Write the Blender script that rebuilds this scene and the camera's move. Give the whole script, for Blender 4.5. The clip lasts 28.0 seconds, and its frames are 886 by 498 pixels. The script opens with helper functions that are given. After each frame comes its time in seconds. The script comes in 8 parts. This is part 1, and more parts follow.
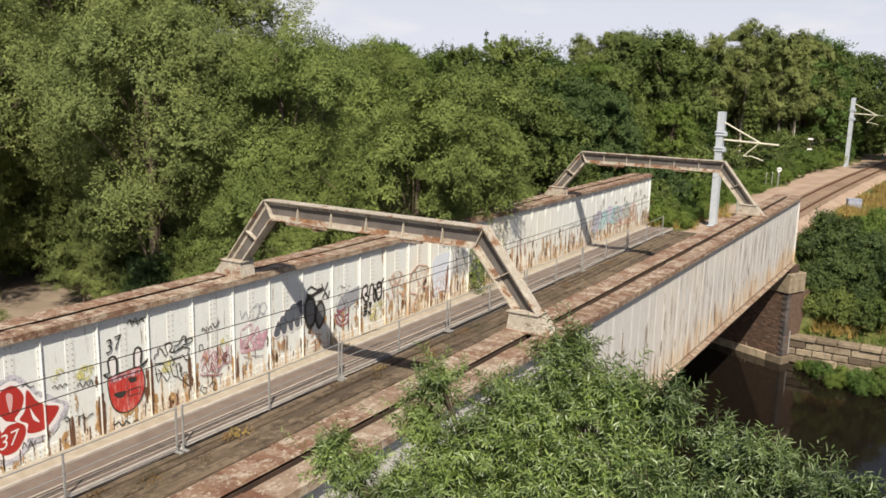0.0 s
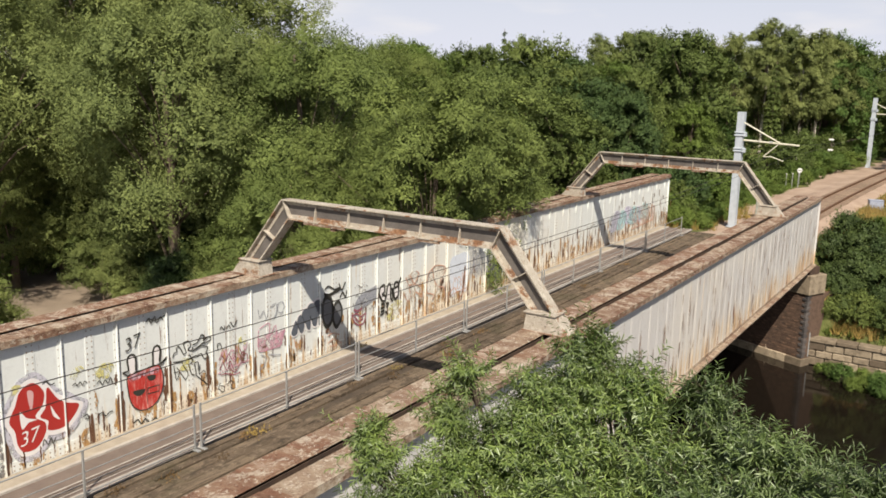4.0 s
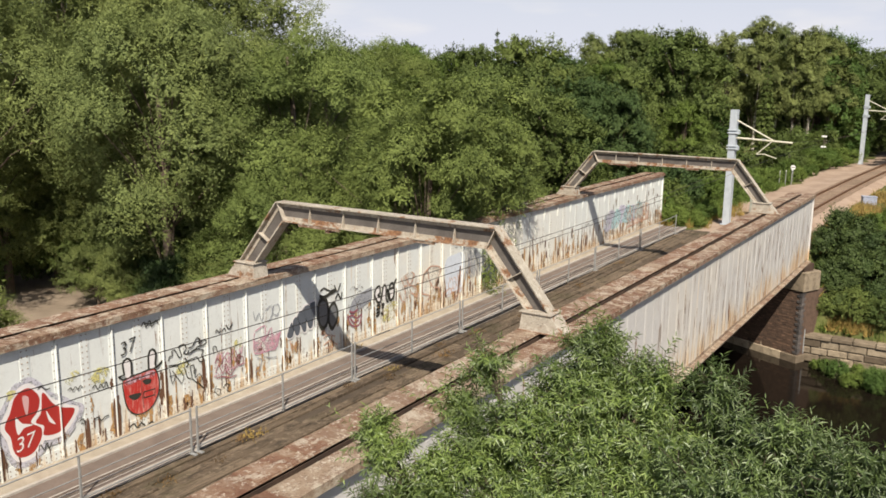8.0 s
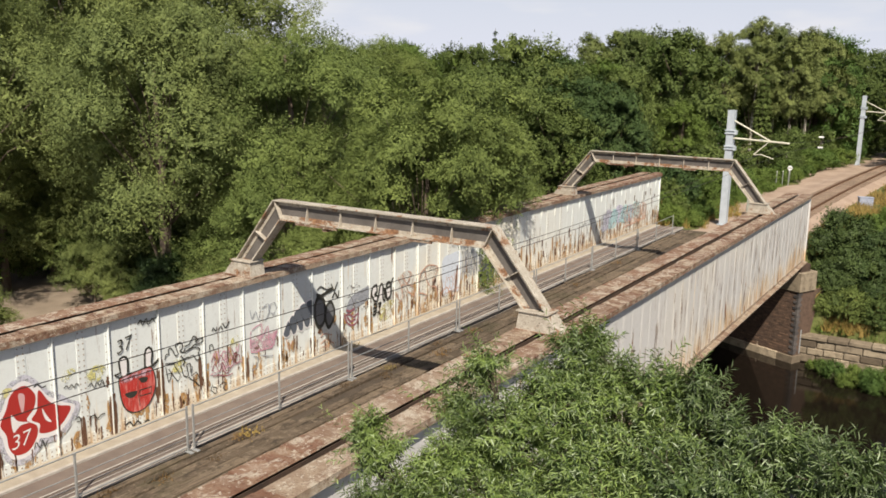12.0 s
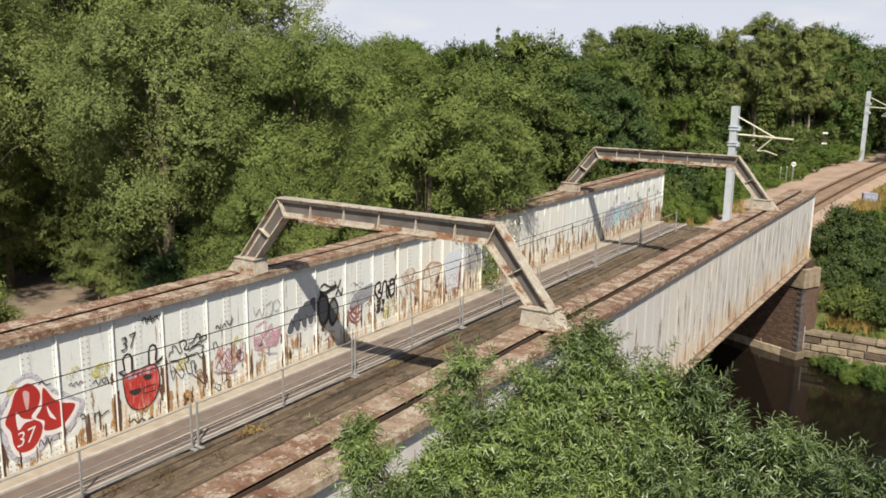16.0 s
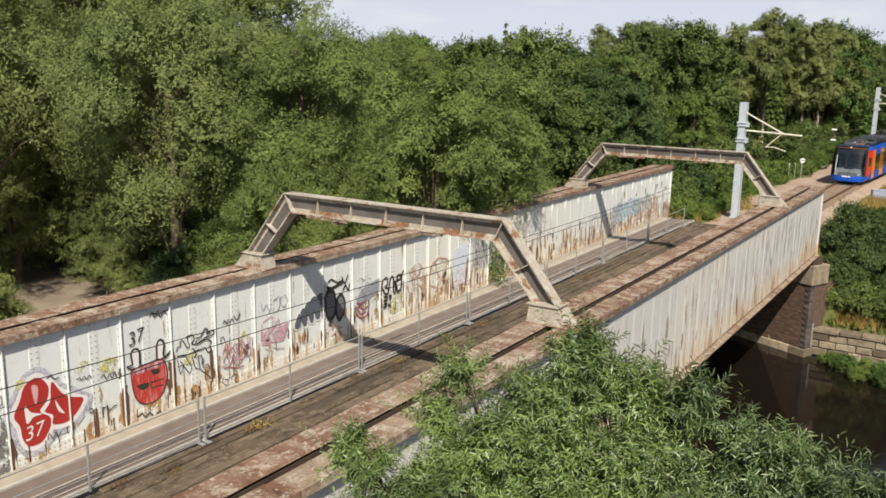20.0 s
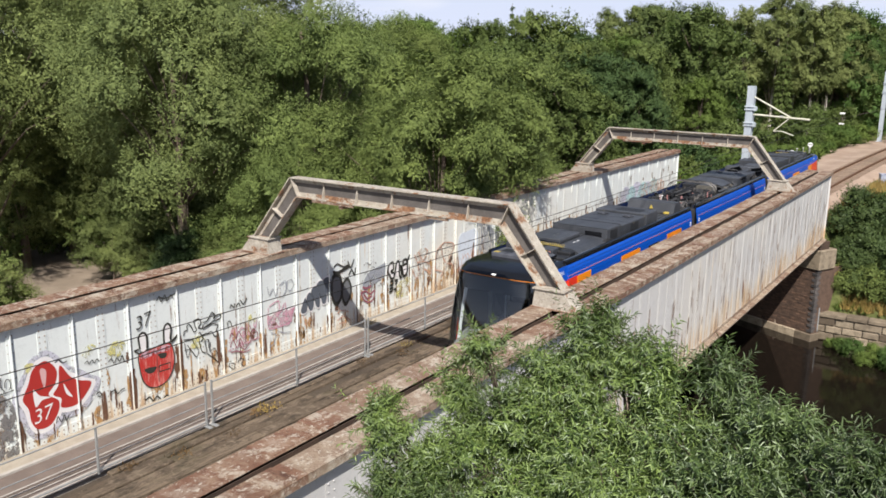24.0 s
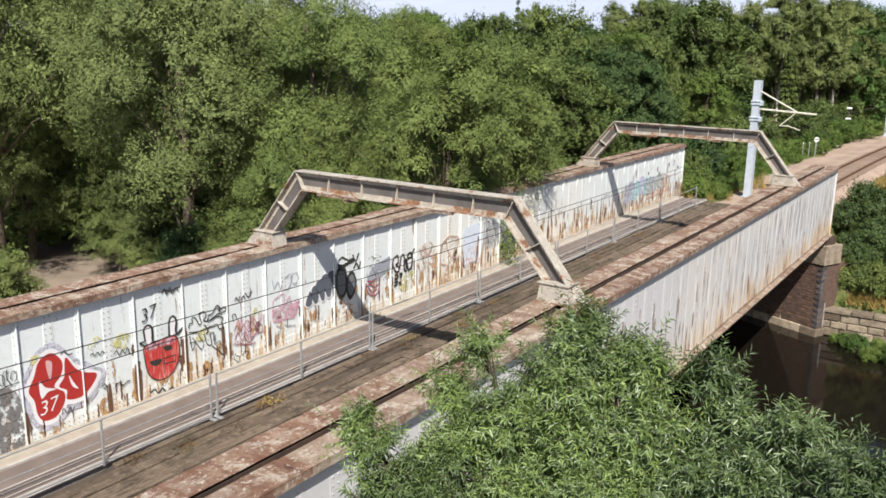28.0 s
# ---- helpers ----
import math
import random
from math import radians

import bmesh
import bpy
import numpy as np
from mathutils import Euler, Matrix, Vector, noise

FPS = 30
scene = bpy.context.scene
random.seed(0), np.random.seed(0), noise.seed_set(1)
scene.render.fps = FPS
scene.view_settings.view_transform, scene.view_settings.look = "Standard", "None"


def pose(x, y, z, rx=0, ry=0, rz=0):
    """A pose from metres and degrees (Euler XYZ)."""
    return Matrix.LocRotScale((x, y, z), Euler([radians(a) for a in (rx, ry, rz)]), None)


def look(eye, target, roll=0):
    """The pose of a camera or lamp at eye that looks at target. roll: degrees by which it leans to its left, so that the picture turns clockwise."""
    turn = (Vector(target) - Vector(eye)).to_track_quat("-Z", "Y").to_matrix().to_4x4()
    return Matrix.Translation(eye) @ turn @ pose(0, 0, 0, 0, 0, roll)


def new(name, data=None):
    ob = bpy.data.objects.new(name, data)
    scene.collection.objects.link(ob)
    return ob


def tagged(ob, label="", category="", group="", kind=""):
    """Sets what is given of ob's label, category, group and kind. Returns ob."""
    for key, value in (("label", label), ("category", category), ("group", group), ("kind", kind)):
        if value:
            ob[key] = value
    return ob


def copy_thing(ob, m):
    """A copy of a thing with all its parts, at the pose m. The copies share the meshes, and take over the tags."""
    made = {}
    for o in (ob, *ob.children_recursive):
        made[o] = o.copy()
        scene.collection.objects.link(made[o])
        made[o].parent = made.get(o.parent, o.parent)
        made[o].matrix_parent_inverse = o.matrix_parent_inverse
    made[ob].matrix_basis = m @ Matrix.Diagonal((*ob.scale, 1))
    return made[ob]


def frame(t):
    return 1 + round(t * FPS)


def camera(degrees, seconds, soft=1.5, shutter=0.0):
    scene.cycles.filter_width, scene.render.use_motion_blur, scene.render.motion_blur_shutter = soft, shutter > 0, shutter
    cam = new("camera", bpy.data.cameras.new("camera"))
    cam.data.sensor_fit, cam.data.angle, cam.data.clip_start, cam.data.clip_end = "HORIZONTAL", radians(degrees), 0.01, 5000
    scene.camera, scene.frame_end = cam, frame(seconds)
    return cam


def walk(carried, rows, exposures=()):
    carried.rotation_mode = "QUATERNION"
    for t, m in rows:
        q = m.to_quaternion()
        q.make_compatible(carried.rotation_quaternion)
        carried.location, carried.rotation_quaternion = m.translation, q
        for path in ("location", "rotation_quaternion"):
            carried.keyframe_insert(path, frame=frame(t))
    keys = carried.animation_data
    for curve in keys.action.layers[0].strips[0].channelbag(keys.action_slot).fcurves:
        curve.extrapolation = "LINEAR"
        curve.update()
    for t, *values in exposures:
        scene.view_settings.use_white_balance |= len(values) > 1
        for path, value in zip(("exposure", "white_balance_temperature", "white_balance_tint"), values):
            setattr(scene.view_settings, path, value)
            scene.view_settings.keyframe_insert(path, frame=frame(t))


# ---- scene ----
# ---- camera and its path ----
EYE = (0.0, 0.0, 8.64)
# seconds, degrees to the left of the bridge's line, degrees down, roll
HEADING = [
    (0, 31.579, 11.327, 1.382), (0.5, 31.807, 11.328, 1.512), (1, 32.195, 11.433, 1.669), (1.5, 32.118, 11.327, 1.484), (2, 32.222, 11.401, 1.298),
    (2.5, 32.436, 11.408, 1.461), (3, 32.602, 11.371, 1.397), (3.5, 32.767, 11.353, 1.393), (5.5, 32.538, 11.321, 1.135), (6, 32.441, 11.307, 1.109),
    (6.5, 32.399, 11.245, 1.070), (7, 32.346, 11.347, 1.067), (7.5, 32.252, 11.249, 0.880), (8, 32.414, 11.304, 0.835), (8.5, 32.407, 11.300, 0.937),
    (9, 32.339, 11.244, 1.058), (9.5, 32.311, 11.414, 0.996), (10, 32.369, 11.416, 0.858), (10.5, 32.557, 11.447, 0.732), (11, 32.366, 11.359, 0.866),
    (11.5, 32.342, 11.351, 0.993), (12, 32.214, 11.359, 1.096), (12.5, 32.235, 11.371, 1.054), (14.5, 32.424, 11.472, 0.953), (15, 32.472, 11.590, 0.963),
    (15.5, 32.467, 11.596, 0.963), (16, 32.435, 11.566, 0.936), (16.5, 32.432, 11.537, 0.980), (17, 32.503, 11.373, 0.911), (17.5, 32.571, 11.197, 0.775),
    (18, 32.793, 11.495, 0.960), (18.5, 32.797, 11.628, 0.984), (19, 32.937, 11.642, 0.958), (19.5, 32.937, 11.802, 0.995), (20, 32.913, 11.852, 0.985),
    (20.5, 32.937, 11.829, 0.966), (21, 32.968, 11.797, 0.898), (21.5, 32.940, 11.835, 0.982), (23.5, 33.351, 12.560, 1.047), (24, 33.301, 12.894, 0.927),
    (24.5, 33.293, 13.149, 0.946), (25, 33.334, 13.295, 0.917), (25.5, 33.348, 13.293, 0.959), (26, 33.353, 13.249, 0.977), (26.5, 33.417, 13.240, 0.928),
    (27, 33.496, 13.253, 0.946), (27.5, 33.599, 13.281, 1.065), (28, 33.623, 13.313, 1.069),
]


def heading(yaw, tilt, roll):
    return pose(*EYE, 90 - tilt, 0, yaw) @ pose(0, 0, 0, 0, 0, roll)


cam = camera(54.58, 28.0, soft=1.68)
walk(cam, [(t, heading(a, b, c)) for t, a, b, c in HEADING],
     exposures=[(0.0, 0.43, 7060, 13), (11.0, 0.40, 6980, 12), (21.5, 0.35, 6780, 11), (23.5, 0.34, 6420, 13), (24.3, 0.54, 6330, 13), (28.0, 0.60, 6300, 13)])

# ---- world and sun ----
SUN_WAY = Vector((0.52, -0.75, 1.0)).normalized()
world = bpy.data.worlds.new("sky")
scene.world = world
world.use_nodes = True
wn, wl = world.node_tree.nodes, world.node_tree.links
sky = wn.new("ShaderNodeTexSky")
sky.sky_type, sky.sun_disc = "NISHITA", False
sky.sun_elevation, sky.sun_rotation = math.asin(SUN_WAY.z), math.atan2(SUN_WAY.x, SUN_WAY.y)
sky.altitude, sky.air_density, sky.dust_density, sky.ozone_density = 60, 1.0, 1.5, 1.5
haze = wn.new("ShaderNodeMix")
haze.data_type = "RGBA"
clouds, veil = wn.new("ShaderNodeTexNoise"), wn.new("ShaderNodeMix")
clouds.inputs["Scale"].default_value, clouds.inputs["Detail"].default_value = 5.0, 5
stretch, patchy = wn.new("ShaderNodeMapping"), wn.new("ShaderNodeMapRange")
stretch.inputs["Scale"].default_value = (1, 1, 5)
wl.new(wn.new("ShaderNodeTexCoord").outputs["Generated"], stretch.inputs[0])
wl.new(stretch.outputs[0], clouds.inputs[0])
patchy.inputs[1].default_value, patchy.inputs[2].default_value = 0.50, 0.66
wl.new(clouds.outputs[0], patchy.inputs[0])
veil.data_type = "RGBA"
veil.inputs[6].default_value, veil.inputs[7].default_value = (8.7, 9.5, 11.6, 1), (10.2, 10.6, 11.9, 1)
wl.new(patchy.outputs[0], veil.inputs[0])
wl.new(veil.outputs[2], haze.inputs[7])
way_up, rise = wn.new("ShaderNodeSeparateXYZ"), wn.new("ShaderNodeMapRange")
wl.new(wn.new("ShaderNodeTexCoord").outputs["Generated"], way_up.inputs[0])
wl.new(way_up.outputs[2], rise.inputs[0])
for i, v in ((1, 0.0), (2, 0.34), (3, 0.97), (4, 0.05)):
    rise.inputs[i].default_value = v
wl.new(rise.outputs[0], haze.inputs[0])
wl.new(sky.outputs[0], haze.inputs[6])
wl.new(haze.outputs[2], wn["Background"].inputs[0])
wn["Background"].inputs[1].default_value = 0.065
sun = new("sun", bpy.data.lights.new("sun", "SUN"))
sun.data.energy, sun.data.angle, sun.data.color = 5.0, radians(0.55), (1.0, 0.95, 0.85)
sun.matrix_world = look(SUN_WAY * 100, (0, 0, 0))


# ---- materials ----
class Nodes:
    """A small wrapper to write node materials in few lines."""

    def __init__(self, name):
        self.mat = bpy.data.materials.new(name)
        self.mat.use_nodes = True
        self.tree = self.mat.node_tree
        self.bsdf = self.tree.nodes["Principled BSDF"]
        self.out = self.tree.nodes["Material Output"]
        self.tex = self.add("ShaderNodeTexCoord")
        self.co = self.tex.outputs["Object"]

    def add(self, kind, **props):
        n = self.tree.nodes.new(kind)
        for k, v in props.items():
            setattr(n, k, v)
        return n

    def put(self, socket, value):
        if isinstance(value, bpy.types.NodeSocket):
            self.tree.links.new(value, socket)
        else:
            socket.default_value = value

    def scaled(self, sx, sy, sz, shift=(0, 0, 0), co=None):
        m = self.add("ShaderNodeMapping")
        self.put(m.inputs["Vector"], co or self.co)
        m.inputs["Scale"].default_value, m.inputs["Location"].default_value = (sx, sy, sz), shift
        return m.outputs[0]

    def noise(self, scale, detail=4, rough=0.55, co=None, distort=0.0):
        n = self.add("ShaderNodeTexNoise")
        self.put(n.inputs["Vector"], co or self.co)
        n.inputs["Scale"].default_value, n.inputs["Detail"].default_value = scale, detail
        n.inputs["Roughness"].default_value, n.inputs["Distortion"].default_value = rough, distort
        return n.outputs["Fac"]

    def ramp(self, fac, *stops):
        r = self.add("ShaderNodeValToRGB")
        e = r.color_ramp.elements
        for i, (p, c) in enumerate(stops):
            if i > 1:
                e.new(p)
            e[i].position, e[i].color = p, (*c, 1) if len(c) == 3 else c
        self.put(r.inputs[0], fac)
        return r.outputs[0]

    def step(self, fac, lo, hi):
        m = self.add("ShaderNodeMapRange", interpolation_type="SMOOTHSTEP")
        self.put(m.inputs[0], fac)
        m.inputs[1].default_value, m.inputs[2].default_value = lo, hi
        return m.outputs[0]

    def math(self, op, a, b=0.0):
        m = self.add("ShaderNodeMath", operation=op)
        self.put(m.inputs[0], a), self.put(m.inputs[1], b)
        return m.outputs[0]

    def mix(self, fac, a, b):
        m = self.add("ShaderNodeMix", data_type="RGBA")
        self.put(m.inputs[0], fac)
        for s, v in ((m.inputs[6], a), (m.inputs[7], b)):
            self.put(s, v if isinstance(v, bpy.types.NodeSocket) else (*v, 1))
        return m.outputs[2]

    def axis(self, i):
        s = self.add("ShaderNodeSeparateXYZ")
        self.put(s.inputs[0], self.co)
        return s.outputs[i]

    def random(self):
        return self.add("ShaderNodeObjectInfo").outputs["Random"]

    def island(self):
        return self.add("ShaderNodeNewGeometry").outputs["Random Per Island"]

    def bump(self, height, strength=0.3, distance=0.02):
        b = self.add("ShaderNodeBump")
        b.inputs["Strength"].default_value, b.inputs["Distance"].default_value = strength, distance
        self.put(b.inputs["Height"], height)
        self.put(self.bsdf.inputs["Normal"], b.outputs[0])

    def done(self, color, rough=0.6, metal=0.0, spec=0.5):
        self.put(self.bsdf.inputs["Base Color"], color if isinstance(color, bpy.types.NodeSocket) else (*color, 1))
        self.put(self.bsdf.inputs["Roughness"], rough)
        self.put(self.bsdf.inputs["Metallic"], metal)
        self.bsdf.inputs["Specular IOR Level"].default_value = spec
        return self.mat


def world_co(n):
    g = n.add("ShaderNodeNewGeometry")
    n.co = g.outputs["Position"]
    return n


def painted_web(name, paint, grime, rust_amount, spots):
    """Old paint on riveted plates: chalky, cream where it yellows, with rust that breaks through and runs down."""
    n = world_co(Nodes(name))
    base = n.mix(n.noise(0.9, 5), paint, grime)
    base = n.mix(n.step(n.noise(9, 6, 0.7), 0.45, 0.8), base, [c * 0.80 for c in paint])
    streak = n.noise(1.0, 6, 0.65, n.scaled(1, 5.5, 0.33))
    broad = n.noise(0.55, 3)
    low = n.step(n.axis(2), 1.3, -0.3)
    far = n.math("MULTIPLY", n.math("MULTIPLY", n.step(n.axis(1), 20.0, 34.0), spots), n.step(n.axis(2), 2.2, 0.9))
    s = n.math("ADD", n.math("MULTIPLY", low, 0.24), n.math("ADD", streak, n.math("MULTIPLY", broad, 0.30)))
    s = n.math("ADD", s, far)
    aged = n.math("MULTIPLY", n.math("MULTIPLY", n.step(n.axis(1), 21.0, 26.0), n.step(n.axis(1), 40.0, 32.0)), n.step(n.noise(0.5, 4), 0.30, 0.60))
    base = n.mix(n.math("MULTIPLY", aged, min(0.45, spots * 10)), base, (0.74, 0.655, 0.505))
    cream = n.step(s, 0.80 - rust_amount, 1.00 - rust_amount)
    base = n.mix(n.math("MULTIPLY", cream, 0.60), base, (0.62, 0.48, 0.30))
    stain = n.step(s, 0.92 - rust_amount, 1.04 - rust_amount)
    base = n.mix(n.math("MULTIPLY", stain, 0.70), base, (0.42, 0.25, 0.12))
    core = n.step(n.math("ADD", n.noise(1.0, 8, 0.7, n.scaled(1, 6.0, 0.65, (0, 3, 9))), far), 0.60 - rust_amount * 0.25, 0.645 - rust_amount * 0.25)
    core = n.math("MULTIPLY", core, n.step(s, 0.70 - rust_amount, 0.82 - rust_amount))
    base = n.mix(core, base, n.ramp(n.noise(14, 5), (0.3, (0.075, 0.034, 0.02)), (0.7, (0.27, 0.12, 0.055))))
    n.bump(n.noise(30, 5), 0.25, 0.01)
    return n.done(base, 0.62)


def rusty_plate(name, pale):
    """Plate with scaling rust: tan and red-brown patches, each plate in its own tone, dark pits and thin flakes of old paint."""
    n = world_co(Nodes(name))
    long_co = n.scaled(0.8, 1.5, 1.5)
    a = n.ramp(n.noise(2.2, 8, 0.68, long_co), (0.34, (0.085, 0.042, 0.028)), (0.45, (0.175, 0.100, 0.066)), (0.54, (0.255, 0.178, 0.122)), (0.70, pale))
    tone = n.random()
    a = n.mix(n.math("MULTIPLY", n.step(tone, 0.60, 0.90), 0.45), a, (0.215, 0.110, 0.070))
    a = n.mix(n.math("MULTIPLY", n.step(tone, 0.40, 0.10), 0.50), a, (0.335, 0.270, 0.200))
    flake = n.step(n.noise(3.4, 9, 0.78, n.scaled(1, 0.7, 1, (4, 2, 0))), 0.525, 0.56)
    c = n.mix(n.math("MULTIPLY", flake, 0.75), a, pale)
    c = n.mix(n.math("MULTIPLY", n.step(n.noise(0.9, 6, 0.7, n.scaled(0.6, 1.9, 1, (7, 7, 1))), 0.50, 0.57), 0.60), c, (0.150, 0.075, 0.048))
    c = n.mix(n.math("MULTIPLY", n.step(n.noise(11, 7, 0.75, n.scaled(1, 0.8, 1, (2, 5, 3))), 0.57, 0.61), 0.8), c, (0.52, 0.47, 0.39))
    c = n.mix(n.math("MULTIPLY", n.step(n.noise(24, 6, 0.75), 0.54, 0.66), 0.75), c, (0.05, 0.028, 0.02))
    n.bump(n.noise(20, 8, 0.75), 0.9, 0.02)
    return n.done(c, 0.88, spec=0.25)


def portal_paint(name, rusted=0.53):
    """Chalky grey-cream paint that flakes off in scales over brown and orange rust."""
    n = world_co(Nodes(name))
    base = n.mix(n.noise(1.6, 6), (0.44, 0.40, 0.335), (0.285, 0.255, 0.21))
    base = n.mix(n.math("MULTIPLY", n.step(n.noise(5.0, 8, 0.75), 0.50, 0.58), 0.55), base, (0.54, 0.50, 0.43))
    rust = n.step(n.noise(2.6, 9, 0.75), rusted, rusted + 0.08)
    base = n.mix(rust, base, n.ramp(n.noise(18, 5), (0.3, (0.12, 0.06, 0.035)), (0.55, (0.24, 0.125, 0.065)), (0.75, (0.40, 0.22, 0.10))))
    base = n.mix(n.math("MULTIPLY", n.step(n.noise(16, 8, 0.78), 0.56, 0.62), 0.7), base, (0.085, 0.06, 0.045))
    n.bump(n.noise(26, 6), 0.45, 0.012)
    return n.done(base, 0.75)


def two_tone(name, a, b, scale=3.0, rough=0.8, bump=0.4, fine=40, metal=0.0, spec=0.4, obj=False, dark=0.75):
    """A plain surface with large stains and a fine grain."""
    n = Nodes(name) if obj else world_co(Nodes(name))
    c = n.mix(n.step(n.noise(scale, 6, 0.65), 0.3, 0.7), a, b)
    c = n.mix(n.math("MULTIPLY", n.step(n.noise(fine, 4, 0.7), 0.45, 0.75), 0.6), c, [k * dark for k in b])
    n.bump(n.noise(fine, 6, 0.7), bump, 0.015)
    return n.done(c, rough, metal, spec)


def varied(name, a, b, scale=6.0, rough=0.85, bump=0.5):
    """Separate pieces, each with its own tone."""
    n = world_co(Nodes(name))
    c = n.mix(n.random(), a, b)
    c = n.mix(n.math("MULTIPLY", n.step(n.noise(scale, 6, 0.7), 0.4, 0.7), 0.6), c, [k * 0.55 for k in a])
    n.bump(n.noise(scale * 5, 6, 0.7), bump, 0.02)
    return n.done(c, rough, spec=0.3)


def plank_material():
    """Weathered planks: each with its own tone, grain and cracks along it, dirt lying in patches."""
    n = world_co(Nodes("old_timber"))
    c = n.mix(n.random(), (0.090, 0.067, 0.047), (0.175, 0.132, 0.092))
    grain = n.noise(1.0, 6, 0.7, n.scaled(34, 1.1, 10))
    c = n.mix(n.math("MULTIPLY", n.step(grain, 0.48, 0.64), 0.75), c, (0.045, 0.034, 0.025))
    c = n.mix(n.math("MULTIPLY", n.step(n.noise(2.4, 6, 0.7), 0.50, 0.66), 0.65), c, (0.205, 0.160, 0.116))
    c = n.mix(n.math("MULTIPLY", n.step(n.noise(0.7, 5, 0.65, n.scaled(1, 0.6, 1, (3, 8, 0))), 0.52, 0.64), 0.6), c, (0.065, 0.058, 0.032))
    c = n.mix(n.math("MULTIPLY", n.step(n.noise(3.2, 8, 0.75, n.scaled(1, 0.35, 1, (1, 4, 0))), 0.50, 0.60), 0.75), c, (0.040, 0.031, 0.022))
    c = n.mix(n.math("MULTIPLY", n.step(n.noise(9, 8, 0.75), 0.56, 0.64), 0.6), c, (0.27, 0.21, 0.15))
    n.bump(n.math("ADD", grain, n.noise(14, 6, 0.7)), 0.8, 0.02)
    return n.done(c, 0.95, spec=0.25)


def leaf_material(name, dark, light, glow, shine=0.10, tone=0.35, between=0.5, through_light=0.14, pale=None):
    """Leaves: every one a shade of its own, every tree another green, with light coming through."""
    n = Nodes(name)
    near = 0.0 if pale else 0.22
    c = n.mix(n.island(), [d + (l - d) * near for d, l in zip(dark, light)], [l + (d - l) * near for d, l in zip(dark, light)])
    if pale:
        c = n.mix(n.step(n.island(), 0.935, 0.945), c, pale)
    g = n.add("ShaderNodeNewGeometry").outputs["Position"]
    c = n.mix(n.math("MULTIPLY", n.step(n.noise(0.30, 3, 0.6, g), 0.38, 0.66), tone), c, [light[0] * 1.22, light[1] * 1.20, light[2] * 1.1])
    # metre-wide dark blotches: shade between leaf clumps put into the colour
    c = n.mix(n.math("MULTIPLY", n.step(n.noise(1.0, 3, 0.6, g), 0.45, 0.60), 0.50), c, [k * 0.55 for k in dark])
    r = n.random()
    c = n.mix(n.math("MULTIPLY", n.step(r, 0.45, 0.0), between), c, [dark[0] * 0.80, dark[1] * 1.02, dark[2] * 1.5])
    c = n.mix(n.math("MULTIPLY", n.step(r, 0.55, 1.0), between), c, [light[0] * 1.12, light[1] * 1.08, light[2] * 1.0])
    n.done(c, 0.55, spec=shine)
    t = n.add("ShaderNodeBsdfTranslucent")
    n.put(t.inputs[0], (*glow, 1))
    m = n.add("ShaderNodeMixShader")
    m.inputs[0].default_value = through_light
    n.put(m.inputs[1], n.bsdf.outputs[0]), n.put(m.inputs[2], t.outputs[0])
    n.put(n.out.inputs[0], m.outputs[0])
    return n.mat


def gloss(name, color, rough=0.25, coat=0.3, dirt=0.15):
    n = Nodes(name)
    c = n.mix(n.math("MULTIPLY", n.step(n.noise(1.3, 5), 0.45, 0.75), dirt), color, [k * 0.55 + 0.03 for k in color])
    n.done(c, n.math("ADD", n.math("MULTIPLY", n.noise(5, 3), 0.15), rough))
    n.bsdf.inputs["Coat Weight"].default_value = coat
    n.bsdf.inputs["Coat Roughness"].default_value = 0.12
    return n.mat


M_WEB_IN = painted_web("white_web_paint", (0.72, 0.755, 0.74), (0.62, 0.66, 0.65), 0.060, 0.045)
M_WEB_OUT = painted_web("grey_web_paint", (0.58, 0.575, 0.565), (0.49, 0.475, 0.46), 0.050, 0.02)
M_RUST = rusty_plate("rusted_flange", (0.44, 0.385, 0.31))
M_RIVET = two_tone("stained_rivet_paint", (0.50, 0.47, 0.42), (0.24, 0.17, 0.11), 1.6, 0.7, 0.2, 30)
# dark rust: the shade of trough, gaps and soffit is in its colour
M_SHADED_RUST = two_tone("rusted_soffit", (0.085, 0.052, 0.036), (0.05, 0.033, 0.025), 2.0, 0.95, 0.8, 20)
M_PORTAL = portal_paint("portal_paint")
M_PORTAL_RUST = portal_paint("rust_eaten_paint", 0.47)
# web plates of the portals, darker than their flanges
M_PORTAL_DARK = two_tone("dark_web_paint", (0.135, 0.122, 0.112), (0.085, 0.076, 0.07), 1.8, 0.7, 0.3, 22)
M_LEDGE = two_tone("concrete_ledge", (0.40, 0.355, 0.285), (0.30, 0.26, 0.205), 2.5, 0.9)
M_WALKWAY = two_tone("walkway_surface", (0.190, 0.150, 0.125), (0.135, 0.105, 0.088), 1.4, 0.85, 0.3, 60)
M_KERB = two_tone("pale_kerb", (0.46, 0.43, 0.39), (0.34, 0.31, 0.28), 3, 0.8)
M_DUCT = two_tone("cable_duct", (0.135, 0.105, 0.085), (0.075, 0.06, 0.05), 5, 0.8)
M_DECK = two_tone("weathered_deck", (0.095, 0.072, 0.05), (0.05, 0.038, 0.028), 1.6, 0.95, 0.9, 22)
M_TIMBER = plank_material()
M_GALV = two_tone("galvanised_steel", (0.40, 0.41, 0.41), (0.30, 0.31, 0.31), 4, 0.42, 0.1, 50, 0.35, obj=True)
M_MAST = two_tone("mast_paint", (0.48, 0.53, 0.58), (0.40, 0.45, 0.50), 3, 0.5, 0.1, 40, 0.1)
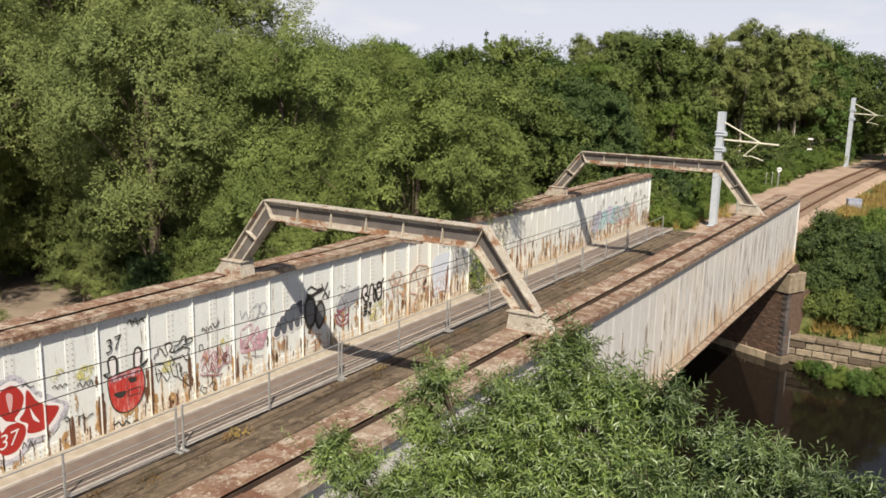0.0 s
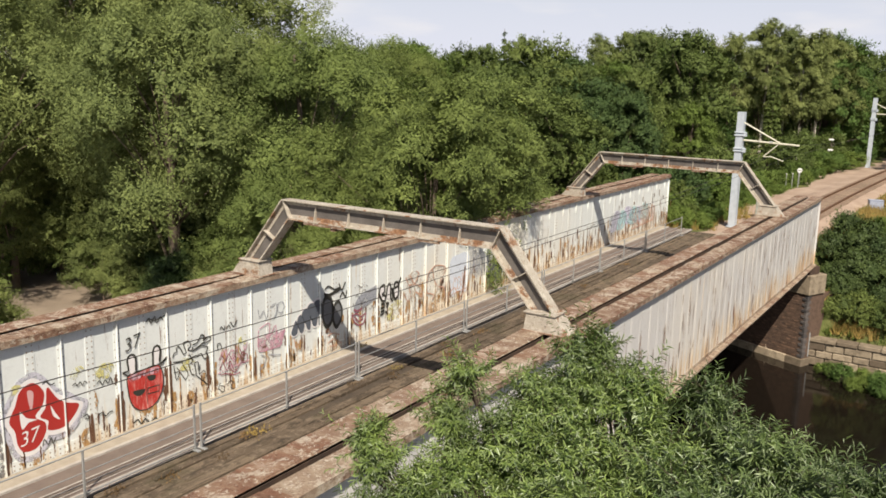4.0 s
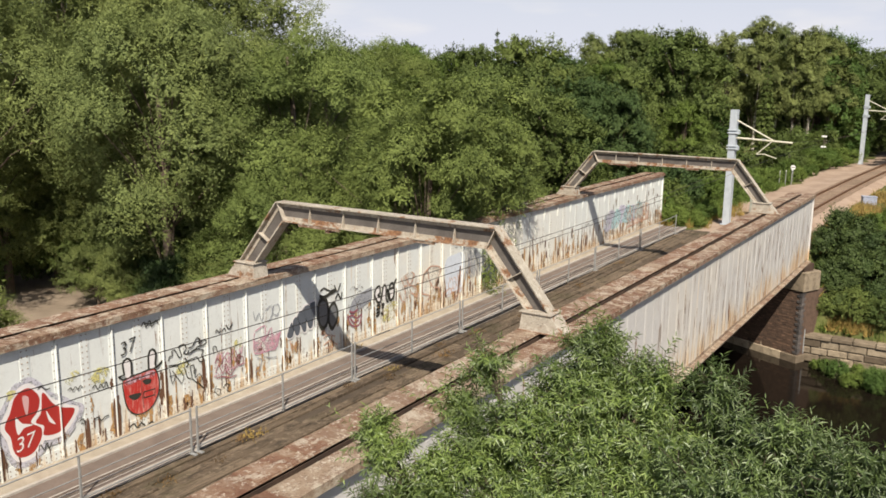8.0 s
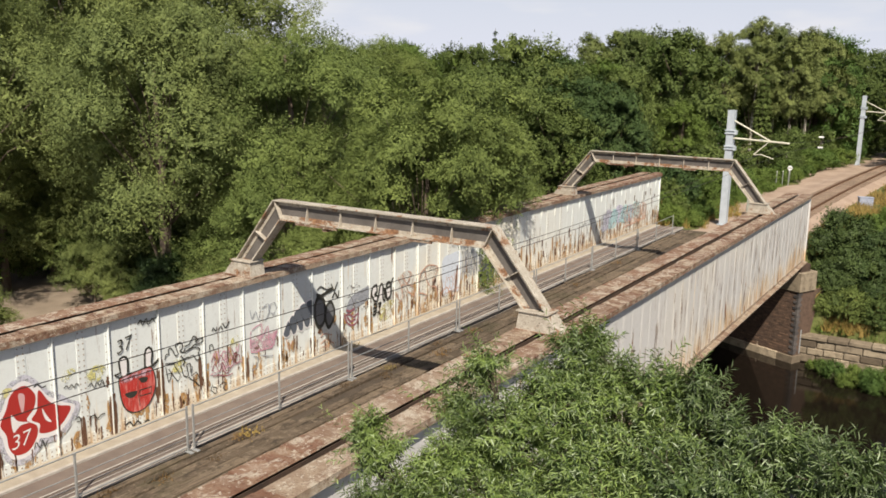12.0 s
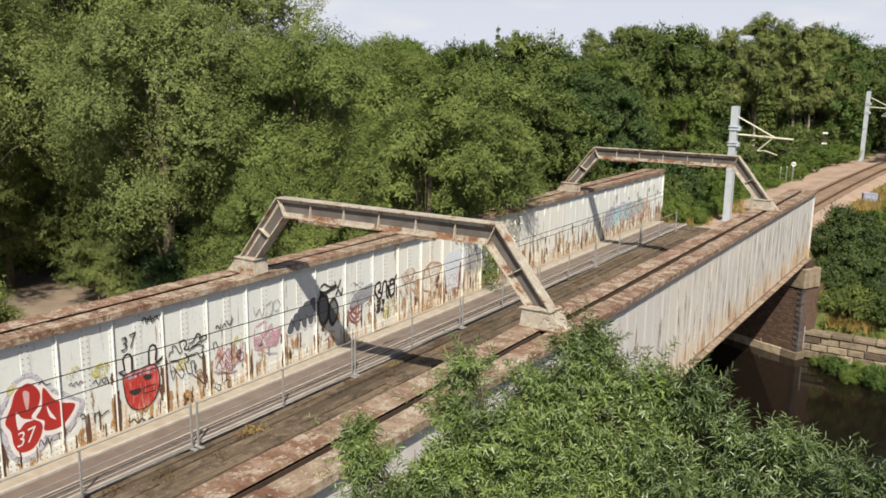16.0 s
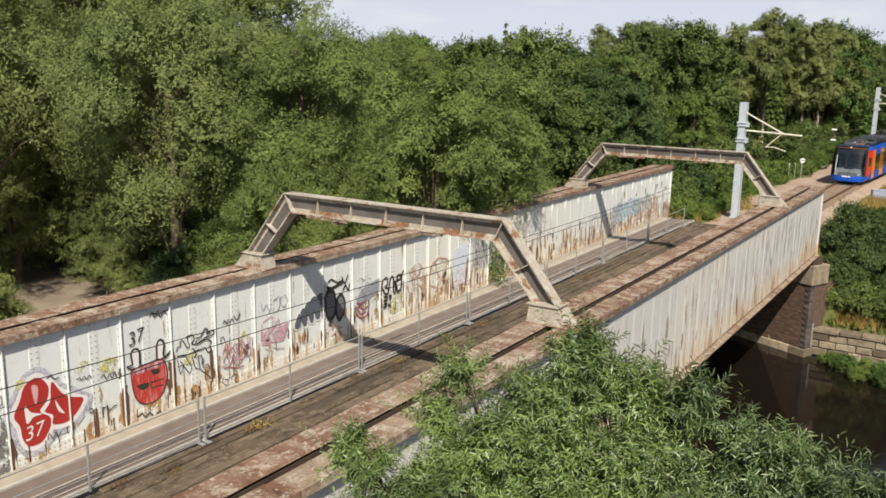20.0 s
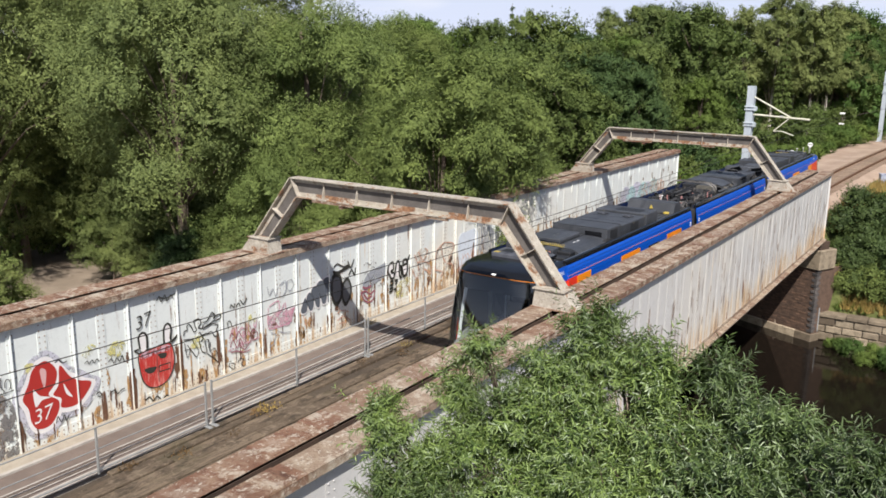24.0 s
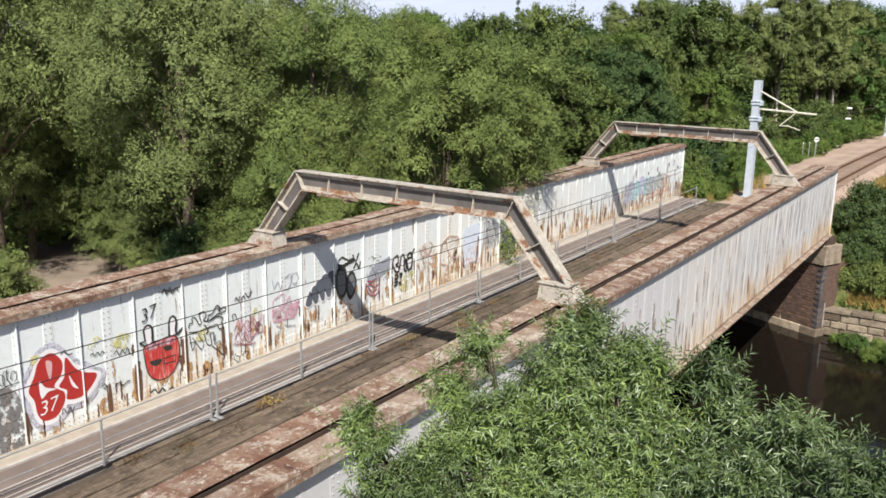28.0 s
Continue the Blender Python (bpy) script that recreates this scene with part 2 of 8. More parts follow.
M_ARM = two_tone("cream_bracket_paint", (0.68, 0.66, 0.54), (0.55, 0.53, 0.42), 3, 0.5, 0.1, 40)
M_RAIL = two_tone("rail_steel", (0.22, 0.12, 0.07), (0.14, 0.08, 0.05), 3, 0.6, 0.2, 40, 0.5)
M_WIRE = two_tone("contact_wire", (0.06, 0.055, 0.05), (0.04, 0.035, 0.03), 3, 0.5, 0.0, 40, 0.6)
M_SLEEPER = varied("sleeper", (0.22, 0.165, 0.12), (0.32, 0.24, 0.18))
M_BALLAST = two_tone("pink_ballast", (0.42, 0.32, 0.245), (0.30, 0.215, 0.16), 0.5, 0.95, 1.0, 18)
M_OIL = two_tone("oily_ballast", (0.20, 0.125, 0.085), (0.13, 0.08, 0.055), 0.8, 0.95, 1.0, 18)
M_BRICK = varied("dark_brick", (0.075, 0.052, 0.042), (0.22, 0.135, 0.09), 5)
M_QUOIN = varied("blue_quoin_brick", (0.060, 0.056, 0.056), (0.13, 0.115, 0.108), 5)
M_STONE = varied("gritstone", (0.11, 0.085, 0.06), (0.46, 0.38, 0.275), 3)
M_MORTAR = two_tone("mortar", (0.46, 0.40, 0.31), (0.33, 0.28, 0.22), 4, 0.95)
M_BARK = two_tone("bark", (0.13, 0.10, 0.075), (0.08, 0.06, 0.045), 4, 0.95, 0.9, 16, obj=True)
M_BIRCH = two_tone("birch_bark", (0.62, 0.58, 0.52), (0.42, 0.38, 0.33), 5, 0.8, 0.4, 14, obj=True, dark=0.3)
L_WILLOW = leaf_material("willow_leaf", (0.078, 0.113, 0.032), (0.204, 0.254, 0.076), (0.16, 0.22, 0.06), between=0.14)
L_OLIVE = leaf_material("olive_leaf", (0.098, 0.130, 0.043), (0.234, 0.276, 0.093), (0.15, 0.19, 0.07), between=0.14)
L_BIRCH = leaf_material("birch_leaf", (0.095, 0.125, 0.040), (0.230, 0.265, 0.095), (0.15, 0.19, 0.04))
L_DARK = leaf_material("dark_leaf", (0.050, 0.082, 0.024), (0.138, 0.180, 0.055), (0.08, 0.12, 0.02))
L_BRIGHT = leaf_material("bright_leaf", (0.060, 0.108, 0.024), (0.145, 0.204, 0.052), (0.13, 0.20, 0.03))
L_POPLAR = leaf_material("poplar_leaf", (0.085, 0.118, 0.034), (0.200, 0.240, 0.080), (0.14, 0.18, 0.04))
L_DRY = leaf_material("dry_grass", (0.20, 0.14, 0.045), (0.40, 0.29, 0.10), (0.25, 0.19, 0.07), 0.1)
L_DEAD = leaf_material("dead_weed", (0.10, 0.062, 0.032), (0.24, 0.155, 0.075), (0.14, 0.09, 0.04), 0.05)
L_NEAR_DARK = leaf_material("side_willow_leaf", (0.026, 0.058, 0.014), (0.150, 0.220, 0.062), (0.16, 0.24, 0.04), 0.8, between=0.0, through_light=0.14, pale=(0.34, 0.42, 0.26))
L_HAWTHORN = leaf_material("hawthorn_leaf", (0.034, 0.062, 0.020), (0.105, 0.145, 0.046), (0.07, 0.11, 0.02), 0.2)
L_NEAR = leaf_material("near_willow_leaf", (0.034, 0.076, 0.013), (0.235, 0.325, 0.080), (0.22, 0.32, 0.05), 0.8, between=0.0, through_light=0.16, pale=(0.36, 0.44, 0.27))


def ground_material():
    n = world_co(Nodes("bank_ground"))
    grass = n.ramp(n.noise(1.2, 7, 0.7), (0.3, (0.055, 0.075, 0.022)), (0.55, (0.11, 0.12, 0.04)), (0.75, (0.24, 0.19, 0.08)))
    mud = n.ramp(n.noise(0.6, 6), (0.3, (0.22, 0.175, 0.132)), (0.7, (0.29, 0.235, 0.18)))
    c = n.mix(n.step(n.axis(2), -4.3, -5.1), grass, mud)
    n.bump(n.noise(6, 8, 0.75), 0.8, 0.08)
    return n.done(c, 0.95, spec=0.2)


def water_material():
    n = world_co(Nodes("river_water"))
    c = n.mix(n.noise(0.12, 4), (0.007, 0.0055, 0.004), (0.011, 0.008, 0.006))
    n.bump(n.noise(1.0, 4, 0.5, n.scaled(1.2, 2.2, 1)), 0.10, 0.05)
    n.done(c, 0.06)
    n.bsdf.inputs["IOR"].default_value = 1.33
    return n.mat


M_GROUND, M_WATER = ground_material(), water_material()


# ---- building helpers ----
def thing(name, m=None, label="", category="", group="", kind=""):
    ob = new(name)
    ob.empty_display_size = 0.2
    if m is not None:
        ob.matrix_basis = m
    return tagged(ob, label, category, group, kind)


def solid(name, bm, material, label="", category="", group="", kind="", smooth=False):
    """A top-level mesh object."""
    me = bpy.data.meshes.new(name)
    bm.to_mesh(me)
    bm.free()
    me.materials.append(material)
    if smooth:
        for p in me.polygons:
            p.use_smooth = True
    return tagged(new(name, me), label, category, group, kind)


def part(name, bm, material, parent, label="", kind="", smooth=False):
    ob = solid(name, bm, material, label, "", "", kind, smooth)
    ob.parent = parent
    return ob


def again(ob, parent, m):
    """Another piece on the same mesh."""
    o = bpy.data.objects.new(ob.name, ob.data)
    scene.collection.objects.link(o)
    o.parent, o.matrix_basis = parent, m
    for k in ("label", "kind"):
        if k in ob:
            o[k] = ob[k]
    return o


def box(bm, x0, x1, y0, y1, z0, z1, bevel=0.0):
    vs = [bm.verts.new((x, y, z)) for x in (x0, x1) for y in (y0, y1) for z in (z0, z1)]
    fs = [bm.faces.new([vs[i] for i in q]) for q in ((0, 1, 3, 2), (4, 6, 7, 5), (0, 4, 5, 1), (2, 3, 7, 6), (0, 2, 6, 4), (1, 5, 7, 3))]
    if bevel:
        es = list({e for f in fs for e in f.edges})
        bmesh.ops.bevel(bm, geom=es, offset=bevel, segments=1, affect="EDGES")
    return bm


def boxes(*rows, bevel=0.0):
    bm = bmesh.new()
    for r in rows:
        box(bm, *r, bevel=bevel)
    return bm


def prism(bm, outline, a0, a1, axis=1):
    """An outline of (u, v) drawn out from a0 to a1 along an axis (0: x, 1: y, 2: z)."""
    def at(u, v, a):
        return ((a, u, v), (u, a, v), (u, v, a))[axis]
    lo, hi = ([bm.verts.new(at(u, v, a)) for u, v in outline] for a in (a0, a1))
    k = len(outline)
    bm.faces.new(lo)
    bm.faces.new(hi[::-1])
    for i in range(k):
        bm.faces.new((lo[i], hi[i], hi[(i + 1) % k], lo[(i + 1) % k]))
    bmesh.ops.recalc_face_normals(bm, faces=bm.faces[:])
    return bm


def tube(bm, points, radii, sides=8):
    """A round bar along points."""
    rings = []
    pts = [Vector(p) for p in points]
    for i, p in enumerate(pts):
        d = (pts[min(i + 1, len(pts) - 1)] - pts[max(i - 1, 0)]).normalized()
        u = d.orthogonal().normalized() if abs(d.z) > 0.95 else d.cross(Vector((0, 0, 1))).normalized()
        v = d.cross(u)
        r = radii[i] if isinstance(radii, (list, tuple)) else radii
        rings.append([bm.verts.new(p + r * (math.cos(a) * u + math.sin(a) * v)) for a in (2 * math.pi * k / sides for k in range(sides))])
    for a, b in zip(rings, rings[1:]):
        for k in range(sides):
            bm.faces.new((a[k], a[(k + 1) % sides], b[(k + 1) % sides], b[k]))
    bm.faces.new(rings[0][::-1])
    bm.faces.new(rings[-1])
    return bm


def quads_object(name, verts, faces, material, parent=None, label="", category="", group="", kind=""):
    me = bpy.data.meshes.new(name)
    v = np.asarray(verts, dtype=np.float32)
    q = np.asarray(faces, dtype=np.int32)
    me.vertices.add(len(v))
    me.vertices.foreach_set("co", v.ravel())
    me.loops.add(q.size)
    me.loops.foreach_set("vertex_index", q.ravel())
    me.polygons.add(len(q))
    me.polygons.foreach_set("loop_start", np.arange(0, q.size, q.shape[1], dtype=np.int32))
    me.update(calc_edges=True)
    me.materials.append(material)
    ob = tagged(new(name, me), label, category, group, kind)
    ob.parent = parent
    return ob


# ---- the ground, the river and the track bed ----
WATER_Z, SKEW = -5.85, 0.45


def smooth_step(a, b, x):
    t = np.clip((x - a) / (b - a), 0, 1)
    return t * t * (3 - 2 * t)


def far_bank(x):
    return 47.4 - SKEW * np.clip(x + 7.4, -30, 0)


def near_bank(x):
    return 2.5 - SKEW * np.clip(x + 7.4, -30, 0) * 0.6


def track_x(y):
    """The middle of the track: straight over the bridge, then a slow bend."""
    return -10.8 + 0.00055 * min(75.0, max(0.0, y - 45.0)) ** 2 + 0.0825 * max(0.0, y - 120.0)


def ground_z(x, y):
    tx = -10.8 + 0.00055 * np.clip(y - 45, 0, 75) ** 2 + 0.0825 * np.clip(y - 120, 0, 500)
    land = -2.6 + 1.2 * smooth_step(60, 140, y)
    left = x < tx
    side = np.where(left, smooth_step(tx - 14, tx - 7, x), 1 - smooth_step(tx + 4.0, tx + 9.5, x))
    land = land + (-0.28 - land) * side
    land = np.where((x > -7.4) & (y < 60), land + (-4.4 - land) * (1 - smooth_step(47.0, 53.5, y)) * smooth_step(-7.6, -6.4, x), land)
    flat = smooth_step(-21, -26, x) * (1 - smooth_step(46, 66, y))
    land = land + (-5.45 - land) * flat
    wet = smooth_step(-0.05, 0.05, far_bank(x) - y) * smooth_step(0, 3.5, y - near_bank(x)) * (1 - smooth_step(-19, -24, x))
    near = smooth_step(3, -3, y - near_bank(x))
    land = np.where(y < near_bank(x) + 1.7, -4.6 + 4.2 * smooth_step(0, -12, y) * (np.abs(x + 10.8) < 8), land)
    return land + (-7.2 - land) * wet


def build_ground():
    def spread(near, step, far, n):
        a = list(np.arange(near[0], near[1] + 1e-6, step))
        g = np.geomspace(1, far, n)
        return np.array([near[0] - k for k in g[::-1]] + a + [near[1] + k for k in g])
    xs, ys = spread((-70, 40), 0.9, 1500, 24), spread((-14, 130), 0.9, 1500, 24)
    X, Y = np.meshgrid(xs, ys)
    Z = ground_z(X, Y) + 0.10 * np.sin(X * 0.9 + 1.3 * np.sin(Y * 0.5)) * np.sin(Y * 0.8)
    flatten = (np.abs(X + 10.4) < 6.5)
    Z = np.where(flatten & (Y > 48), ground_z(X, Y), Z)
    v = np.stack([X, Y, Z], -1).reshape(-1, 3)
    nx, ny = len(xs), len(ys)
    i = (np.arange(ny - 1)[:, None] * nx + np.arange(nx - 1)).ravel()
    ob = quads_object("ground", v, np.stack([i, i + 1, i + nx + 1, i + nx], -1), M_GROUND,
                      label="grassy river banks with bare brown mud flats", category="ground", kind="structure")
    for p in ob.data.polygons:
        p.use_smooth = True
    bm = bmesh.new()
    box(bm, -120, 160, -12, 75, WATER_Z - 0.02, WATER_Z)
    solid("water", bm, M_WATER, "dark still river water under the bridge", "river", kind="structure")


build_ground()


# ---- the bridge ----
PITCH, FIRST, N_BAYS = 1.444, -5.146, 40
TOP = 3.03


def rivets(rows, z0, z1, step, x, r=0.020):
    """Domed rivet heads on a face that looks along +x, in upright rows."""
    verts, faces = [], []
    ring = [(math.cos(a), math.sin(a)) for a in (k * math.pi / 3 for k in range(6))]
    for y in rows:
        z = z0
        while z < z1:
            b = len(verts)
            verts += [(x, y + c * r, z + s * r) for c, s in ring] + [(x + 0.011, y + c * r * 0.55, z + s * r * 0.55) for c, s in ring]
            faces += [(b + k, b + (k + 1) % 6, b + 6 + (k + 1) % 6, b + 6 + k) for k in range(6)]
            faces += [(b + 6, b + 7, b + 8, b + 9), (b + 9, b + 10, b + 11, b + 6)]
            z += step
    return verts, faces


def rust_runs(g, web, ys, y1, foot, rnd, outer):
    """Thin uneven runs of rust that start at a joint or a blister and fade downwards, as one piece of stuff for each tone."""
    tones = {"dark": ([], []), "light": ([], [])}

    def run(tone, y, top, length, width, x):
        v, f = tones[tone]
        b, k = len(v), 6
        for i in range(k + 1):
            u = i / k
            w = width * (0.35 + 0.65 * math.sin(math.pi * min(1, u * 0.8 + 0.15))) * rnd.uniform(0.6, 1.25)
            yy = y + rnd.uniform(-0.25, 0.25) * width
            z = max(foot, top - length * u)
            v += [(x, yy - w / 2, z), (x, yy + w / 2, z)]
        f += [(b + 2 * i, b + 2 * i + 1, b + 2 * i + 3, b + 2 * i + 2) for i in range(k)]

    for y in ys:
        if outer:
            worn = 0.60 + 0.5 * min(1.0, max(0.0, (y - 18) / 14))
            for _ in range(int(5 * worn * rnd.uniform(0.5, 1.3))):
                run("dark", y + rnd.uniform(0.05, PITCH), rnd.uniform(0.8, 2.8), rnd.uniform(0.3, 1.3), rnd.uniform(0.014, 0.045), web + 0.0262)
        else:
            for _ in range(3):
                run("light", y + rnd.choice((rnd.uniform(0.05, PITCH), 0.10, 0.14)), rnd.uniform(0.35, 1.1), rnd.uniform(0.3, 0.9), rnd.uniform(0.06, 0.16), web + 0.0252)
        far = y > 24
        if not outer and rnd.random() < 0.5:
            # the foot of a stiffener has rusted right through its paint
            run("dark", y + 0.05, rnd.uniform(0.7, 1.25), rnd.uniform(0.6, 1.2), rnd.uniform(0.07, 0.13), web + 0.0271)
        if not outer and 23 < y < 33:
            for _ in range(5):
                run("light", y + rnd.uniform(0.05, PITCH), rnd.uniform(0.7, 1.5), rnd.uniform(0.5, 1.1), rnd.uniform(0.03, 0.10), web + 0.0258)
        for s in ((-0.085, 0.085, 0.5 * PITCH - 0.12, 0.5 * PITCH + 0.12) if not outer else (-0.085, 0.085, 0.36, 0.60, 0.84, 1.1)):
            if rnd.random() < (0.72 if not outer else 0.30):
                top = rnd.uniform(0.3, 1.6) if not outer else rnd.uniform(0.2, 2.6)
                run("dark", y + s + rnd.uniform(-0.02, 0.02), top, rnd.uniform(0.25, 1.0), rnd.uniform(0.025, 0.085) if not outer else rnd.uniform(0.02, 0.065), web + 0.0265)
        for _ in range(3 if not outer else 1):
            run("light", y + rnd.uniform(0.05, PITCH), rnd.uniform(0.4, 1.5) if not outer else rnd.uniform(0.4, 2.9), rnd.uniform(0.3, 1.1) if not outer else rnd.uniform(0.6, 2.0), rnd.uniform(0.05, 0.20) if not outer else rnd.uniform(0.03, 0.08), web + 0.0255)
        if not outer:
            # short drips along the foot, and on the far half blisters that broke open higher up
            for _ in range(5):
                run("dark", y + rnd.uniform(0.05, PITCH), rnd.uniform(0.35, 0.65), rnd.uniform(0.12, 0.5), rnd.uniform(0.012, 0.05), web + 0.0268)
            for _ in range((4 if y > 42 else 2) if far else 1):
                run("dark", y + rnd.uniform(0.1, PITCH - 0.1), rnd.uniform(0.6, (1.7 if y < 42 else 2.5) if far else 1.1), rnd.uniform(0.15, 0.5), rnd.uniform(0.04, 0.17), web + 0.0262)
    quads_object("rust_runs", *tones["light"], RUN_LIGHT if not outer else RUN_PALE, g, kind="stuff")
    quads_object("rust_runs", *tones["dark"], RUN_BROWN if outer else RUN_DARK, g, kind="stuff")


def spray(name, color, wear=0.35, streak=None):
    """Spray paint or stain that has worn through in places."""
    n = world_co(Nodes(name))
    c = n.mix(n.math("MULTIPLY", n.noise(5, 5), 0.5), color, [k * 0.68 + 0.012 for k in color])
    if streak:
        c = n.mix(n.math("MULTIPLY", n.step(n.noise(1.0, 7, 0.7, n.scaled(1, 9, 1.6)), 0.46, 0.68), 0.75), c, streak)
    n.done(c, 0.6)
    hole = n.step(n.noise(7.0, 6, 0.75), 0.72 - wear * 0.5, 0.80 - wear * 0.42)
    t = n.add("ShaderNodeBsdfTransparent")
    m = n.add("ShaderNodeMixShader")
    n.put(m.inputs[0], hole), n.put(m.inputs[1], n.bsdf.outputs[0]), n.put(m.inputs[2], t.outputs[0])
    n.put(n.out.inputs[0], m.outputs[0])
    return n.mat


RUN_BROWN = spray("brown_run", (0.215, 0.105, 0.055), 0.30)
RUN_DARK, RUN_LIGHT, RUN_PALE = spray("rust_run", (0.13, 0.062, 0.034), 0.12), spray("rust_wash", (0.46, 0.27, 0.11), 0.50), spray("brown_wash", (0.38, 0.245, 0.155), 0.55)


def plate_girder(x_out, y0, y1, z_low, paint, label, side, lower_edge, fin_out):
    """Twin-webbed riveted girder. x_out: the edge of its flange that looks along +x."""
    g = thing("plate_girder", label=label, category="bridge girder", group="main girders of the bridge", kind="structure")
    web = x_out - 0.15
    ks = [k for k in range(N_BAYS) if y0 - 0.2 < FIRST + k * PITCH < y1 - 0.3]
    ys = [FIRST + k * PITCH for k in ks]
    panel = part("web_panel", boxes((web - 0.02, web, 0.0, PITCH - 0.012, z_low, 2.93)), paint, g, side)
    panel.matrix_basis = pose(0, ys[0], 0)
    for y in ys[1:-1]:
        again(panel, g, pose(0, y, 0))
    part("web_panel", boxes((web - 0.02, web, ys[-1], y1, z_low, 2.93)), paint, g, side)
    plate = min(0.012, fin_out * 0.6)
    bm = boxes((web + plate, web + fin_out, -0.010, 0.010, z_low + 0.02, 2.90))
    box(bm, web, web + plate, -0.075, 0.075, z_low + 0.01, 2.90)
    if fin_out > 0.05:
        prism(bm, [(web + 0.01, z_low + 0.01), (web + 0.11, z_low + 0.01), (web + fin_out, z_low + 0.65), (web + 0.01, z_low + 0.75)], -0.011, 0.011)
    fin = part("stiffener", bm, paint, g)
    fin.matrix_basis = pose(0, ys[0], 0)
    short = part("gusset", prism(bmesh.new(), [(web, 2.30), (web + 0.02, 2.30), (web + max(fin_out, 0.03), 2.75), (web + max(fin_out, 0.03), 2.90), (web, 2.90)], -0.012, 0.012), paint, g)
    short.matrix_basis = pose(0, ys[-2], 0)
    for y in ys[1:]:
        plain = not lower_edge and y > 33
        if not (plain and y == ys[-2]):
            again(short if plain else fin, g, pose(0, y, 0))
    strip = part("cover_strip", boxes((web, web + (0.006 if lower_edge else 0.013), -0.11, 0.11, z_low + 0.05, 2.90), bevel=0.002), paint, g)
    strip.matrix_basis = pose(0, ys[0] + PITCH / 2, 0)
    for y in ys[1:-1]:
        again(strip, g, pose(0, y + PITCH / 2, 0))
    v1, f1 = rivets([y + PITCH / 2 + s for y in ys[:-1] for s in (-0.062, 0.062)], z_low + 0.12, 2.85, 0.135, web + 0.013)
    v2, f2 = rivets([y + s for y in ys if lower_edge or y < 33 for s in (-0.058, 0.058)], z_low + 0.12, 2.85, 0.19, web + 0.012, 0.016)
    quads_object("rivets", v1 + v2, f1 + [tuple(i + len(v1) for i in f) for f in f2], paint if lower_edge else M_RIVET, g, kind="stuff")
    part("back_web", boxes((web - 0.97, web - 0.95, y0, y1, z_low, 2.93)), M_SHADED_RUST, g)
    rnd = random.Random(int(-x_out * 10))
    # the flange is laid in lengths, in two strips with an open trough between them
    for a, b in ((x_out - 0.53, x_out), (x_out - 1.28, x_out - 0.72)):
        y = y0
        while y < y1 - 0.5:
            e = min(y1, y + rnd.uniform(5.5, 8.0))
            up = rnd.uniform(0, 0.012)
            bm = boxes((a, b, y, e - 0.01, TOP - 0.018 + up, TOP + up), bevel=0.005)
            lip = b - 0.02 if b == x_out else a + 0.006
            box(bm, lip, lip + 0.014, y, e - 0.01, 2.885, TOP - 0.0185 + up)
            part("flange_plate", bm, M_RUST, g, "rusted flange plate with flaking paint")
            y = e
    # loose scale and doubled cover plates on the flange
    for k in range(int((y1 - y0) / 1.0)):
        a = rnd.choice((x_out - 0.525, x_out - 1.27))
        y = y0 + 0.4 + k * 1.0 + rnd.uniform(-0.3, 0.3)
        part("flange_cover", boxes((a, a + rnd.choice((0.515, 0.515, 0.40)), y, y + rnd.uniform(0.35, 0.95), TOP + 0.005, TOP + 0.018 + rnd.uniform(0, 0.012)), bevel=0.004), M_RUST, g)
    # trough lining coloured so dark that the gap reads as shaded
    part("trough_side", boxes((x_out - 0.755, x_out - 0.735, y0, y1, 2.72, 2.962)), M_SHADED_RUST, g)
    part("trough_plate", boxes((x_out - 0.93, x_out - 0.18, y0, y1, 2.70, 2.72)), M_SHADED_RUST, g)
    # runs of rust, along the joints and in the open field
    foot = 0.05 if not lower_edge else z_low + 0.02
    rust_runs(g, web, ys, y1, foot, rnd, lower_edge)
    if not lower_edge:
        bm = boxes((web, web + 0.015, y0, y1, 0.0, 0.30))
        part("foot_angle", bm, paint, g)
        v, f = rivets([y0 + 0.12 * k for k in range(int((y1 - y0) / 0.12))], 0.10, 0.26, 0.11, web + 0.015, 0.018)
        quads_object("foot_rivets", v, f, M_RUST, g, kind="stuff")
    if lower_edge:
        bm = boxes((x_out - 0.72, x_out + 0.04, y0, y1, z_low - 0.07, z_low), bevel=0.008)
        box(bm, web, web + 0.10, y0, y1, z_low, z_low + 0.016)
        box(bm, web, web + 0.014, y0, y1, z_low, z_low + 0.12)
        part("bottom_flange", bm, M_RUST, g, "rust-streaked bottom flange")
    bm = boxes((web - 0.95, web - 0.02, y1 - 0.03, y1, z_low, 2.93))
    box(bm, web - 0.01, web + 0.07, y1 - 0.05, y1 - 0.02, z_low, 2.90)
    part("end_plate", bm, paint, g)
    return g


LEFT_X, RIGHT_X = -16.80, -7.35
plate_girder(LEFT_X, FIRST, 51.9, -0.45, M_WEB_IN, "riveted steel parapet girder, white paint with rust and graffiti", "flaking white web panel", False, 0.062)
plate_girder(RIGHT_X, FIRST, 47.4, -0.50, M_WEB_OUT, "riveted steel girder with pale grey paint and rust streaks", "grey web panel with brown streaks", True, 0.010)


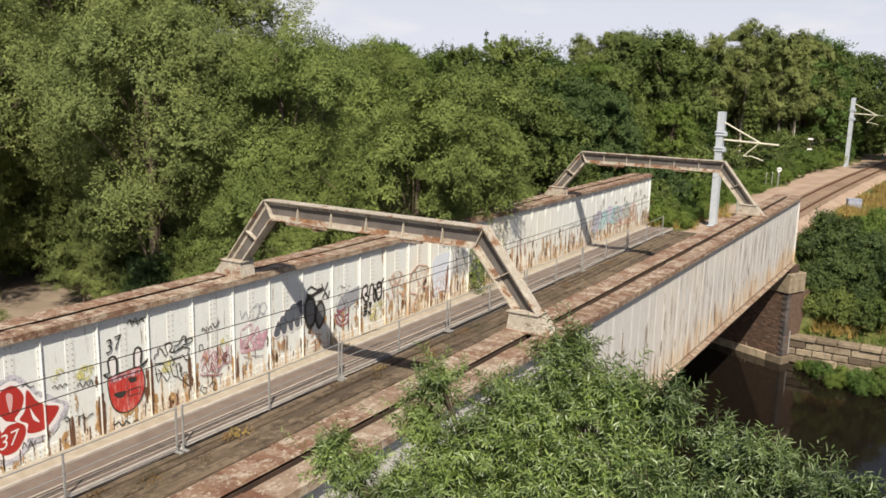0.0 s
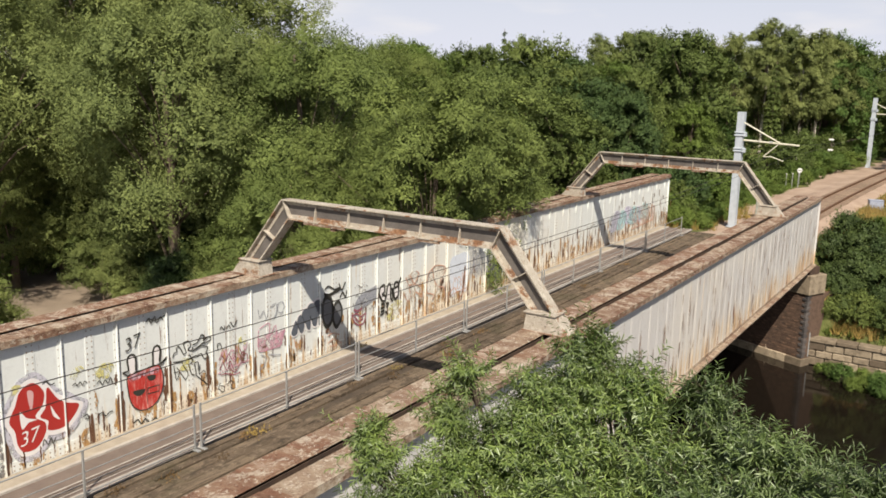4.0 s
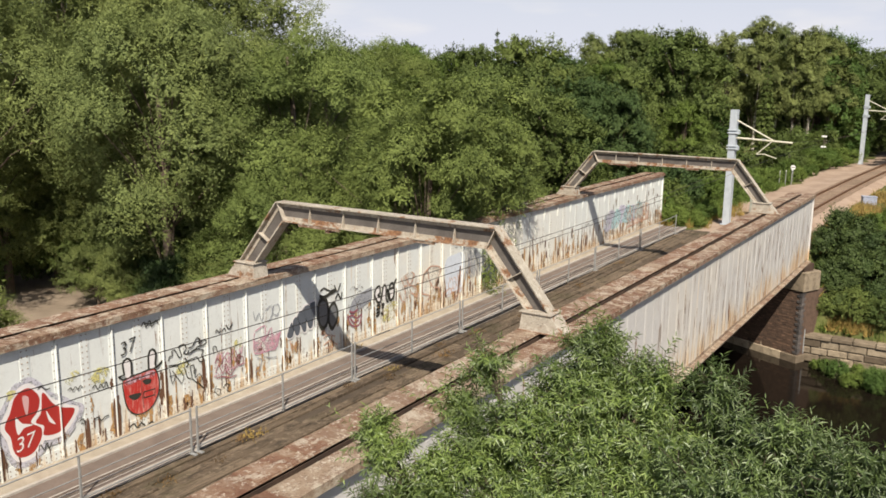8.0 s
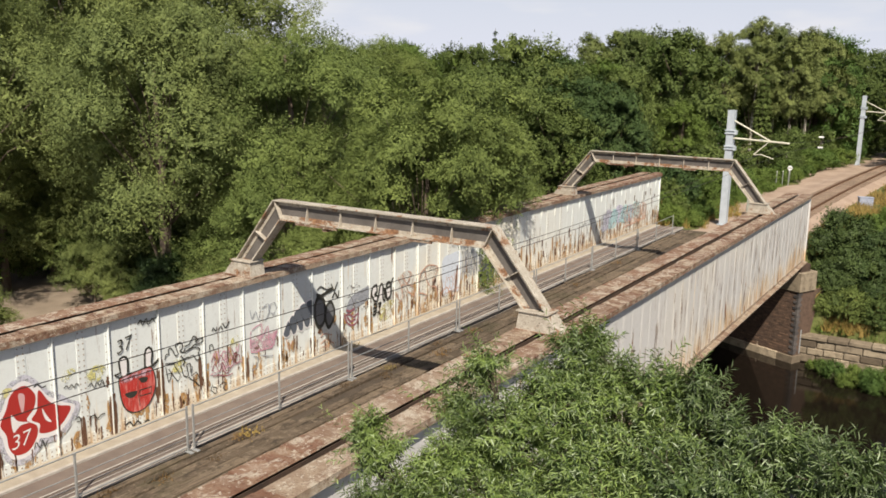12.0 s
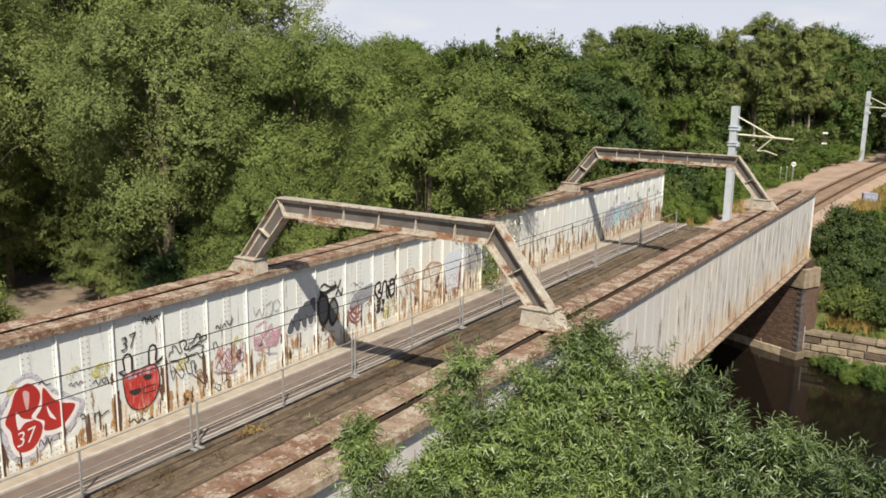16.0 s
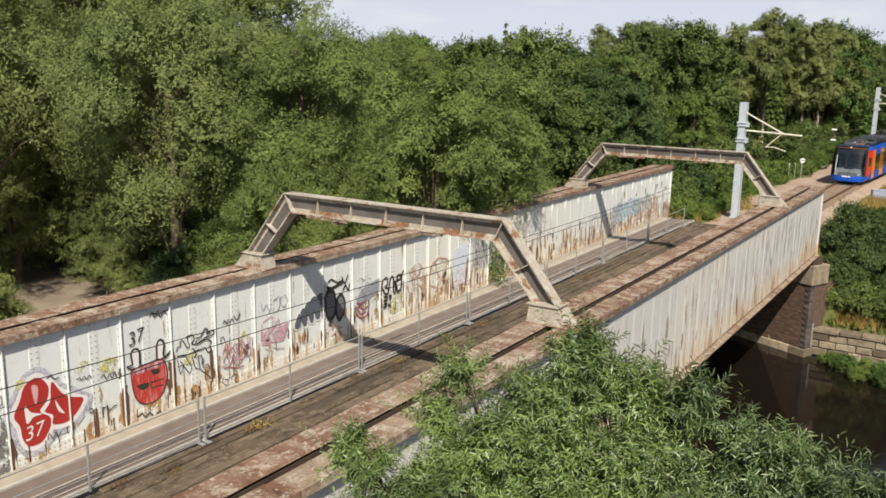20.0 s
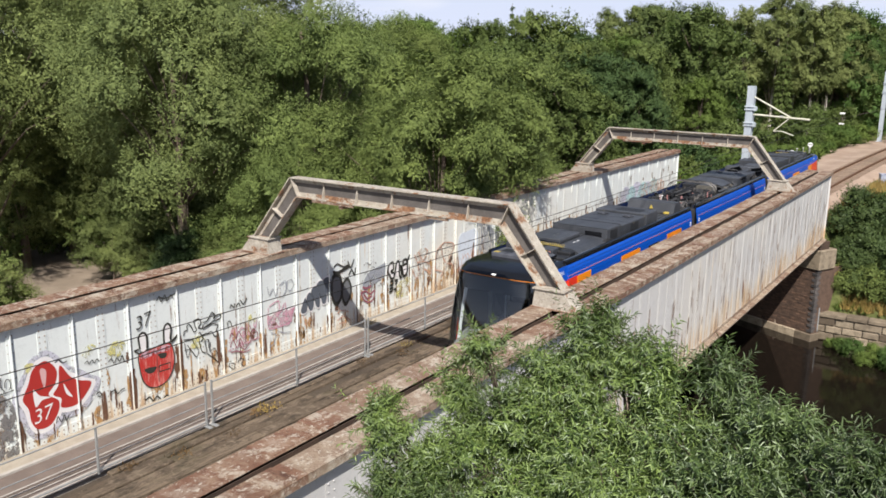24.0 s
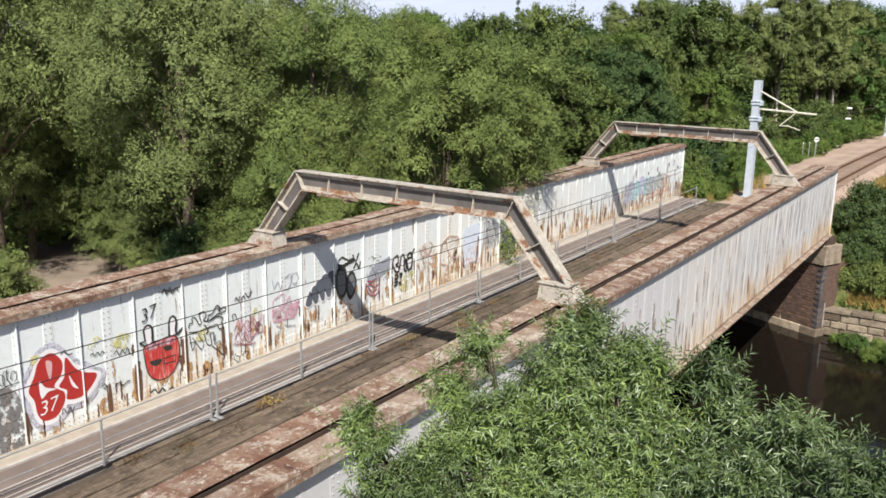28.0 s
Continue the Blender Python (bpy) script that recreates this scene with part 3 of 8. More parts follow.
def slab(bm, p, q, y0, y1, thick):
    """A plate on edge: its line p-q lies in the plane across the bridge; thick is laid off to the line's left."""
    (ax, az), (bx, bz) = p, q
    d = math.hypot(bx - ax, bz - az)
    nx, nz = -(bz - az) / d * thick, (bx - ax) / d * thick
    prism(bm, [(ax, az), (bx, bz), (bx + nx, bz + nz), (ax + nx, az + nz)], y0, y1)


def portal_frame(y):
    f = thing("portal_frame", pose(0, y, 0), "weathered grey steel portal brace spanning between both girders", "portal frame", "portal frames over the track", "structure")
    left = {"top": (-16.08, 5.27), "low": (-15.86, 4.80), "foot_out": (-17.52, 3.47), "foot_in": (-16.98, 3.47)}
    mid = (LEFT_X - 0.64 + RIGHT_X - 0.64) / 2
    right = {k: (2 * mid - a, b) for k, (a, b) in left.items()}
    bm = bmesh.new()
    prism(bm, [left["low"], right["low"], right["top"], left["top"]], -0.011, 0.011)
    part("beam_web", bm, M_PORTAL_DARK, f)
    bm = bmesh.new()
    slab(bm, left["top"], right["top"], -0.17, 0.17, 0.03)
    part("top_flange", bm, M_PORTAL, f)
    bm = bmesh.new()
    slab(bm, left["low"], right["low"], -0.17, 0.17, -0.028)
    part("bottom_flange", bm, M_PORTAL_RUST, f, "rust-eaten lower flange")
    for lo, hi, m in ((5.16, 5.27, M_PORTAL), (4.80, 4.90, M_PORTAL_RUST)):
        def cut(z):
            u = (z - 4.80) / 0.47
            return left["low"][0] + (left["top"][0] - left["low"][0]) * u, right["low"][0] + (right["top"][0] - right["low"][0]) * u
        bm = bmesh.new()
        for a, b in ((-0.030, -0.0112), (0.0112, 0.030)):
            prism(bm, [(cut(lo)[0], lo), (cut(lo)[1], lo), (cut(hi)[1], hi), (cut(hi)[0], hi)], a, b)
        part("flange_angle", bm, m, f)
    for k in range(1, 6):
        x = left["top"][0] + k * (right["top"][0] - left["top"][0]) / 6
        bm = bmesh.new()
        for s in (-1, 1):
            prism(bm, [(s * 0.031, 4.80), (s * 0.155, 4.80), (s * 0.06, 5.20), (s * 0.031, 5.26)], x - 0.010, x + 0.010, axis=0)
        part("web_stiffener", bm, M_PORTAL, f)
    for pts, sgn in ((left, 1), (right, -1)):
        bm = bmesh.new()
        prism(bm, [pts["foot_out"], pts["foot_in"], pts["low"], pts["top"]], -0.011, 0.011)
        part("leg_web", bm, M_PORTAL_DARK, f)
        for p, q, w in ((pts["foot_out"], pts["top"], -0.11 * sgn), (pts["foot_in"], pts["low"], 0.09 * sgn)):
            bm = bmesh.new()
            slab(bm, p, q, -0.032, -0.0114, w)
            slab(bm, p, q, 0.0114, 0.032, w)
            part("leg_angle", bm, M_PORTAL, f)
        bm = bmesh.new()
        slab(bm, pts["foot_out"], pts["top"], -0.17, 0.17, 0.03 * sgn)
        part("leg_flange", bm, M_PORTAL, f)
        bm = bmesh.new()
        slab(bm, pts["foot_in"], pts["low"], -0.17, 0.17, -0.03 * sgn)
        part("leg_flange", bm, M_PORTAL, f)
        bm = bmesh.new()
        c = [(pts["foot_out"][i] + pts["top"][i]) / 2 for i in (0, 1)], [(pts["foot_in"][i] + pts["low"][i]) / 2 for i in (0, 1)]
        slab(bm, c[0], c[1], -0.15, -0.011, 0.02)
        slab(bm, c[0], c[1], 0.011, 0.15, 0.02)
        slab(bm, pts["top"], pts["low"], -0.15, -0.011, 0.02)
        slab(bm, pts["top"], pts["low"], 0.011, 0.15, 0.02)
        part("leg_stiffener", bm, M_PORTAL, f)
        # riveted shoe on the girder
        o, i = pts["foot_out"][0], pts["foot_in"][0]
        foot = [(o - 0.40 * sgn, TOP + 0.02), (i + 0.14 * sgn, TOP + 0.02), (i + 0.08 * sgn, 3.47), (o - 0.06 * sgn, 3.47)]
        bm = bmesh.new()
        for a, b in ((-0.26, -0.24), (0.24, 0.26)):
            prism(bm, foot, a, b)
        prism(bm, [foot[1], (foot[1][0] - 0.02 * sgn, foot[1][1]), (foot[2][0] - 0.02 * sgn, 3.47), foot[2]], -0.24, 0.24)
        prism(bm, [foot[0], (foot[0][0] + 0.02 * sgn, foot[0][1]), (foot[3][0] + 0.02 * sgn, 3.47), foot[3]], -0.24, 0.24)
        shoe = part("shoe", bm, M_PORTAL, f)
        x0, x1 = sorted((foot[2][0], foot[3][0]))
        part("shoe_cap", boxes((x0 - 0.06, x1 + 0.06, -0.30, 0.30, 3.471, 3.50), bevel=0.004), M_PORTAL, f)
        x0, x1 = sorted((foot[0][0], foot[1][0]))
        part("base_plate", boxes((x0 - 0.03, x1 + 0.05, -0.31, 0.31, TOP + 0.013, TOP + 0.04), bevel=0.004), M_RUST, f)
        bm = bmesh.new()
        for r in range(3):
            for k in range(5):
                u, w = (k + 0.6) / 5.2, (r + 0.6) / 3.3
                lo, hi = foot[0][0] + (foot[1][0] - foot[0][0]) * u, foot[3][0] + (foot[2][0] - foot[3][0]) * u
                x, z = lo + (hi - lo) * w, TOP + 0.03 + w * 0.42
                box(bm, x - 0.018, x + 0.018, -0.275, -0.26, z - 0.018, z + 0.018, bevel=0.007)
        part("shoe_rivets", bm, M_PORTAL, f, kind="stuff")
    # torn plate ends that hang under the beam
    bm = boxes((-15.3, -13.9, -0.16, -0.10, 4.70, 4.772), (-14.4, -14.25, -0.13, 0.13, 4.62, 4.772), (-11.6, -11.0, -0.15, -0.09, 4.70, 4.772))
    part("torn_plate", bm, M_RUST, f, "torn rusty plate ends")
    return f


for y in (17.06, 38.77):
    portal_frame(y)


def bridge_deck():
    d = thing("bridge_deck", label="weathered bridge deck with narrow walkway and dirt", category="bridge deck", kind="structure")
    y0, y1 = FIRST, 50.5
    part("ledge", boxes((-16.94, -16.36, y0, y1, -0.2, 0.05), bevel=0.01), M_LEDGE, d, "sandy concrete ledge along the girder")
    part("kerb", boxes((-16.359, -16.27, y0, y1, -0.2, 0.075), bevel=0.008), M_KERB, d, "pale narrow kerb")
    part("walkway", boxes((-16.269, -15.5, y0, y1, -0.2, 0.02)), M_WALKWAY, d, "smooth brown walkway")
    for a, b, z in ((-15.485, -15.36, 0.045), (-15.315, -15.17, 0.05), (-15.115, -14.945, 0.075)):
        part("cable_duct", boxes((a, b, y0, y1, -0.2, z), bevel=0.008), M_DUCT if z < 0.07 else M_WALKWAY, d)
    part("duct_lip", boxes((-14.938, -14.895, y0, y1, -0.2, 0.10), bevel=0.005), M_KERB, d, "pale worn edge of the duct")
    for x, z, rad in ((-15.498, 0.035, 0.022), (-15.338, 0.040, 0.024), (-15.142, 0.045, 0.024), (-14.865, 0.02, 0.03)):
        part("cable_pipe", tube(bmesh.new(), [(x + 0.006 * math.sin(k * 1.9), y0 + k * (y1 - y0) / 24, z + 0.005 * math.sin(k * 2.7)) for k in range(25)], rad, 6), M_KERB, d, "pale cable pipe along the walkway")
    # floor below the ducts, with the shade of their gaps in its colour
    part("duct_bed", boxes((-15.499, -14.80, y0, y1, -0.30, -0.15)), M_SHADED_RUST, d)
    part("deck_slab", boxes((-14.799, -7.9, y0, 47.0, -0.30, -0.06), (-14.799, -11.6, 47.0, y1, -0.30, -0.06)), M_DECK, d)
    rnd = random.Random(4)
    # old timbers that run along the deck, with open joints
    x = -14.79
    while x < -12.2:
        w = rnd.choice((0.13, 0.17, 0.21, 0.26, 0.34))
        y = y0 - rnd.uniform(0, 2)
        while y < 49.2:
            e = min(y + rnd.uniform(2.4, 5.2), 49.9)
            up = rnd.uniform(-0.02, 0.035)
            if e - max(y, y0) > 0.3 and rnd.random() < 0.94:
                part("timber", boxes((x, x + w, max(y, y0), e - rnd.uniform(0.01, 0.06), -0.08, up), bevel=0.012), M_TIMBER, d)
            y = e
        x += w + rnd.choice((0.012, 0.02, 0.035, 0.06))
    for k in range(25):
        y = -4 + k * 2.1
        part("cross_girder", boxes((-16.9, -7.6, y, y + 0.25, -0.46, -0.30)), M_SHADED_RUST, d)
    for s in (-0.7175, 0.7175):
        part("rail", boxes((-10.8 + s - 0.036, -10.8 + s + 0.036, y0, 47.0, 0.0, 0.15)), M_RAIL, d)
    return d


bridge_deck()


def handrail_panel(y):
    p = thing("handrail_panel", pose(-14.80, y, 0), "grey galvanised pedestrian barrier panel on the deck", "barrier", "barrier panels along the walkway")
    for k, a in enumerate((0.07, 2.95, 5.83)):
        part("post", boxes((-0.022, 0.022, a - 0.022, a + 0.022, 0.03, 1.13 if k != 1 else 1.08), bevel=0.005), M_GALV, p)
    for z, r in ((1.075, 0.016), (0.60, 0.013), (0.13, 0.015)):
        part("rail", tube(bmesh.new(), [(0, 0.07, z), (0, 2.95, z - 0.012), (0, 5.83, z)], r), M_GALV, p)
    for a in (0.07, 5.83):
        part("foot_plate", boxes((-0.10, 0.16, a - 0.05, a + 0.05, 0.0, 0.03), bevel=0.006), M_GALV, p)
    return p


rail_panel = handrail_panel(-5.1)
for k in range(1, 9):
    copy_thing(rail_panel, pose(-14.80 + (0.02, -0.03, 0.01)[k % 3], -5.1 + 5.93 * k, 0, 0, 0, (0.25, -0.3, 0.1)[k % 3]))


# ---- far abutment and river wall ----
def abutment():
    a = thing("abutment", label="dark brick bridge abutment on a stone plinth", category="abutment", kind="structure")
    turn = math.degrees(math.atan(-SKEW))
    a.matrix_basis = pose(-7.42, 46.55, 0, 0, 0, turn)
    # local x runs back along the face to the far side, y into the bank
    part("brick_wall", boxes((-12.6, 0.0, 0.0, 2.2, -7.4, -2.03)), M_BRICK, a, "sooty dark brickwork")
    pad = part("bearing_stone", boxes((-1.15, 0.10, -0.08, 1.3, -2.02, -0.99), bevel=0.03), M_STONE, a, "pale padstone under the girder")
    again(pad, a, pose(-11.2, 0, 0))
    part("bearing_plate", boxes((-0.85, -0.1, 0.1, 0.9, -0.985, -0.58), (-12.0, -11.3, 0.1, 0.9, -0.985, -0.58)), M_SHADED_RUST, a)
    part("ballast_wall", boxes((-12.6, -1.6, 1.35, 2.2, -2.02, -0.32)), M_BRICK, a)
    stone = part("plinth_stone", boxes((-0.98, 0.0, -0.14, 0.6, -7.2, -5.46), bevel=0.025), M_STONE, a)
    stone.matrix_basis = pose(0.08, 0, 0)
    for k in range(1, 12):
        again(stone, a, pose(0.08 - k * 1.0, (k % 3) * 0.012, 0.01 * (k % 2)))
    long_q = part("quoin", boxes((-0.27, 0.02, -0.035, 0.2, 0, 0.145), bevel=0.01), M_QUOIN, a, "projecting corner brick")
    long_q.matrix_basis = pose(0, 0, -5.4)
    short_q = part("quoin", boxes((-0.13, 0.022, -0.022, 0.3, 0, 0.145), bevel=0.01), M_QUOIN, a)
    short_q.matrix_basis = pose(0, 0, -5.25)
    for k in range(2, 22):
        again(long_q if k % 2 == 0 else short_q, a, pose(0, 0, -5.4 + k * 0.153))
    # courses of brick, near the corner
    course = part("brick", boxes((-0.222, 0, -0.012, 0.1, 0, 0.066)), M_BRICK, a)
    course.matrix_basis = pose(-0.4, 0, -5.38)
    for r in range(0, 22):
        for k in range(12):
            again(course, a, pose(-0.42 - k * 0.245 - (r % 2) * 0.12, 0.004 * ((r * 7 + k * 3) % 3), -5.37 + r * 0.152))
    return a


abutment()


def river_wall():
    w = thing("river_wall", label="coursed gritstone river wall with pale joints", category="stone wall", kind="structure")
    part("core", boxes((-7.3, 12.0, 47.22, 47.9, -7.4, -4.52)), M_MORTAR, w)
    rnd = random.Random(9)
    z = -6.75
    for row in range(5):
        h = (0.50, 0.42, 0.46, 0.38, 0.42)[row]
        x = -7.28
        first = 0.45 if row % 2 else 0.9
        while x < 9:
            l = first if x == -7.28 else rnd.uniform(0.65, 1.35)
            s = 47.11 + rnd.uniform(-0.045, 0.03)
            part("stone", boxes((x, x + l - 0.045, s, 47.5, z + rnd.uniform(0, 0.02), z + h - 0.04), bevel=0.028), M_STONE, w)
            x += l
        z += h
    x = -7.28
    while x < 9:
        l = rnd.uniform(0.9, 1.4)
        part("coping_stone", boxes((x, x + l - 0.03, 47.03 + rnd.uniform(-0.03, 0.03), 47.75, z, z + rnd.uniform(0.18, 0.26)), bevel=0.03), M_STONE, w)
        x += l
    part("down_pipe", tube(bmesh.new(), [(-7.22, 47.02, -5.4), (-7.22, 47.02, -4.1)], 0.045), M_GALV, w)


river_wall()


# ---- the track beyond the bridge ----
def track():
    t = thing("track", label="single railway track with rusty rails on ballast", category="railway track", kind="structure")
    ys = [47.0 + 1.5 * k for k in range(50)] + [125.0 + 12 * k for k in range(30)]
    for s in (-0.7175, 0.7175):
        bm = bmesh.new()
        prev = None
        for y in ys:
            x = track_x(y) + s
            ring = [bm.verts.new(p) for p in ((x - 0.07, y, -0.02), (x + 0.07, y, -0.02), (x + 0.018, y, 0.03), (x + 0.036, y, 0.10), (x + 0.036, y, 0.15), (x - 0.036, y, 0.15), (x - 0.036, y, 0.10), (x - 0.018, y, 0.03))]
            if prev:
                for i in range(8):
                    bm.faces.new((prev[i], prev[(i + 1) % 8], ring[(i + 1) % 8], ring[i]))
            prev = ring
        part("rail", bm, M_RAIL, t)
    sl = part("sleeper", boxes((-1.25, 1.25, -0.12, 0.12, -0.14, 0.0), bevel=0.012), M_SLEEPER, t)
    sl.matrix_basis = pose(track_x(48), 48, 0)
    for k in range(1, 110):
        y = 48 + k * 0.68
        again(sl, t, pose(track_x(y), y, 0, 0, 0, -math.degrees(0.0011 * max(0, y - 45))))
    # the bed: a sheet of ballast with low shoulders
    v, f = [], []
    for k, y in enumerate([*np.arange(47.2, 130, 1.0), *np.arange(131, 480, 9.0)]):
        c = track_x(y)
        wide = 4.7 + 0.8 * math.exp(-((y - 78) / 20) ** 2) + 0.7 * math.sin(y * 0.21) + 0.4 * math.sin(y * 0.9)
        prof = [(-wide, -0.30), (-wide * 0.72, -0.19), (-1.9, -0.16), (-1.5, -0.07), (0, -0.07), (1.5, -0.07), (2.0, -0.20), (2.7, -0.45)]
        v += [(c + a, y, b + 0.03 * math.sin(y * 1.7 + a * 2.1)) for a, b in prof]
        if k:
            b0 = (k - 1) * 8
            f += [(b0 + i, b0 + i + 1, b0 + i + 9, b0 + i + 8) for i in range(7)]
    bed = quads_object("ballast_bed", v, f, M_BALLAST, t, "pinkish gravel ballast", kind="stuff")
    for p in bed.data.polygons:
        p.use_smooth = True
    for s in (-0.72, 0.72):
        v, f = [], []
        for k, y in enumerate(np.arange(47.3, 130, 1.0)):
            c = track_x(y) + s
            v += [(c - 0.48 - 0.08 * math.sin(y * 2.3), y, -0.028), (c + 0.48 + 0.08 * math.sin(y * 1.9), y, -0.028)]
            if k:
                f.append((2 * k - 2, 2 * k - 1, 2 * k + 1, 2 * k))
        quads_object("oily_ballast", v, f, M_OIL, t, "dark oily ballast under the rail", kind="stuff")


track()


# ---- overhead line ----
def mast(x, y, top, reach):
    m = thing("catenary_mast", pose(x, y, -0.2), "grey steel overhead line mast with bracket arm", "catenary mast", "overhead line masts")
    bm = bmesh.new()
    box(bm, -0.21, 0.21, -0.23, -0.20, 0.06, top)
    box(bm, -0.21, 0.21, 0.20, 0.23, 0.06, top)
    box(bm, -0.20, -0.17, -0.199, 0.199, 0.06, top - 0.01)
    box(bm, 0.17, 0.20, -0.199, 0.199, 0.06, top - 0.01)
    box(bm, -0.19, 0.19, -0.19, 0.19, top - 0.03, top - 0.005)
    part("pole", bm, M_MAST, m)
    part("base", boxes((-0.32, 0.32, -0.32, 0.32, 0.0, 0.06), bevel=0.01), M_MAST, m)
    for z in (top - 1.28, top - 1.46, top - 2.25, top - 2.42):
        part("clamp", boxes((-0.29, 0.29, -0.30, 0.30, z, z + 0.08), bevel=0.015), M_MAST, m)
    for z in (top - 1.37, top - 2.34):
        part("bracket", boxes((0.2, 0.38, -0.2, 0.2, z - 0.12, z + 0.12), bevel=0.01), M_MAST, m)
    zt = top - 1.72
    part("arm", tube(bmesh.new(), [(0.15, 0, zt + 0.02), (reach, 0, zt - 0.14)], 0.055), M_ARM, m, "cream bracket tube")
    part("stay", tube(bmesh.new(), [(0.15, 0, top - 0.62), (reach * 0.68, 0, zt - 0.05)], 0.045), M_ARM, m, "cream bracket tube")
    part("drop_arm", tube(bmesh.new(), [(reach * 0.66, 0, zt - 0.12), (reach * 0.42, 0, zt - 0.92)], 0.032), M_ARM, m, "cream bracket tube")
    part("steady_arm", tube(bmesh.new(), [(reach * 0.42, 0, zt - 0.92), (reach * 0.56, 0, zt - 0.90), (reach * 0.76, 0, zt - 1.12)], 0.030), M_ARM, m, "cream bracket tube")
    for u in (0.28, 0.50):
        part("insulator", tube(bmesh.new(), [(reach * u, 0, zt - 0.02), (reach * u + 0.22, 0, zt - 0.03)], 0.055), M_GALV, m)
    return m


mast(-13.6, 54.67, 7.15, 3.5)
mast(-12.2, 105.7, 7.65, 3.6)


def overhead_wires():
    def line(name, zs, label):
        bm = bmesh.new()
        tube(bm, [(track_x(y) + 0.15 * math.sin(y * 0.03), y, zs(y)) for y in np.linspace(-25, 150, 70)], 0.0085, 5)
        solid(name, bm, M_WIRE, label, "wire", "overhead wires")
    line("messenger_wire", lambda y: 4.14 + 0.00085 * (y - 22) ** 2 if y < 55 else 5.06 - 0.9 * math.sin(math.pi * min(1, (y - 55) / 51)) * 0.8, "thin dark upper wire of the overhead line")
    line("contact_wire", lambda y: 3.98 + 0.00025 * (y - 15) ** 2 if y < 55 else 4.38, "thin dark contact wire above the track")


overhead_wires()


# ---- trees ----
def leaf_cloud(centers, ways, normals, length, width):
    """Pointed leaves: four corners each. All arguments are arrays, one row a leaf."""
    ways = ways / np.linalg.norm(ways, axis=1, keepdims=True)
    side = np.cross(ways, normals)
    side /= np.linalg.norm(side, axis=1, keepdims=True) + 1e-9
    nrm = np.cross(side, ways)
    l, w = length[:, None], width[:, None]
    a = centers
    b = centers + ways * l * 0.45 + side * w * 0.5 + nrm * w * 0.12
    c = centers + ways * l - nrm * l * 0.08
    d = centers + ways * l * 0.45 - side * w * 0.5 + nrm * w * 0.12
    v = np.stack([a, b, c, d], 1).reshape(-1, 3)
    return v, np.arange(len(v)).reshape(-1, 4)


def leaf_scales(centers, ways, normals, length, width):
    """The same for leaves that stay far off: three corners each."""
    ways = ways / np.linalg.norm(ways, axis=1, keepdims=True)
    side = np.cross(ways, normals)
    side /= np.linalg.norm(side, axis=1, keepdims=True) + 1e-9
    l, w = length[:, None], width[:, None]
    v = np.stack([centers - side * w * 0.55, centers + side * w * 0.55, centers + ways * l], 1).reshape(-1, 3)
    return v, np.arange(len(v)).reshape(-1, 3)


def unit(rng, n):
    v = rng.normal(size=(n, 3))
    return v / np.linalg.norm(v, axis=1, keepdims=True)


def limb_mesh(name, lines, material, parent):
    bm = bmesh.new()
    for pts, radii, sides in lines:
        tube(bm, pts, radii, sides)
    return part(name, bm, material, parent, smooth=True)


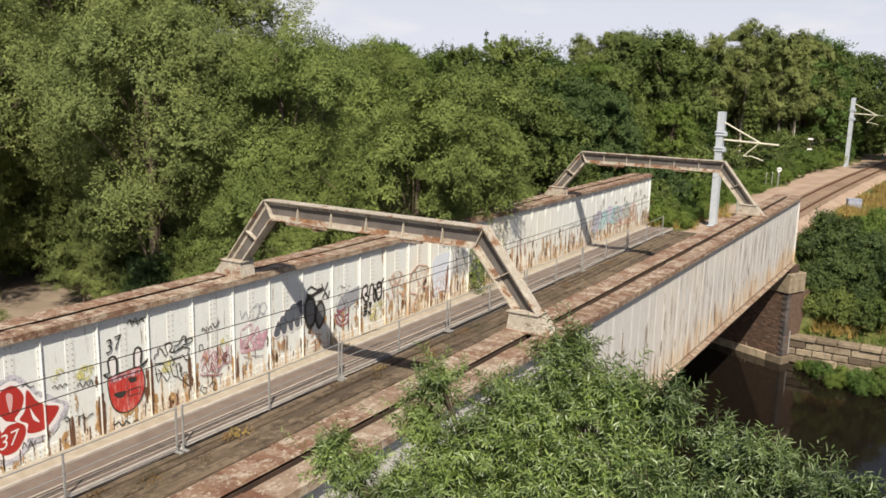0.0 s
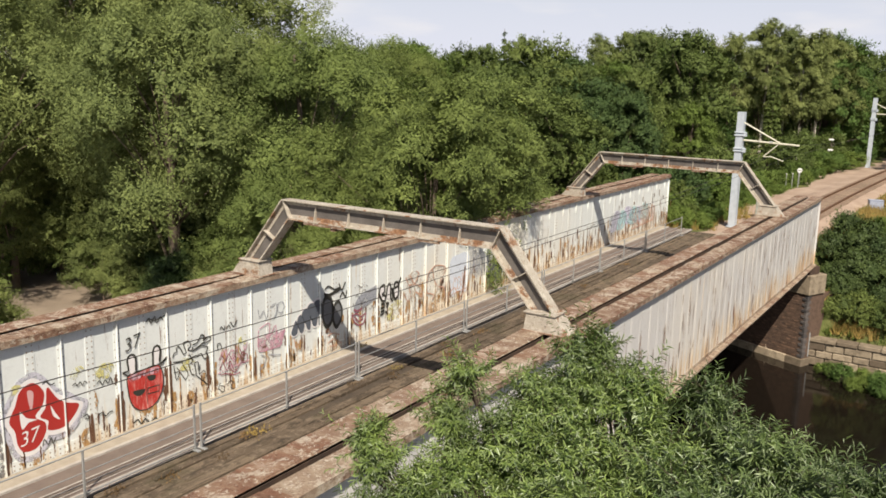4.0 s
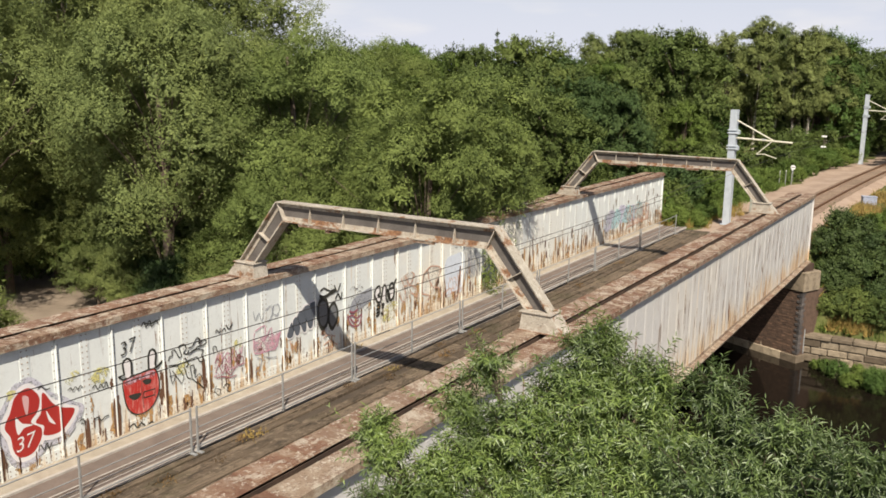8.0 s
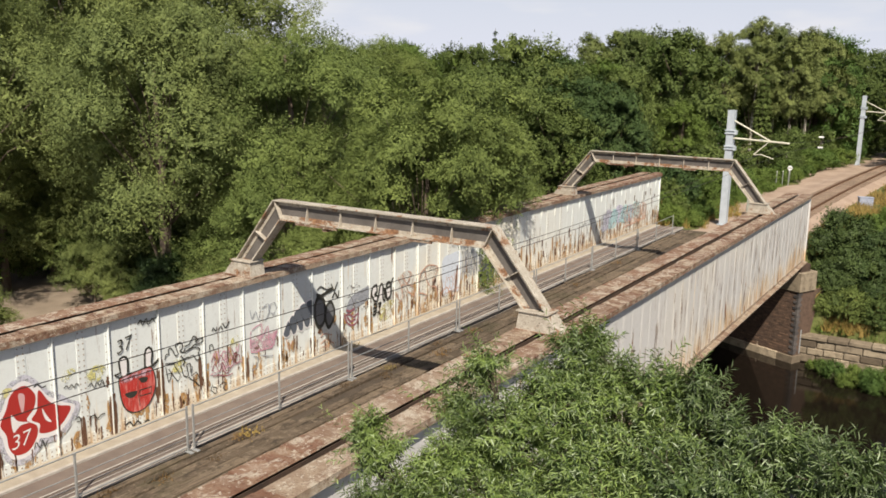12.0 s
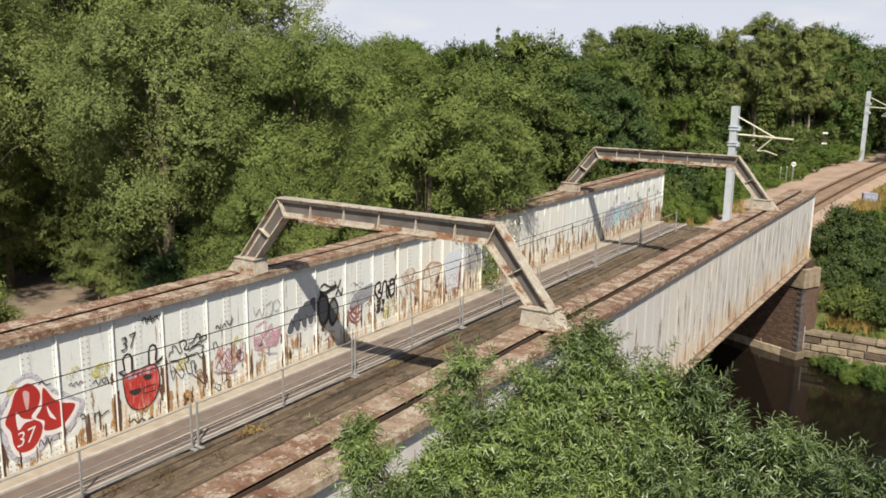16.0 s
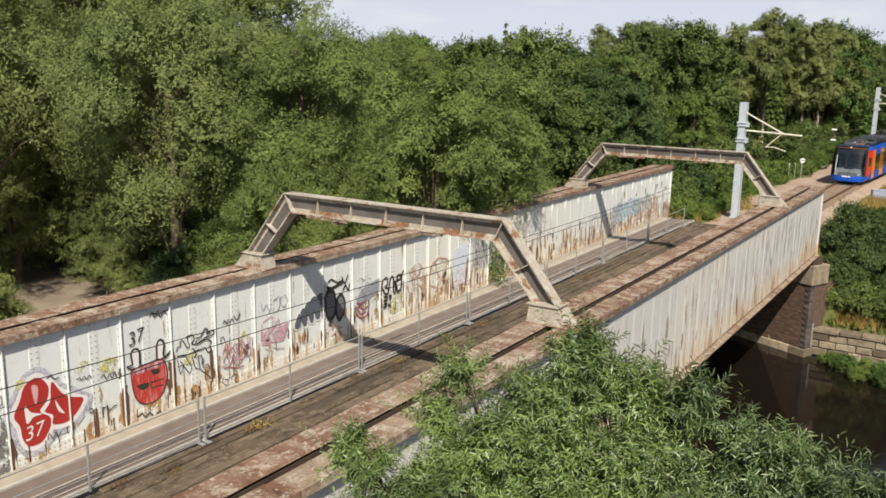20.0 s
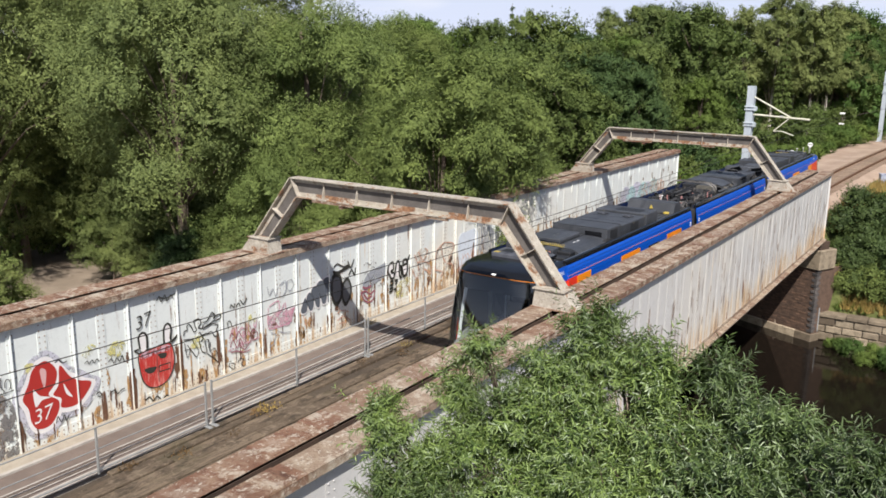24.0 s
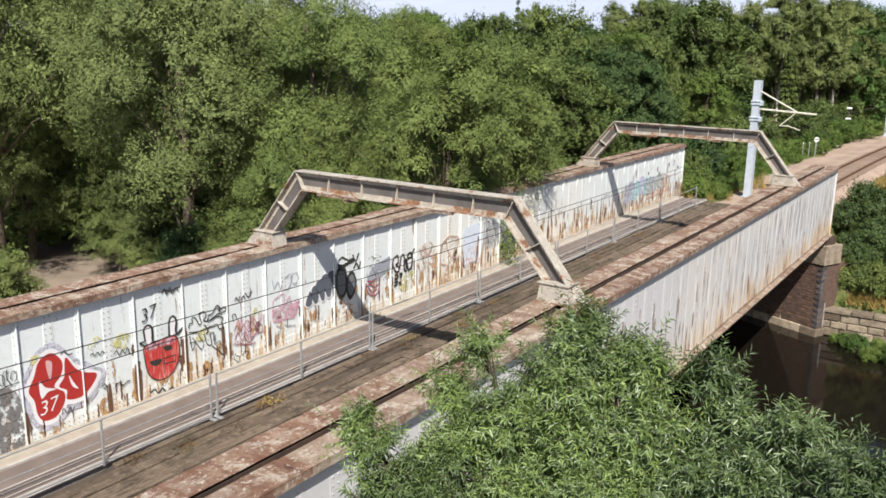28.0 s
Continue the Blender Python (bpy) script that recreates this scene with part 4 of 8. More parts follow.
def broad_tree(name, seed, height, spread, low, lobes, tufts, leaves, size, leaf, bark, label, category, droop=0.0, slim=1.0, aspect=0.5, limbs=None, rise=0.45):
    """A tree with its foot at the origin: trunk, limbs that reach every lobe of the crown, and leafy shoots in tufts on the lobes.
    low: height at which the crown begins; droop: how far the shoots hang; rise: how far they stand up."""
    rng = np.random.default_rng(seed)
    rnd = random.Random(seed)
    t = thing(name, label=label, category=category)
    mid, half = (low + height) / 2, (height - low) / 2
    # lobes are spread evenly over the crown, a few of them inside it
    k = np.arange(lobes) + 0.5
    up = 1 - 2 * k / lobes
    round_ = np.sqrt(1 - up * up)
    ang = k * 2.39996 + rng.normal(0, 0.25, lobes)
    dirs = np.stack([np.cos(ang) * round_, np.sin(ang) * round_, up], 1)
    rad = rng.uniform(0.52, 0.80, lobes)
    rad[::7] *= 0.55
    rad *= np.where(np.abs(up) > 0.75, 0.88, 1.0)
    lump = 1 + 0.17 * np.sin(3 * ang + seed) * round_ + rng.normal(0, 0.09, lobes)
    taper = np.where(up > 0, np.maximum(0.12, 1 - 0.40 * up * slim), 1.0)
    core = dirs * (rad * lump)[:, None] * np.stack([spread * taper, spread * taper, np.full(lobes, half)], 1)
    core[:, 2] += mid
    size_l = rng.uniform(0.26, 0.43, lobes) * spread * (1.0 if slim < 1.1 else 1.2)
    trunk, branches = [], []
    bend = [Vector((0, 0, -0.4))]
    for i in range(1, 6):
        bend.append(Vector((rnd.uniform(-0.25, 0.25) * i * 0.25, rnd.uniform(-0.25, 0.25) * i * 0.25, height * 0.80 * i / 5)))
    r0 = (0.017 if slim < 1.5 else 0.009) * height
    trunk.append((bend, [r0 * (1.25 - 0.20 * i) for i in range(6)], 8))
    for i in range(lobes):
        end = Vector(core[i])
        j = min(4, max(1, int(5 * (end.z * 0.62) / (height * 0.78))))
        m = (bend[j] + end) / 2 + Vector((0, 0, 0.10 * (end - bend[j]).length))
        r = r0 * rnd.uniform(0.16, 0.30)
        branches.append(([bend[j], m, end], [r, r * 0.6, r * 0.2], 5))
    limb_mesh("trunk", trunk, bark, t)
    limb_mesh("branchwork", branches, limbs or bark, t)
    # tufts lie over the outside of the lobes; each is a spray of short shoots with leaves along them
    which = rng.integers(0, lobes, tufts)
    axis = core - np.array([0, 0, mid - half * 0.3])
    axis /= np.linalg.norm(axis, axis=1, keepdims=True)
    out = unit(rng, tufts) + axis[which] * 0.65 + np.array([0, 0, 0.45])
    out /= np.linalg.norm(out, axis=1, keepdims=True)
    ripple = 1 + 0.16 * np.sin(out[:, 0] * 5 + which) * np.cos(out[:, 1] * 4 + 2 * which)
    root = core[which] + out * (size_l[which] * ripple * rng.uniform(0.80, 1.0, tufts))[:, None]
    root[:, 2] = np.maximum(root[:, 2], low * 0.5 + 0.15)
    shoots = 6
    n_sh = tufts * shoots
    ts = np.repeat(np.arange(tufts), shoots)
    aim = out[ts] * 0.75 + unit(rng, n_sh) * 0.55 + np.array([0, 0, rise])
    aim /= np.linalg.norm(aim, axis=1, keepdims=True)
    shoot_l = (0.050 * spread + 0.20) * rng.uniform(0.55, 1.25, n_sh) * np.where(rng.uniform(0, 1, n_sh) < 0.06, 1.7, 1.0)
    start = root[ts] + unit(rng, n_sh) * (0.018 * spread + 0.10)
    per = max(3, leaves // shoots)
    sh = np.repeat(np.arange(n_sh), per)
    n = len(sh)
    u = np.tile(np.linspace(0.05, 1.0, per), n_sh) + rng.normal(0, 0.05, n)
    off = unit(rng, n)
    wide = (0.35 + 0.65 * (1 - u)) * 0.30
    centers = start[sh] + aim[sh] * (shoot_l[sh] * u)[:, None] + off * (shoot_l[sh] * wide)[:, None]
    centers[:, 2] -= droop * shoot_l[sh] * u ** 2 * 0.6
    face = out[ts][sh]
    nrm = face + off * 0.45 + unit(rng, n) * 0.40 + np.array([0, 0, 0.25])
    nrm /= np.linalg.norm(nrm, axis=1, keepdims=True)
    along = aim[sh] * 0.7 + off * 0.6 + unit(rng, n) * 0.5 + np.array([0, 0, -0.6 * droop])
    along -= nrm * (0.75 * np.sum(along * nrm, axis=1))[:, None]
    big = rng.uniform(0.70, 1.30, n)
    # a shell of shaded leaves deeper in, which closes the crown against the sky
    inner = rng.uniform(0, 1, n) < 0.20
    base = core[which][ts][sh]
    centers = np.where(inner[:, None], base + (centers - base) * rng.uniform(0.50, 0.78, (n, 1)), centers)
    big = np.where(inner, 2.2, big)
    v, f = leaf_scales(centers, along, nrm, size * big, size * aspect * big * rng.uniform(0.85, 1.2, n))
    quads_object("crown", v, f, leaf, t)
    return t


def place(proto, rows):
    """Copies of a tree: x, y, z, turn, scale. The first row is the tree itself."""
    for i, (x, y, z, turn, s) in enumerate(rows):
        m = pose(x, y, z, 0, 0, turn)
        o = proto if i == 0 else copy_thing(proto, m)
        o.matrix_basis = m
        o.scale = (s, s, s * (1 + 0.06 * math.sin(i * 2.1)))


def from_eye(turn, dist, z):
    """A place seen at so many degrees left of the bridge's line, at that distance."""
    a = radians(turn)
    return -math.sin(a) * dist, math.cos(a) * dist, z


def to_top(proto, turn, up, dist, foot):
    """A tree whose top stands so many degrees above the eye's level."""
    tall = max(c.co.z for o in proto.children if o.name.startswith("crown") for c in o.data.vertices)
    return *from_eye(turn, dist, foot), turn * 53 % 360, (EYE[2] + dist * math.tan(radians(up)) - foot) / tall


willow_a = broad_tree("willow_tree", 11, 16.0, 6.6, 0.3, 21, 1500, 60, 0.125, L_WILLOW, M_BARK, "large green willow with dense leaning crown on the bank", "tree", 0.35, aspect=0.34)
willow_b = broad_tree("willow_tree", 23, 18.0, 7.0, 5.6, 24, 1900, 54, 0.128, L_OLIVE, M_BARK, "tall olive-green sallow with uneven crown on the mud", "tree", 0.2, aspect=0.38)
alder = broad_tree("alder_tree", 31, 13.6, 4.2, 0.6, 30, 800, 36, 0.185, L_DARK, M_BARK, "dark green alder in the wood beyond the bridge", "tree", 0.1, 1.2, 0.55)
ash = broad_tree("ash_tree", 47, 14.0, 4.6, 0.8, 28, 800, 36, 0.185, L_BRIGHT, M_BARK, "green ash tree in the wood beyond the bridge", "tree", 0.1, 1.0, 0.48)
birch = broad_tree("birch_tree", 53, 17.0, 2.7, 4.0, 36, 760, 36, 0.16, L_BIRCH, M_BIRCH, "slender birch with white trunk and hanging twigs", "tree", 1.0, 1.9, 0.45, M_BARK, rise=-0.1)
poplar = broad_tree("poplar_tree", 59, 16.0, 2.9, 1.0, 34, 700, 36, 0.175, L_POPLAR, M_BARK, "upright yellow-green poplar rising above the wood", "tree", 0.0, 2.2, 0.45, rise=0.9)
shrub = broad_tree("shrub", 61, 3.2, 2.0, 0.0, 18, 210, 24, 0.150, L_DARK, M_BARK, "dense dark green shrub on the bank", "shrub", 0.0, aspect=0.55)
scrub = broad_tree("shrub", 67, 2.2, 1.6, 0.0, 18, 200, 24, 0.125, L_BRIGHT, M_BARK, "light green scrub beside the track", "shrub", 0.0, aspect=0.42, rise=0.7)
hawthorn = broad_tree("hawthorn_tree", 71, 6.0, 2.3, 0.2, 26, 900, 42, 0.108, L_HAWTHORN, M_BARK, "dense dark hawthorn on the bank beside the abutment", "tree", 0.0, 1.0, 0.55)

place(willow_a, [(*from_eye(34.8, 40.4, -5.2), 40, 0.90), (*from_eye(42.4, 47, -5.2), 160, 1.10), (*from_eye(43.0, 40.5, -5.4), 250, 0.74),
                 (*from_eye(31.0, 50, -4.0), 310, 0.80), (*from_eye(38.8, 36.0, -5.4), 90, 0.60), (*from_eye(34.2, 37.0, -5.4), 200, 0.60)]
      + [to_top(willow_a, 40.2, 3.1, 66, -4.6), to_top(willow_a, 37.4, 2.2, 80, -4.0)])
place(willow_b, [(*from_eye(50.5, 47, -5.4), 10, 1.0), (*from_eye(55.8, 65, -5.4), 120, 1.30), (*from_eye(47.5, 56, -5.0), 200, 1.20),
                 (*from_eye(61.6, 56, -5.4), 290, 1.10), (*from_eye(52, 68, -5.0), 330, 1.20), (*from_eye(59, 72, -5.0), 75, 1.20), (*from_eye(59.8, 60, -5.4), 150, 0.76)])
sallow = broad_tree("sallow_tree", 37, 8.6, 4.2, 0.5, 18, 800, 48, 0.120, L_OLIVE, M_BARK, "low spreading sallow in the shade of the taller trees", "tree", 0.3, aspect=0.38)
place(sallow, [(*from_eye(a, d, z), a * 61 % 360, s) for a, d, z, s in (
    (45.0, 57, -5.4, 1.0), (48.4, 58, -5.4, 1.0), (51.6, 58, -5.4, 1.0), (54.4, 60, -5.2, 1.0), (57.2, 63, -5.2, 1.05), (60.4, 61, -5.2, 1.05), (53.3, 52.5, -5.6, 0.56), (54.9, 55, -5.6, 0.50), (62.2, 43, -5.6, 0.62), (46.6, 44, -5.6, 0.66), (52.6, 62, -5.4, 1.0), (49.8, 63, -5.4, 1.1))])
willow_c = broad_tree("willow_tree", 29, 13.6, 3.7, 7.2, 18, 850, 54, 0.120, L_WILLOW, M_BARK, "green willow whose crown leans over the white girder", "tree", 0.45, aspect=0.34, rise=0.2)
place(willow_c, [(-18.7, 31.6, -5.3, 70, 1.0), (-18.9, 28.4, -5.3, 240, 0.94)])


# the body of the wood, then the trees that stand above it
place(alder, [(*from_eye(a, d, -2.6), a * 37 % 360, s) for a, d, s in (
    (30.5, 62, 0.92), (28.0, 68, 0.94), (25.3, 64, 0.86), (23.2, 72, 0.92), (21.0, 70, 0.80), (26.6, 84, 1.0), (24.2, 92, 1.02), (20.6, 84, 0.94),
    # the last three here stand out of view, for dark reflections in the river
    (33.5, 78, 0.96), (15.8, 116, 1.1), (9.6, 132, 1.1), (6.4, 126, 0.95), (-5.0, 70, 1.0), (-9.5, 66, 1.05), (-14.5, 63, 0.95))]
      # 1.8, -0.6 and 3.2: added past the view's right edge to shade the wood
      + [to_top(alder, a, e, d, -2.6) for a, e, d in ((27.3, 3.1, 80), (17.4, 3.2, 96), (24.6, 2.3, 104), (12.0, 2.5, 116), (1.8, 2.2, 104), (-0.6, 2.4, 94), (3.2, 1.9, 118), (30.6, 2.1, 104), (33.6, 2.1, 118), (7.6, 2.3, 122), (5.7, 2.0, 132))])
place(ash, [(*from_eye(a, d, -2.4), a * 53 % 360, s) for a, d, s in (
    (29.3, 80, 0.90), (22.0, 98, 0.96), (19.5, 112, 0.98), (17.0, 90, 0.70), (14.8, 100, 0.6))]
      + [to_top(ash, a, e, d, -2.4) for a, e, d in ((32.0, 2.4, 106), (35.0, 2.5, 112), (36.6, 2.1, 108), (26.0, 2.5, 108), (18.6, 2.6, 104), (9.2, 2.9, 116))])
place(birch, [to_top(birch, a, e, d, -1.8) for a, e, d in (
    (14.7, 3.2, 106), (12.8, 3.6, 108), (10.6, 3.65, 106), (9.7, 3.4, 112), (11.6, 3.2, 112), (8.6, 3.15, 114), (16.0, 2.7, 110), (23.0, 2.65, 112), (13.7, 2.9, 116))])
place(poplar, [to_top(poplar, a, e, d, -2.4) for a, e, d in (
    (20.2, 3.4, 100), (21.2, 2.8, 104), (31.2, 2.3, 110), (34.6, 2.2, 116), (19.3, 2.7, 108), (22.6, 2.4, 100))])
# the last three, at the left, stand in for deep shade with dark leaves
place(hawthorn, [(-6.1, 51.0, -3.9, 10, 0.98), (-4.3, 51.2, -4.0, 100, 0.80), (2.4, 52.0, -4.2, 280, 1.1), (-6.4, 49.6, -4.2, 60, 0.62)] + [(*from_eye(a, d, -5.6), a * 31 % 360, k) for a, d, k in ((50.6, 45.6, 0.80), (49.0, 46.5, 0.72), (51.6, 47.0, 0.66))])
RIVERSIDE = [
    (-6.6, 48.6, 10, 0.55), (-5.2, 48.7, 80, 0.6), (-3.6, 48.9, 140, 0.6), (1.2, 49.2, 260, 1.1),
    (2.6, 50.5, 320, 1.2), (-19.4, 55.5, 30, 1.0), (-18.6, 60.0, 100, 1.1), (-17.4, 54.6, 60, 0.8),
]
BEYOND = [
    (-20.5, 64, 160, 1.2), (-19.4, 70, 220, 1.3), (-21, 76, 280, 1.3),
    (-20.5, 83, 340, 1.25), (-17.5, 92, 40, 1.1), (-18.0, 99, 90, 1.3),
    (-16.6, 110, 130, 1.2), (-24, 56, 190, 1.3), (-26, 62, 250, 1.4),
    *((*from_eye(a, d, 0)[:2], a * 47 % 360, k) for a, d, k in ((50.6, 53, 1.3), (52.2, 56, 1.5), (53.6, 58, 1.5), (55.6, 61, 1.5), (57.0, 65, 1.6), (59.0, 65, 1.6), (61.0, 62, 1.6), (58.2, 70, 2.0), (56.0, 68, 2.0), (60.4, 69, 2.0), (48.8, 52, 1.3))),
    (-22.5, 52, 70, 1.2), (*from_eye(62.0, 42, 0)[:2], 15, 1.0), (*from_eye(63.2, 46, 0)[:2], 75, 1.4),
]
place(shrub, [(x, y, float(ground_z(np.array(x), np.array(y))) - 0.25, a, s) for x, y, a, s in RIVERSIDE + BEYOND])
TRACKSIDE = [
    (-17.3, 53.4, 0, 0.9), (-17.6, 56.0, 50, 0.9), (-17.6, 63.5, 100, 1.0),
    (-17.2, 67.5, 150, 0.8), (-16.2, 79.5, 200, 0.7), (-17.0, 74, 250, 0.9),
    (-15.8, 95, 300, 1.0), (-14.8, 101, 350, 0.9), (-5.4, 57, 20, 0.8),
    (-3.0, 51.6, 30, 0.9), (-1.9, 50.4, 80, 0.8), (-2.3, 53.2, 140, 1.1), (-0.7, 51.6, 220, 1.0), (-0.4, 49.6, 300, 0.7), (-2.9, 49.6, 190, 0.6),
    (-4.4, 60, 90, 0.9), (-2.4, 56, 150, 1.0), (-13.8, 116, 10, 1.0),
]
WAYSIDE = [
    (-15.5, 81.0, 40, 0.62), (-14.7, 83.4, 110, 0.6), (-16.7, 77.5, 170, 0.8), (-14.3, 97.9, 230, 0.9), (-13.6, 102.1, 300, 0.9), (-15.3, 96.0, 15, 1.1), (-16.3, 52.4, 75, 0.6),
    (-16.0, 86, 60, 0.8), (-4.8, 64, 200, 0.8), (-16.2, 53.2, 40, 0.55),
    (-15.4, 54.0, 130, 0.42), (-14.8, 53.2, 220, 0.34), (-15.6, 55.8, 310, 0.5),
    (-14.9, 57.2, 15, 0.36), (-15.8, 58.6, 75, 0.55), (-15.2, 61.5, 140, 0.45),
    (-15.7, 65, 190, 0.55), (-15.3, 69.5, 260, 0.42), (-15.2, 74.5, 330, 0.4),
    (-14.6, 90, 95, 0.5),
]
place(scrub, [(x, y, float(ground_z(np.array(x), np.array(y))) - 0.1, a, s) for x, y, a, s in TRACKSIDE + WAYSIDE])


def far_woods():
    """The wood that closes the distance all round, as one mass of foliage."""
    rng = np.random.default_rng(77)
    cs, outs = [], []
    for k in range(170):
        a = radians(rng.uniform(-10, 80)) if k < 100 else radians(rng.uniform(80, 350))
        d = rng.uniform(150, 230)
        h, r = rng.uniform(11, 15.5), rng.uniform(4, 7)
        c = np.array([-math.sin(a) * d, math.cos(a) * d, -2.5])
        m = 800 if k < 100 else 300
        o = unit(rng, m)
        o[:, 2] = np.abs(o[:, 2])
        lump = 1 + 0.2 * np.sin(o[:, :1] * 7 + k) * np.cos(o[:, 1:2] * 6)
        cs.append(c + o * lump * np.array([r, r, h]) * rng.uniform(0.75, 1.0, (m, 1)))
        outs.append(o)
    c, o = np.concatenate(cs), np.concatenate(outs)
    n = len(c)
    v, f = leaf_scales(c, unit(rng, n), o + unit(rng, n) * 0.6, rng.uniform(0.7, 1.3, n), rng.uniform(0.5, 0.9, n))
    quads_object("far_woods", v, f, L_DARK, label="distant green woodland that closes the view", category="woods", kind="stuff")


def spruce(x, y, z, height, spread, seed):
    """A narrow conifer: straight stem and drooping tiers."""
    rng = np.random.default_rng(seed)
    t = thing("spruce_tree", pose(x, y, z), "narrow dark conifer that rises above the wood", "tree")
    limb_mesh("trunk", [([(0, 0, -0.3), (0, 0, height * 0.5), (0, 0, height)], [0.18, 0.10, 0.02], 7)], M_BARK, t)
    n = 5200
    h = 1 - 0.90 * rng.uniform(0, 1, n) ** 0.62
    tier = np.floor(h * 22)
    a = rng.uniform(0, 6.283, n) + tier
    r = spread * (1.02 - h) * rng.uniform(0.25, 1, n) ** 0.6 * (1 + 0.25 * np.sin(a * 5 + tier))
    c = np.stack([np.cos(a) * r, np.sin(a) * r, (tier + 0.6 * rng.uniform(0, 1, n)) / 22 * height - r * 0.35], 1)
    w = np.stack([np.cos(a), np.sin(a), np.full(n, -0.5)], 1) + unit(rng, n) * 0.4
    v, f = leaf_scales(c, w, np.array([0, 0, 1.0]) + unit(rng, n) * 0.5, rng.uniform(0.2, 0.42, n), rng.uniform(0.08, 0.16, n))
    quads_object("crown", v, f, L_DARK, t)


spruce(*from_eye(29.1, 98, -2.6), 16.6, 1.5, 91)
spruce(*from_eye(36.0, 108, -2.6), 14.2, 2.0, 92)
spruce(*from_eye(12.2, 98, -2.0), 13.0, 1.9, 93)
far_woods()


# ---- graffiti on the inner face of the white girder ----
S_RED, S_WHITE, S_BLACK = spray("red_spray", (0.42, 0.026, 0.020), 0.04), spray("white_spray", (0.80, 0.78, 0.78), 0.05), spray("black_spray", (0.0325, 0.0325, 0.026), 0.04)
S_FACE, S_SILVER, S_PINK = spray("scarlet_spray", (0.50, 0.032, 0.025), 0.06, (0.70, 0.36, 0.32)), spray("slate_spray", (0.095, 0.11, 0.135), 0.10), spray("pink_spray", (0.62, 0.40, 0.46), 0.55)
S_YELLOW, S_TEAL, S_SOOT = spray("yellow_spray", (0.66, 0.62, 0.26), 0.66), spray("teal_spray", (0.45, 0.70, 0.72), 0.55), spray("grey_spray", (0.20, 0.19, 0.185), 0.55)
S_FAINT, S_SALMON = spray("faded_spray", (0.34, 0.36, 0.40), 0.45), spray("salmon_spray", (0.60, 0.36, 0.26), 0.42)
S_PEACH, S_SKY = spray("peach_spray", (0.76, 0.66, 0.56), 0.72), spray("sky_spray", (0.66, 0.72, 0.80), 0.30)
S_MIST = spray("lilac_mist", (0.56, 0.56, 0.63), 0.52)
S_LILAC = spray("lilac_spray", (0.60, 0.58, 0.72), 0.5)
S_STEEL, S_WINE, S_ROSE = spray("steel_spray", (0.17, 0.18, 0.19), 0.2), spray("wine_spray", (0.30, 0.10, 0.13), 0.30), spray("rose_spray", (0.58, 0.26, 0.36), 0.35)
WALL = LEFT_X - 0.15
wall_thing = [o for o in scene.objects if o.name.startswith("plate_girder") and o.parent is None][0]


def rounded(points, steps=6):
    """A closed smooth outline through a few points."""
    p = [Vector(q) for q in points]
    n, out = len(p), []
    for i in range(n):
        a, b, c, d = p[i - 1], p[i], p[(i + 1) % n], p[(i + 2) % n]
        for k in range(steps):
            t = k / steps
            out.append(0.5 * ((2 * b) + (c - a) * t + (2 * a - 5 * b + 4 * c - d) * t * t + (3 * b - a - 3 * c + d) * t ** 3))
    return out


def patch(points, material, label, proud=0.0275, smooth=True, grow=0.0):
    """A flat field of paint on the girder's web; points are (along, up)."""
    pts = rounded(points) if smooth else [Vector(q) for q in points]
    if grow:
        c = sum(pts, Vector((0, 0))) / len(pts)
        pts = [p + (p - c).normalized() * grow for p in pts]
    bm = bmesh.new()
    prism(bm, [(p.x, p.y) for p in pts], WALL + proud - 0.002, WALL + proud, axis=0)
    bmesh.ops.triangulate(bm, faces=[f for f in bm.faces if len(f.verts) > 4])
    return part("graffiti", bm, material, wall_thing, label)


def stroke(bm, pts, w, proud=0.0295):
    """A sprayed line of even width."""
    p = [Vector(q) for q in pts]
    last = None
    for i, q in enumerate(p):
        d = (p[min(i + 1, len(p) - 1)] - p[max(i - 1, 0)])
        d = d.normalized() if d.length > 1e-6 else Vector((1, 0))
        s = Vector((-d.y, d.x)) * w * 0.5
        pair = [bm.verts.new((WALL + proud, *(q + s))), bm.verts.new((WALL + proud, *(q - s)))]
        if last:
            bm.faces.new((last[0], last[1], pair[1], pair[0]))
        last = pair


def scrawl(y0, z0, y1, z1, count, seed, material, label, w=0.0325, spiky=0.5, slope=0.0):
    """A tag: bold curls and zigzags that cannot be read, filling a field."""
    rnd = random.Random(seed)
    bm = bmesh.new()
    h, step = z1 - z0, (y1 - y0) / count
    for k in range(count):
        c = Vector((y0 + (k + 0.5) * step, (z0 + z1) / 2 + slope * k))
        if rnd.random() < spiky:
            pts = [c + Vector((rnd.uniform(-0.6, 0.6) * step * 1.3, (0.5 - i / 4 + rnd.uniform(-0.12, 0.12)) * h)) for i in range(5)]
        else:
            a0, turn, rx, ry = rnd.uniform(0, 6.28), rnd.uniform(3.5, 6.0), step * rnd.uniform(0.45, 0.8), h * rnd.uniform(0.3, 0.5)
            pts = [c + Vector((math.cos(a0 + turn * i / 12) * rx, math.sin(a0 + turn * i / 12) * ry)) for i in range(13)]
        stroke(bm, pts, w * rnd.uniform(0.8, 1.2), 0.0285 + 0.0004 * k)
    if rnd.random() < 0.6:
        stroke(bm, [(y0 - 0.05, z0 - 0.04), ((y0 + y1) / 2, z0 + 0.02 * h), (y1 + 0.08, z0 + 0.06 * h)], w, 0.0282)
    return part("graffiti_tag", bm, material, wall_thing, label)


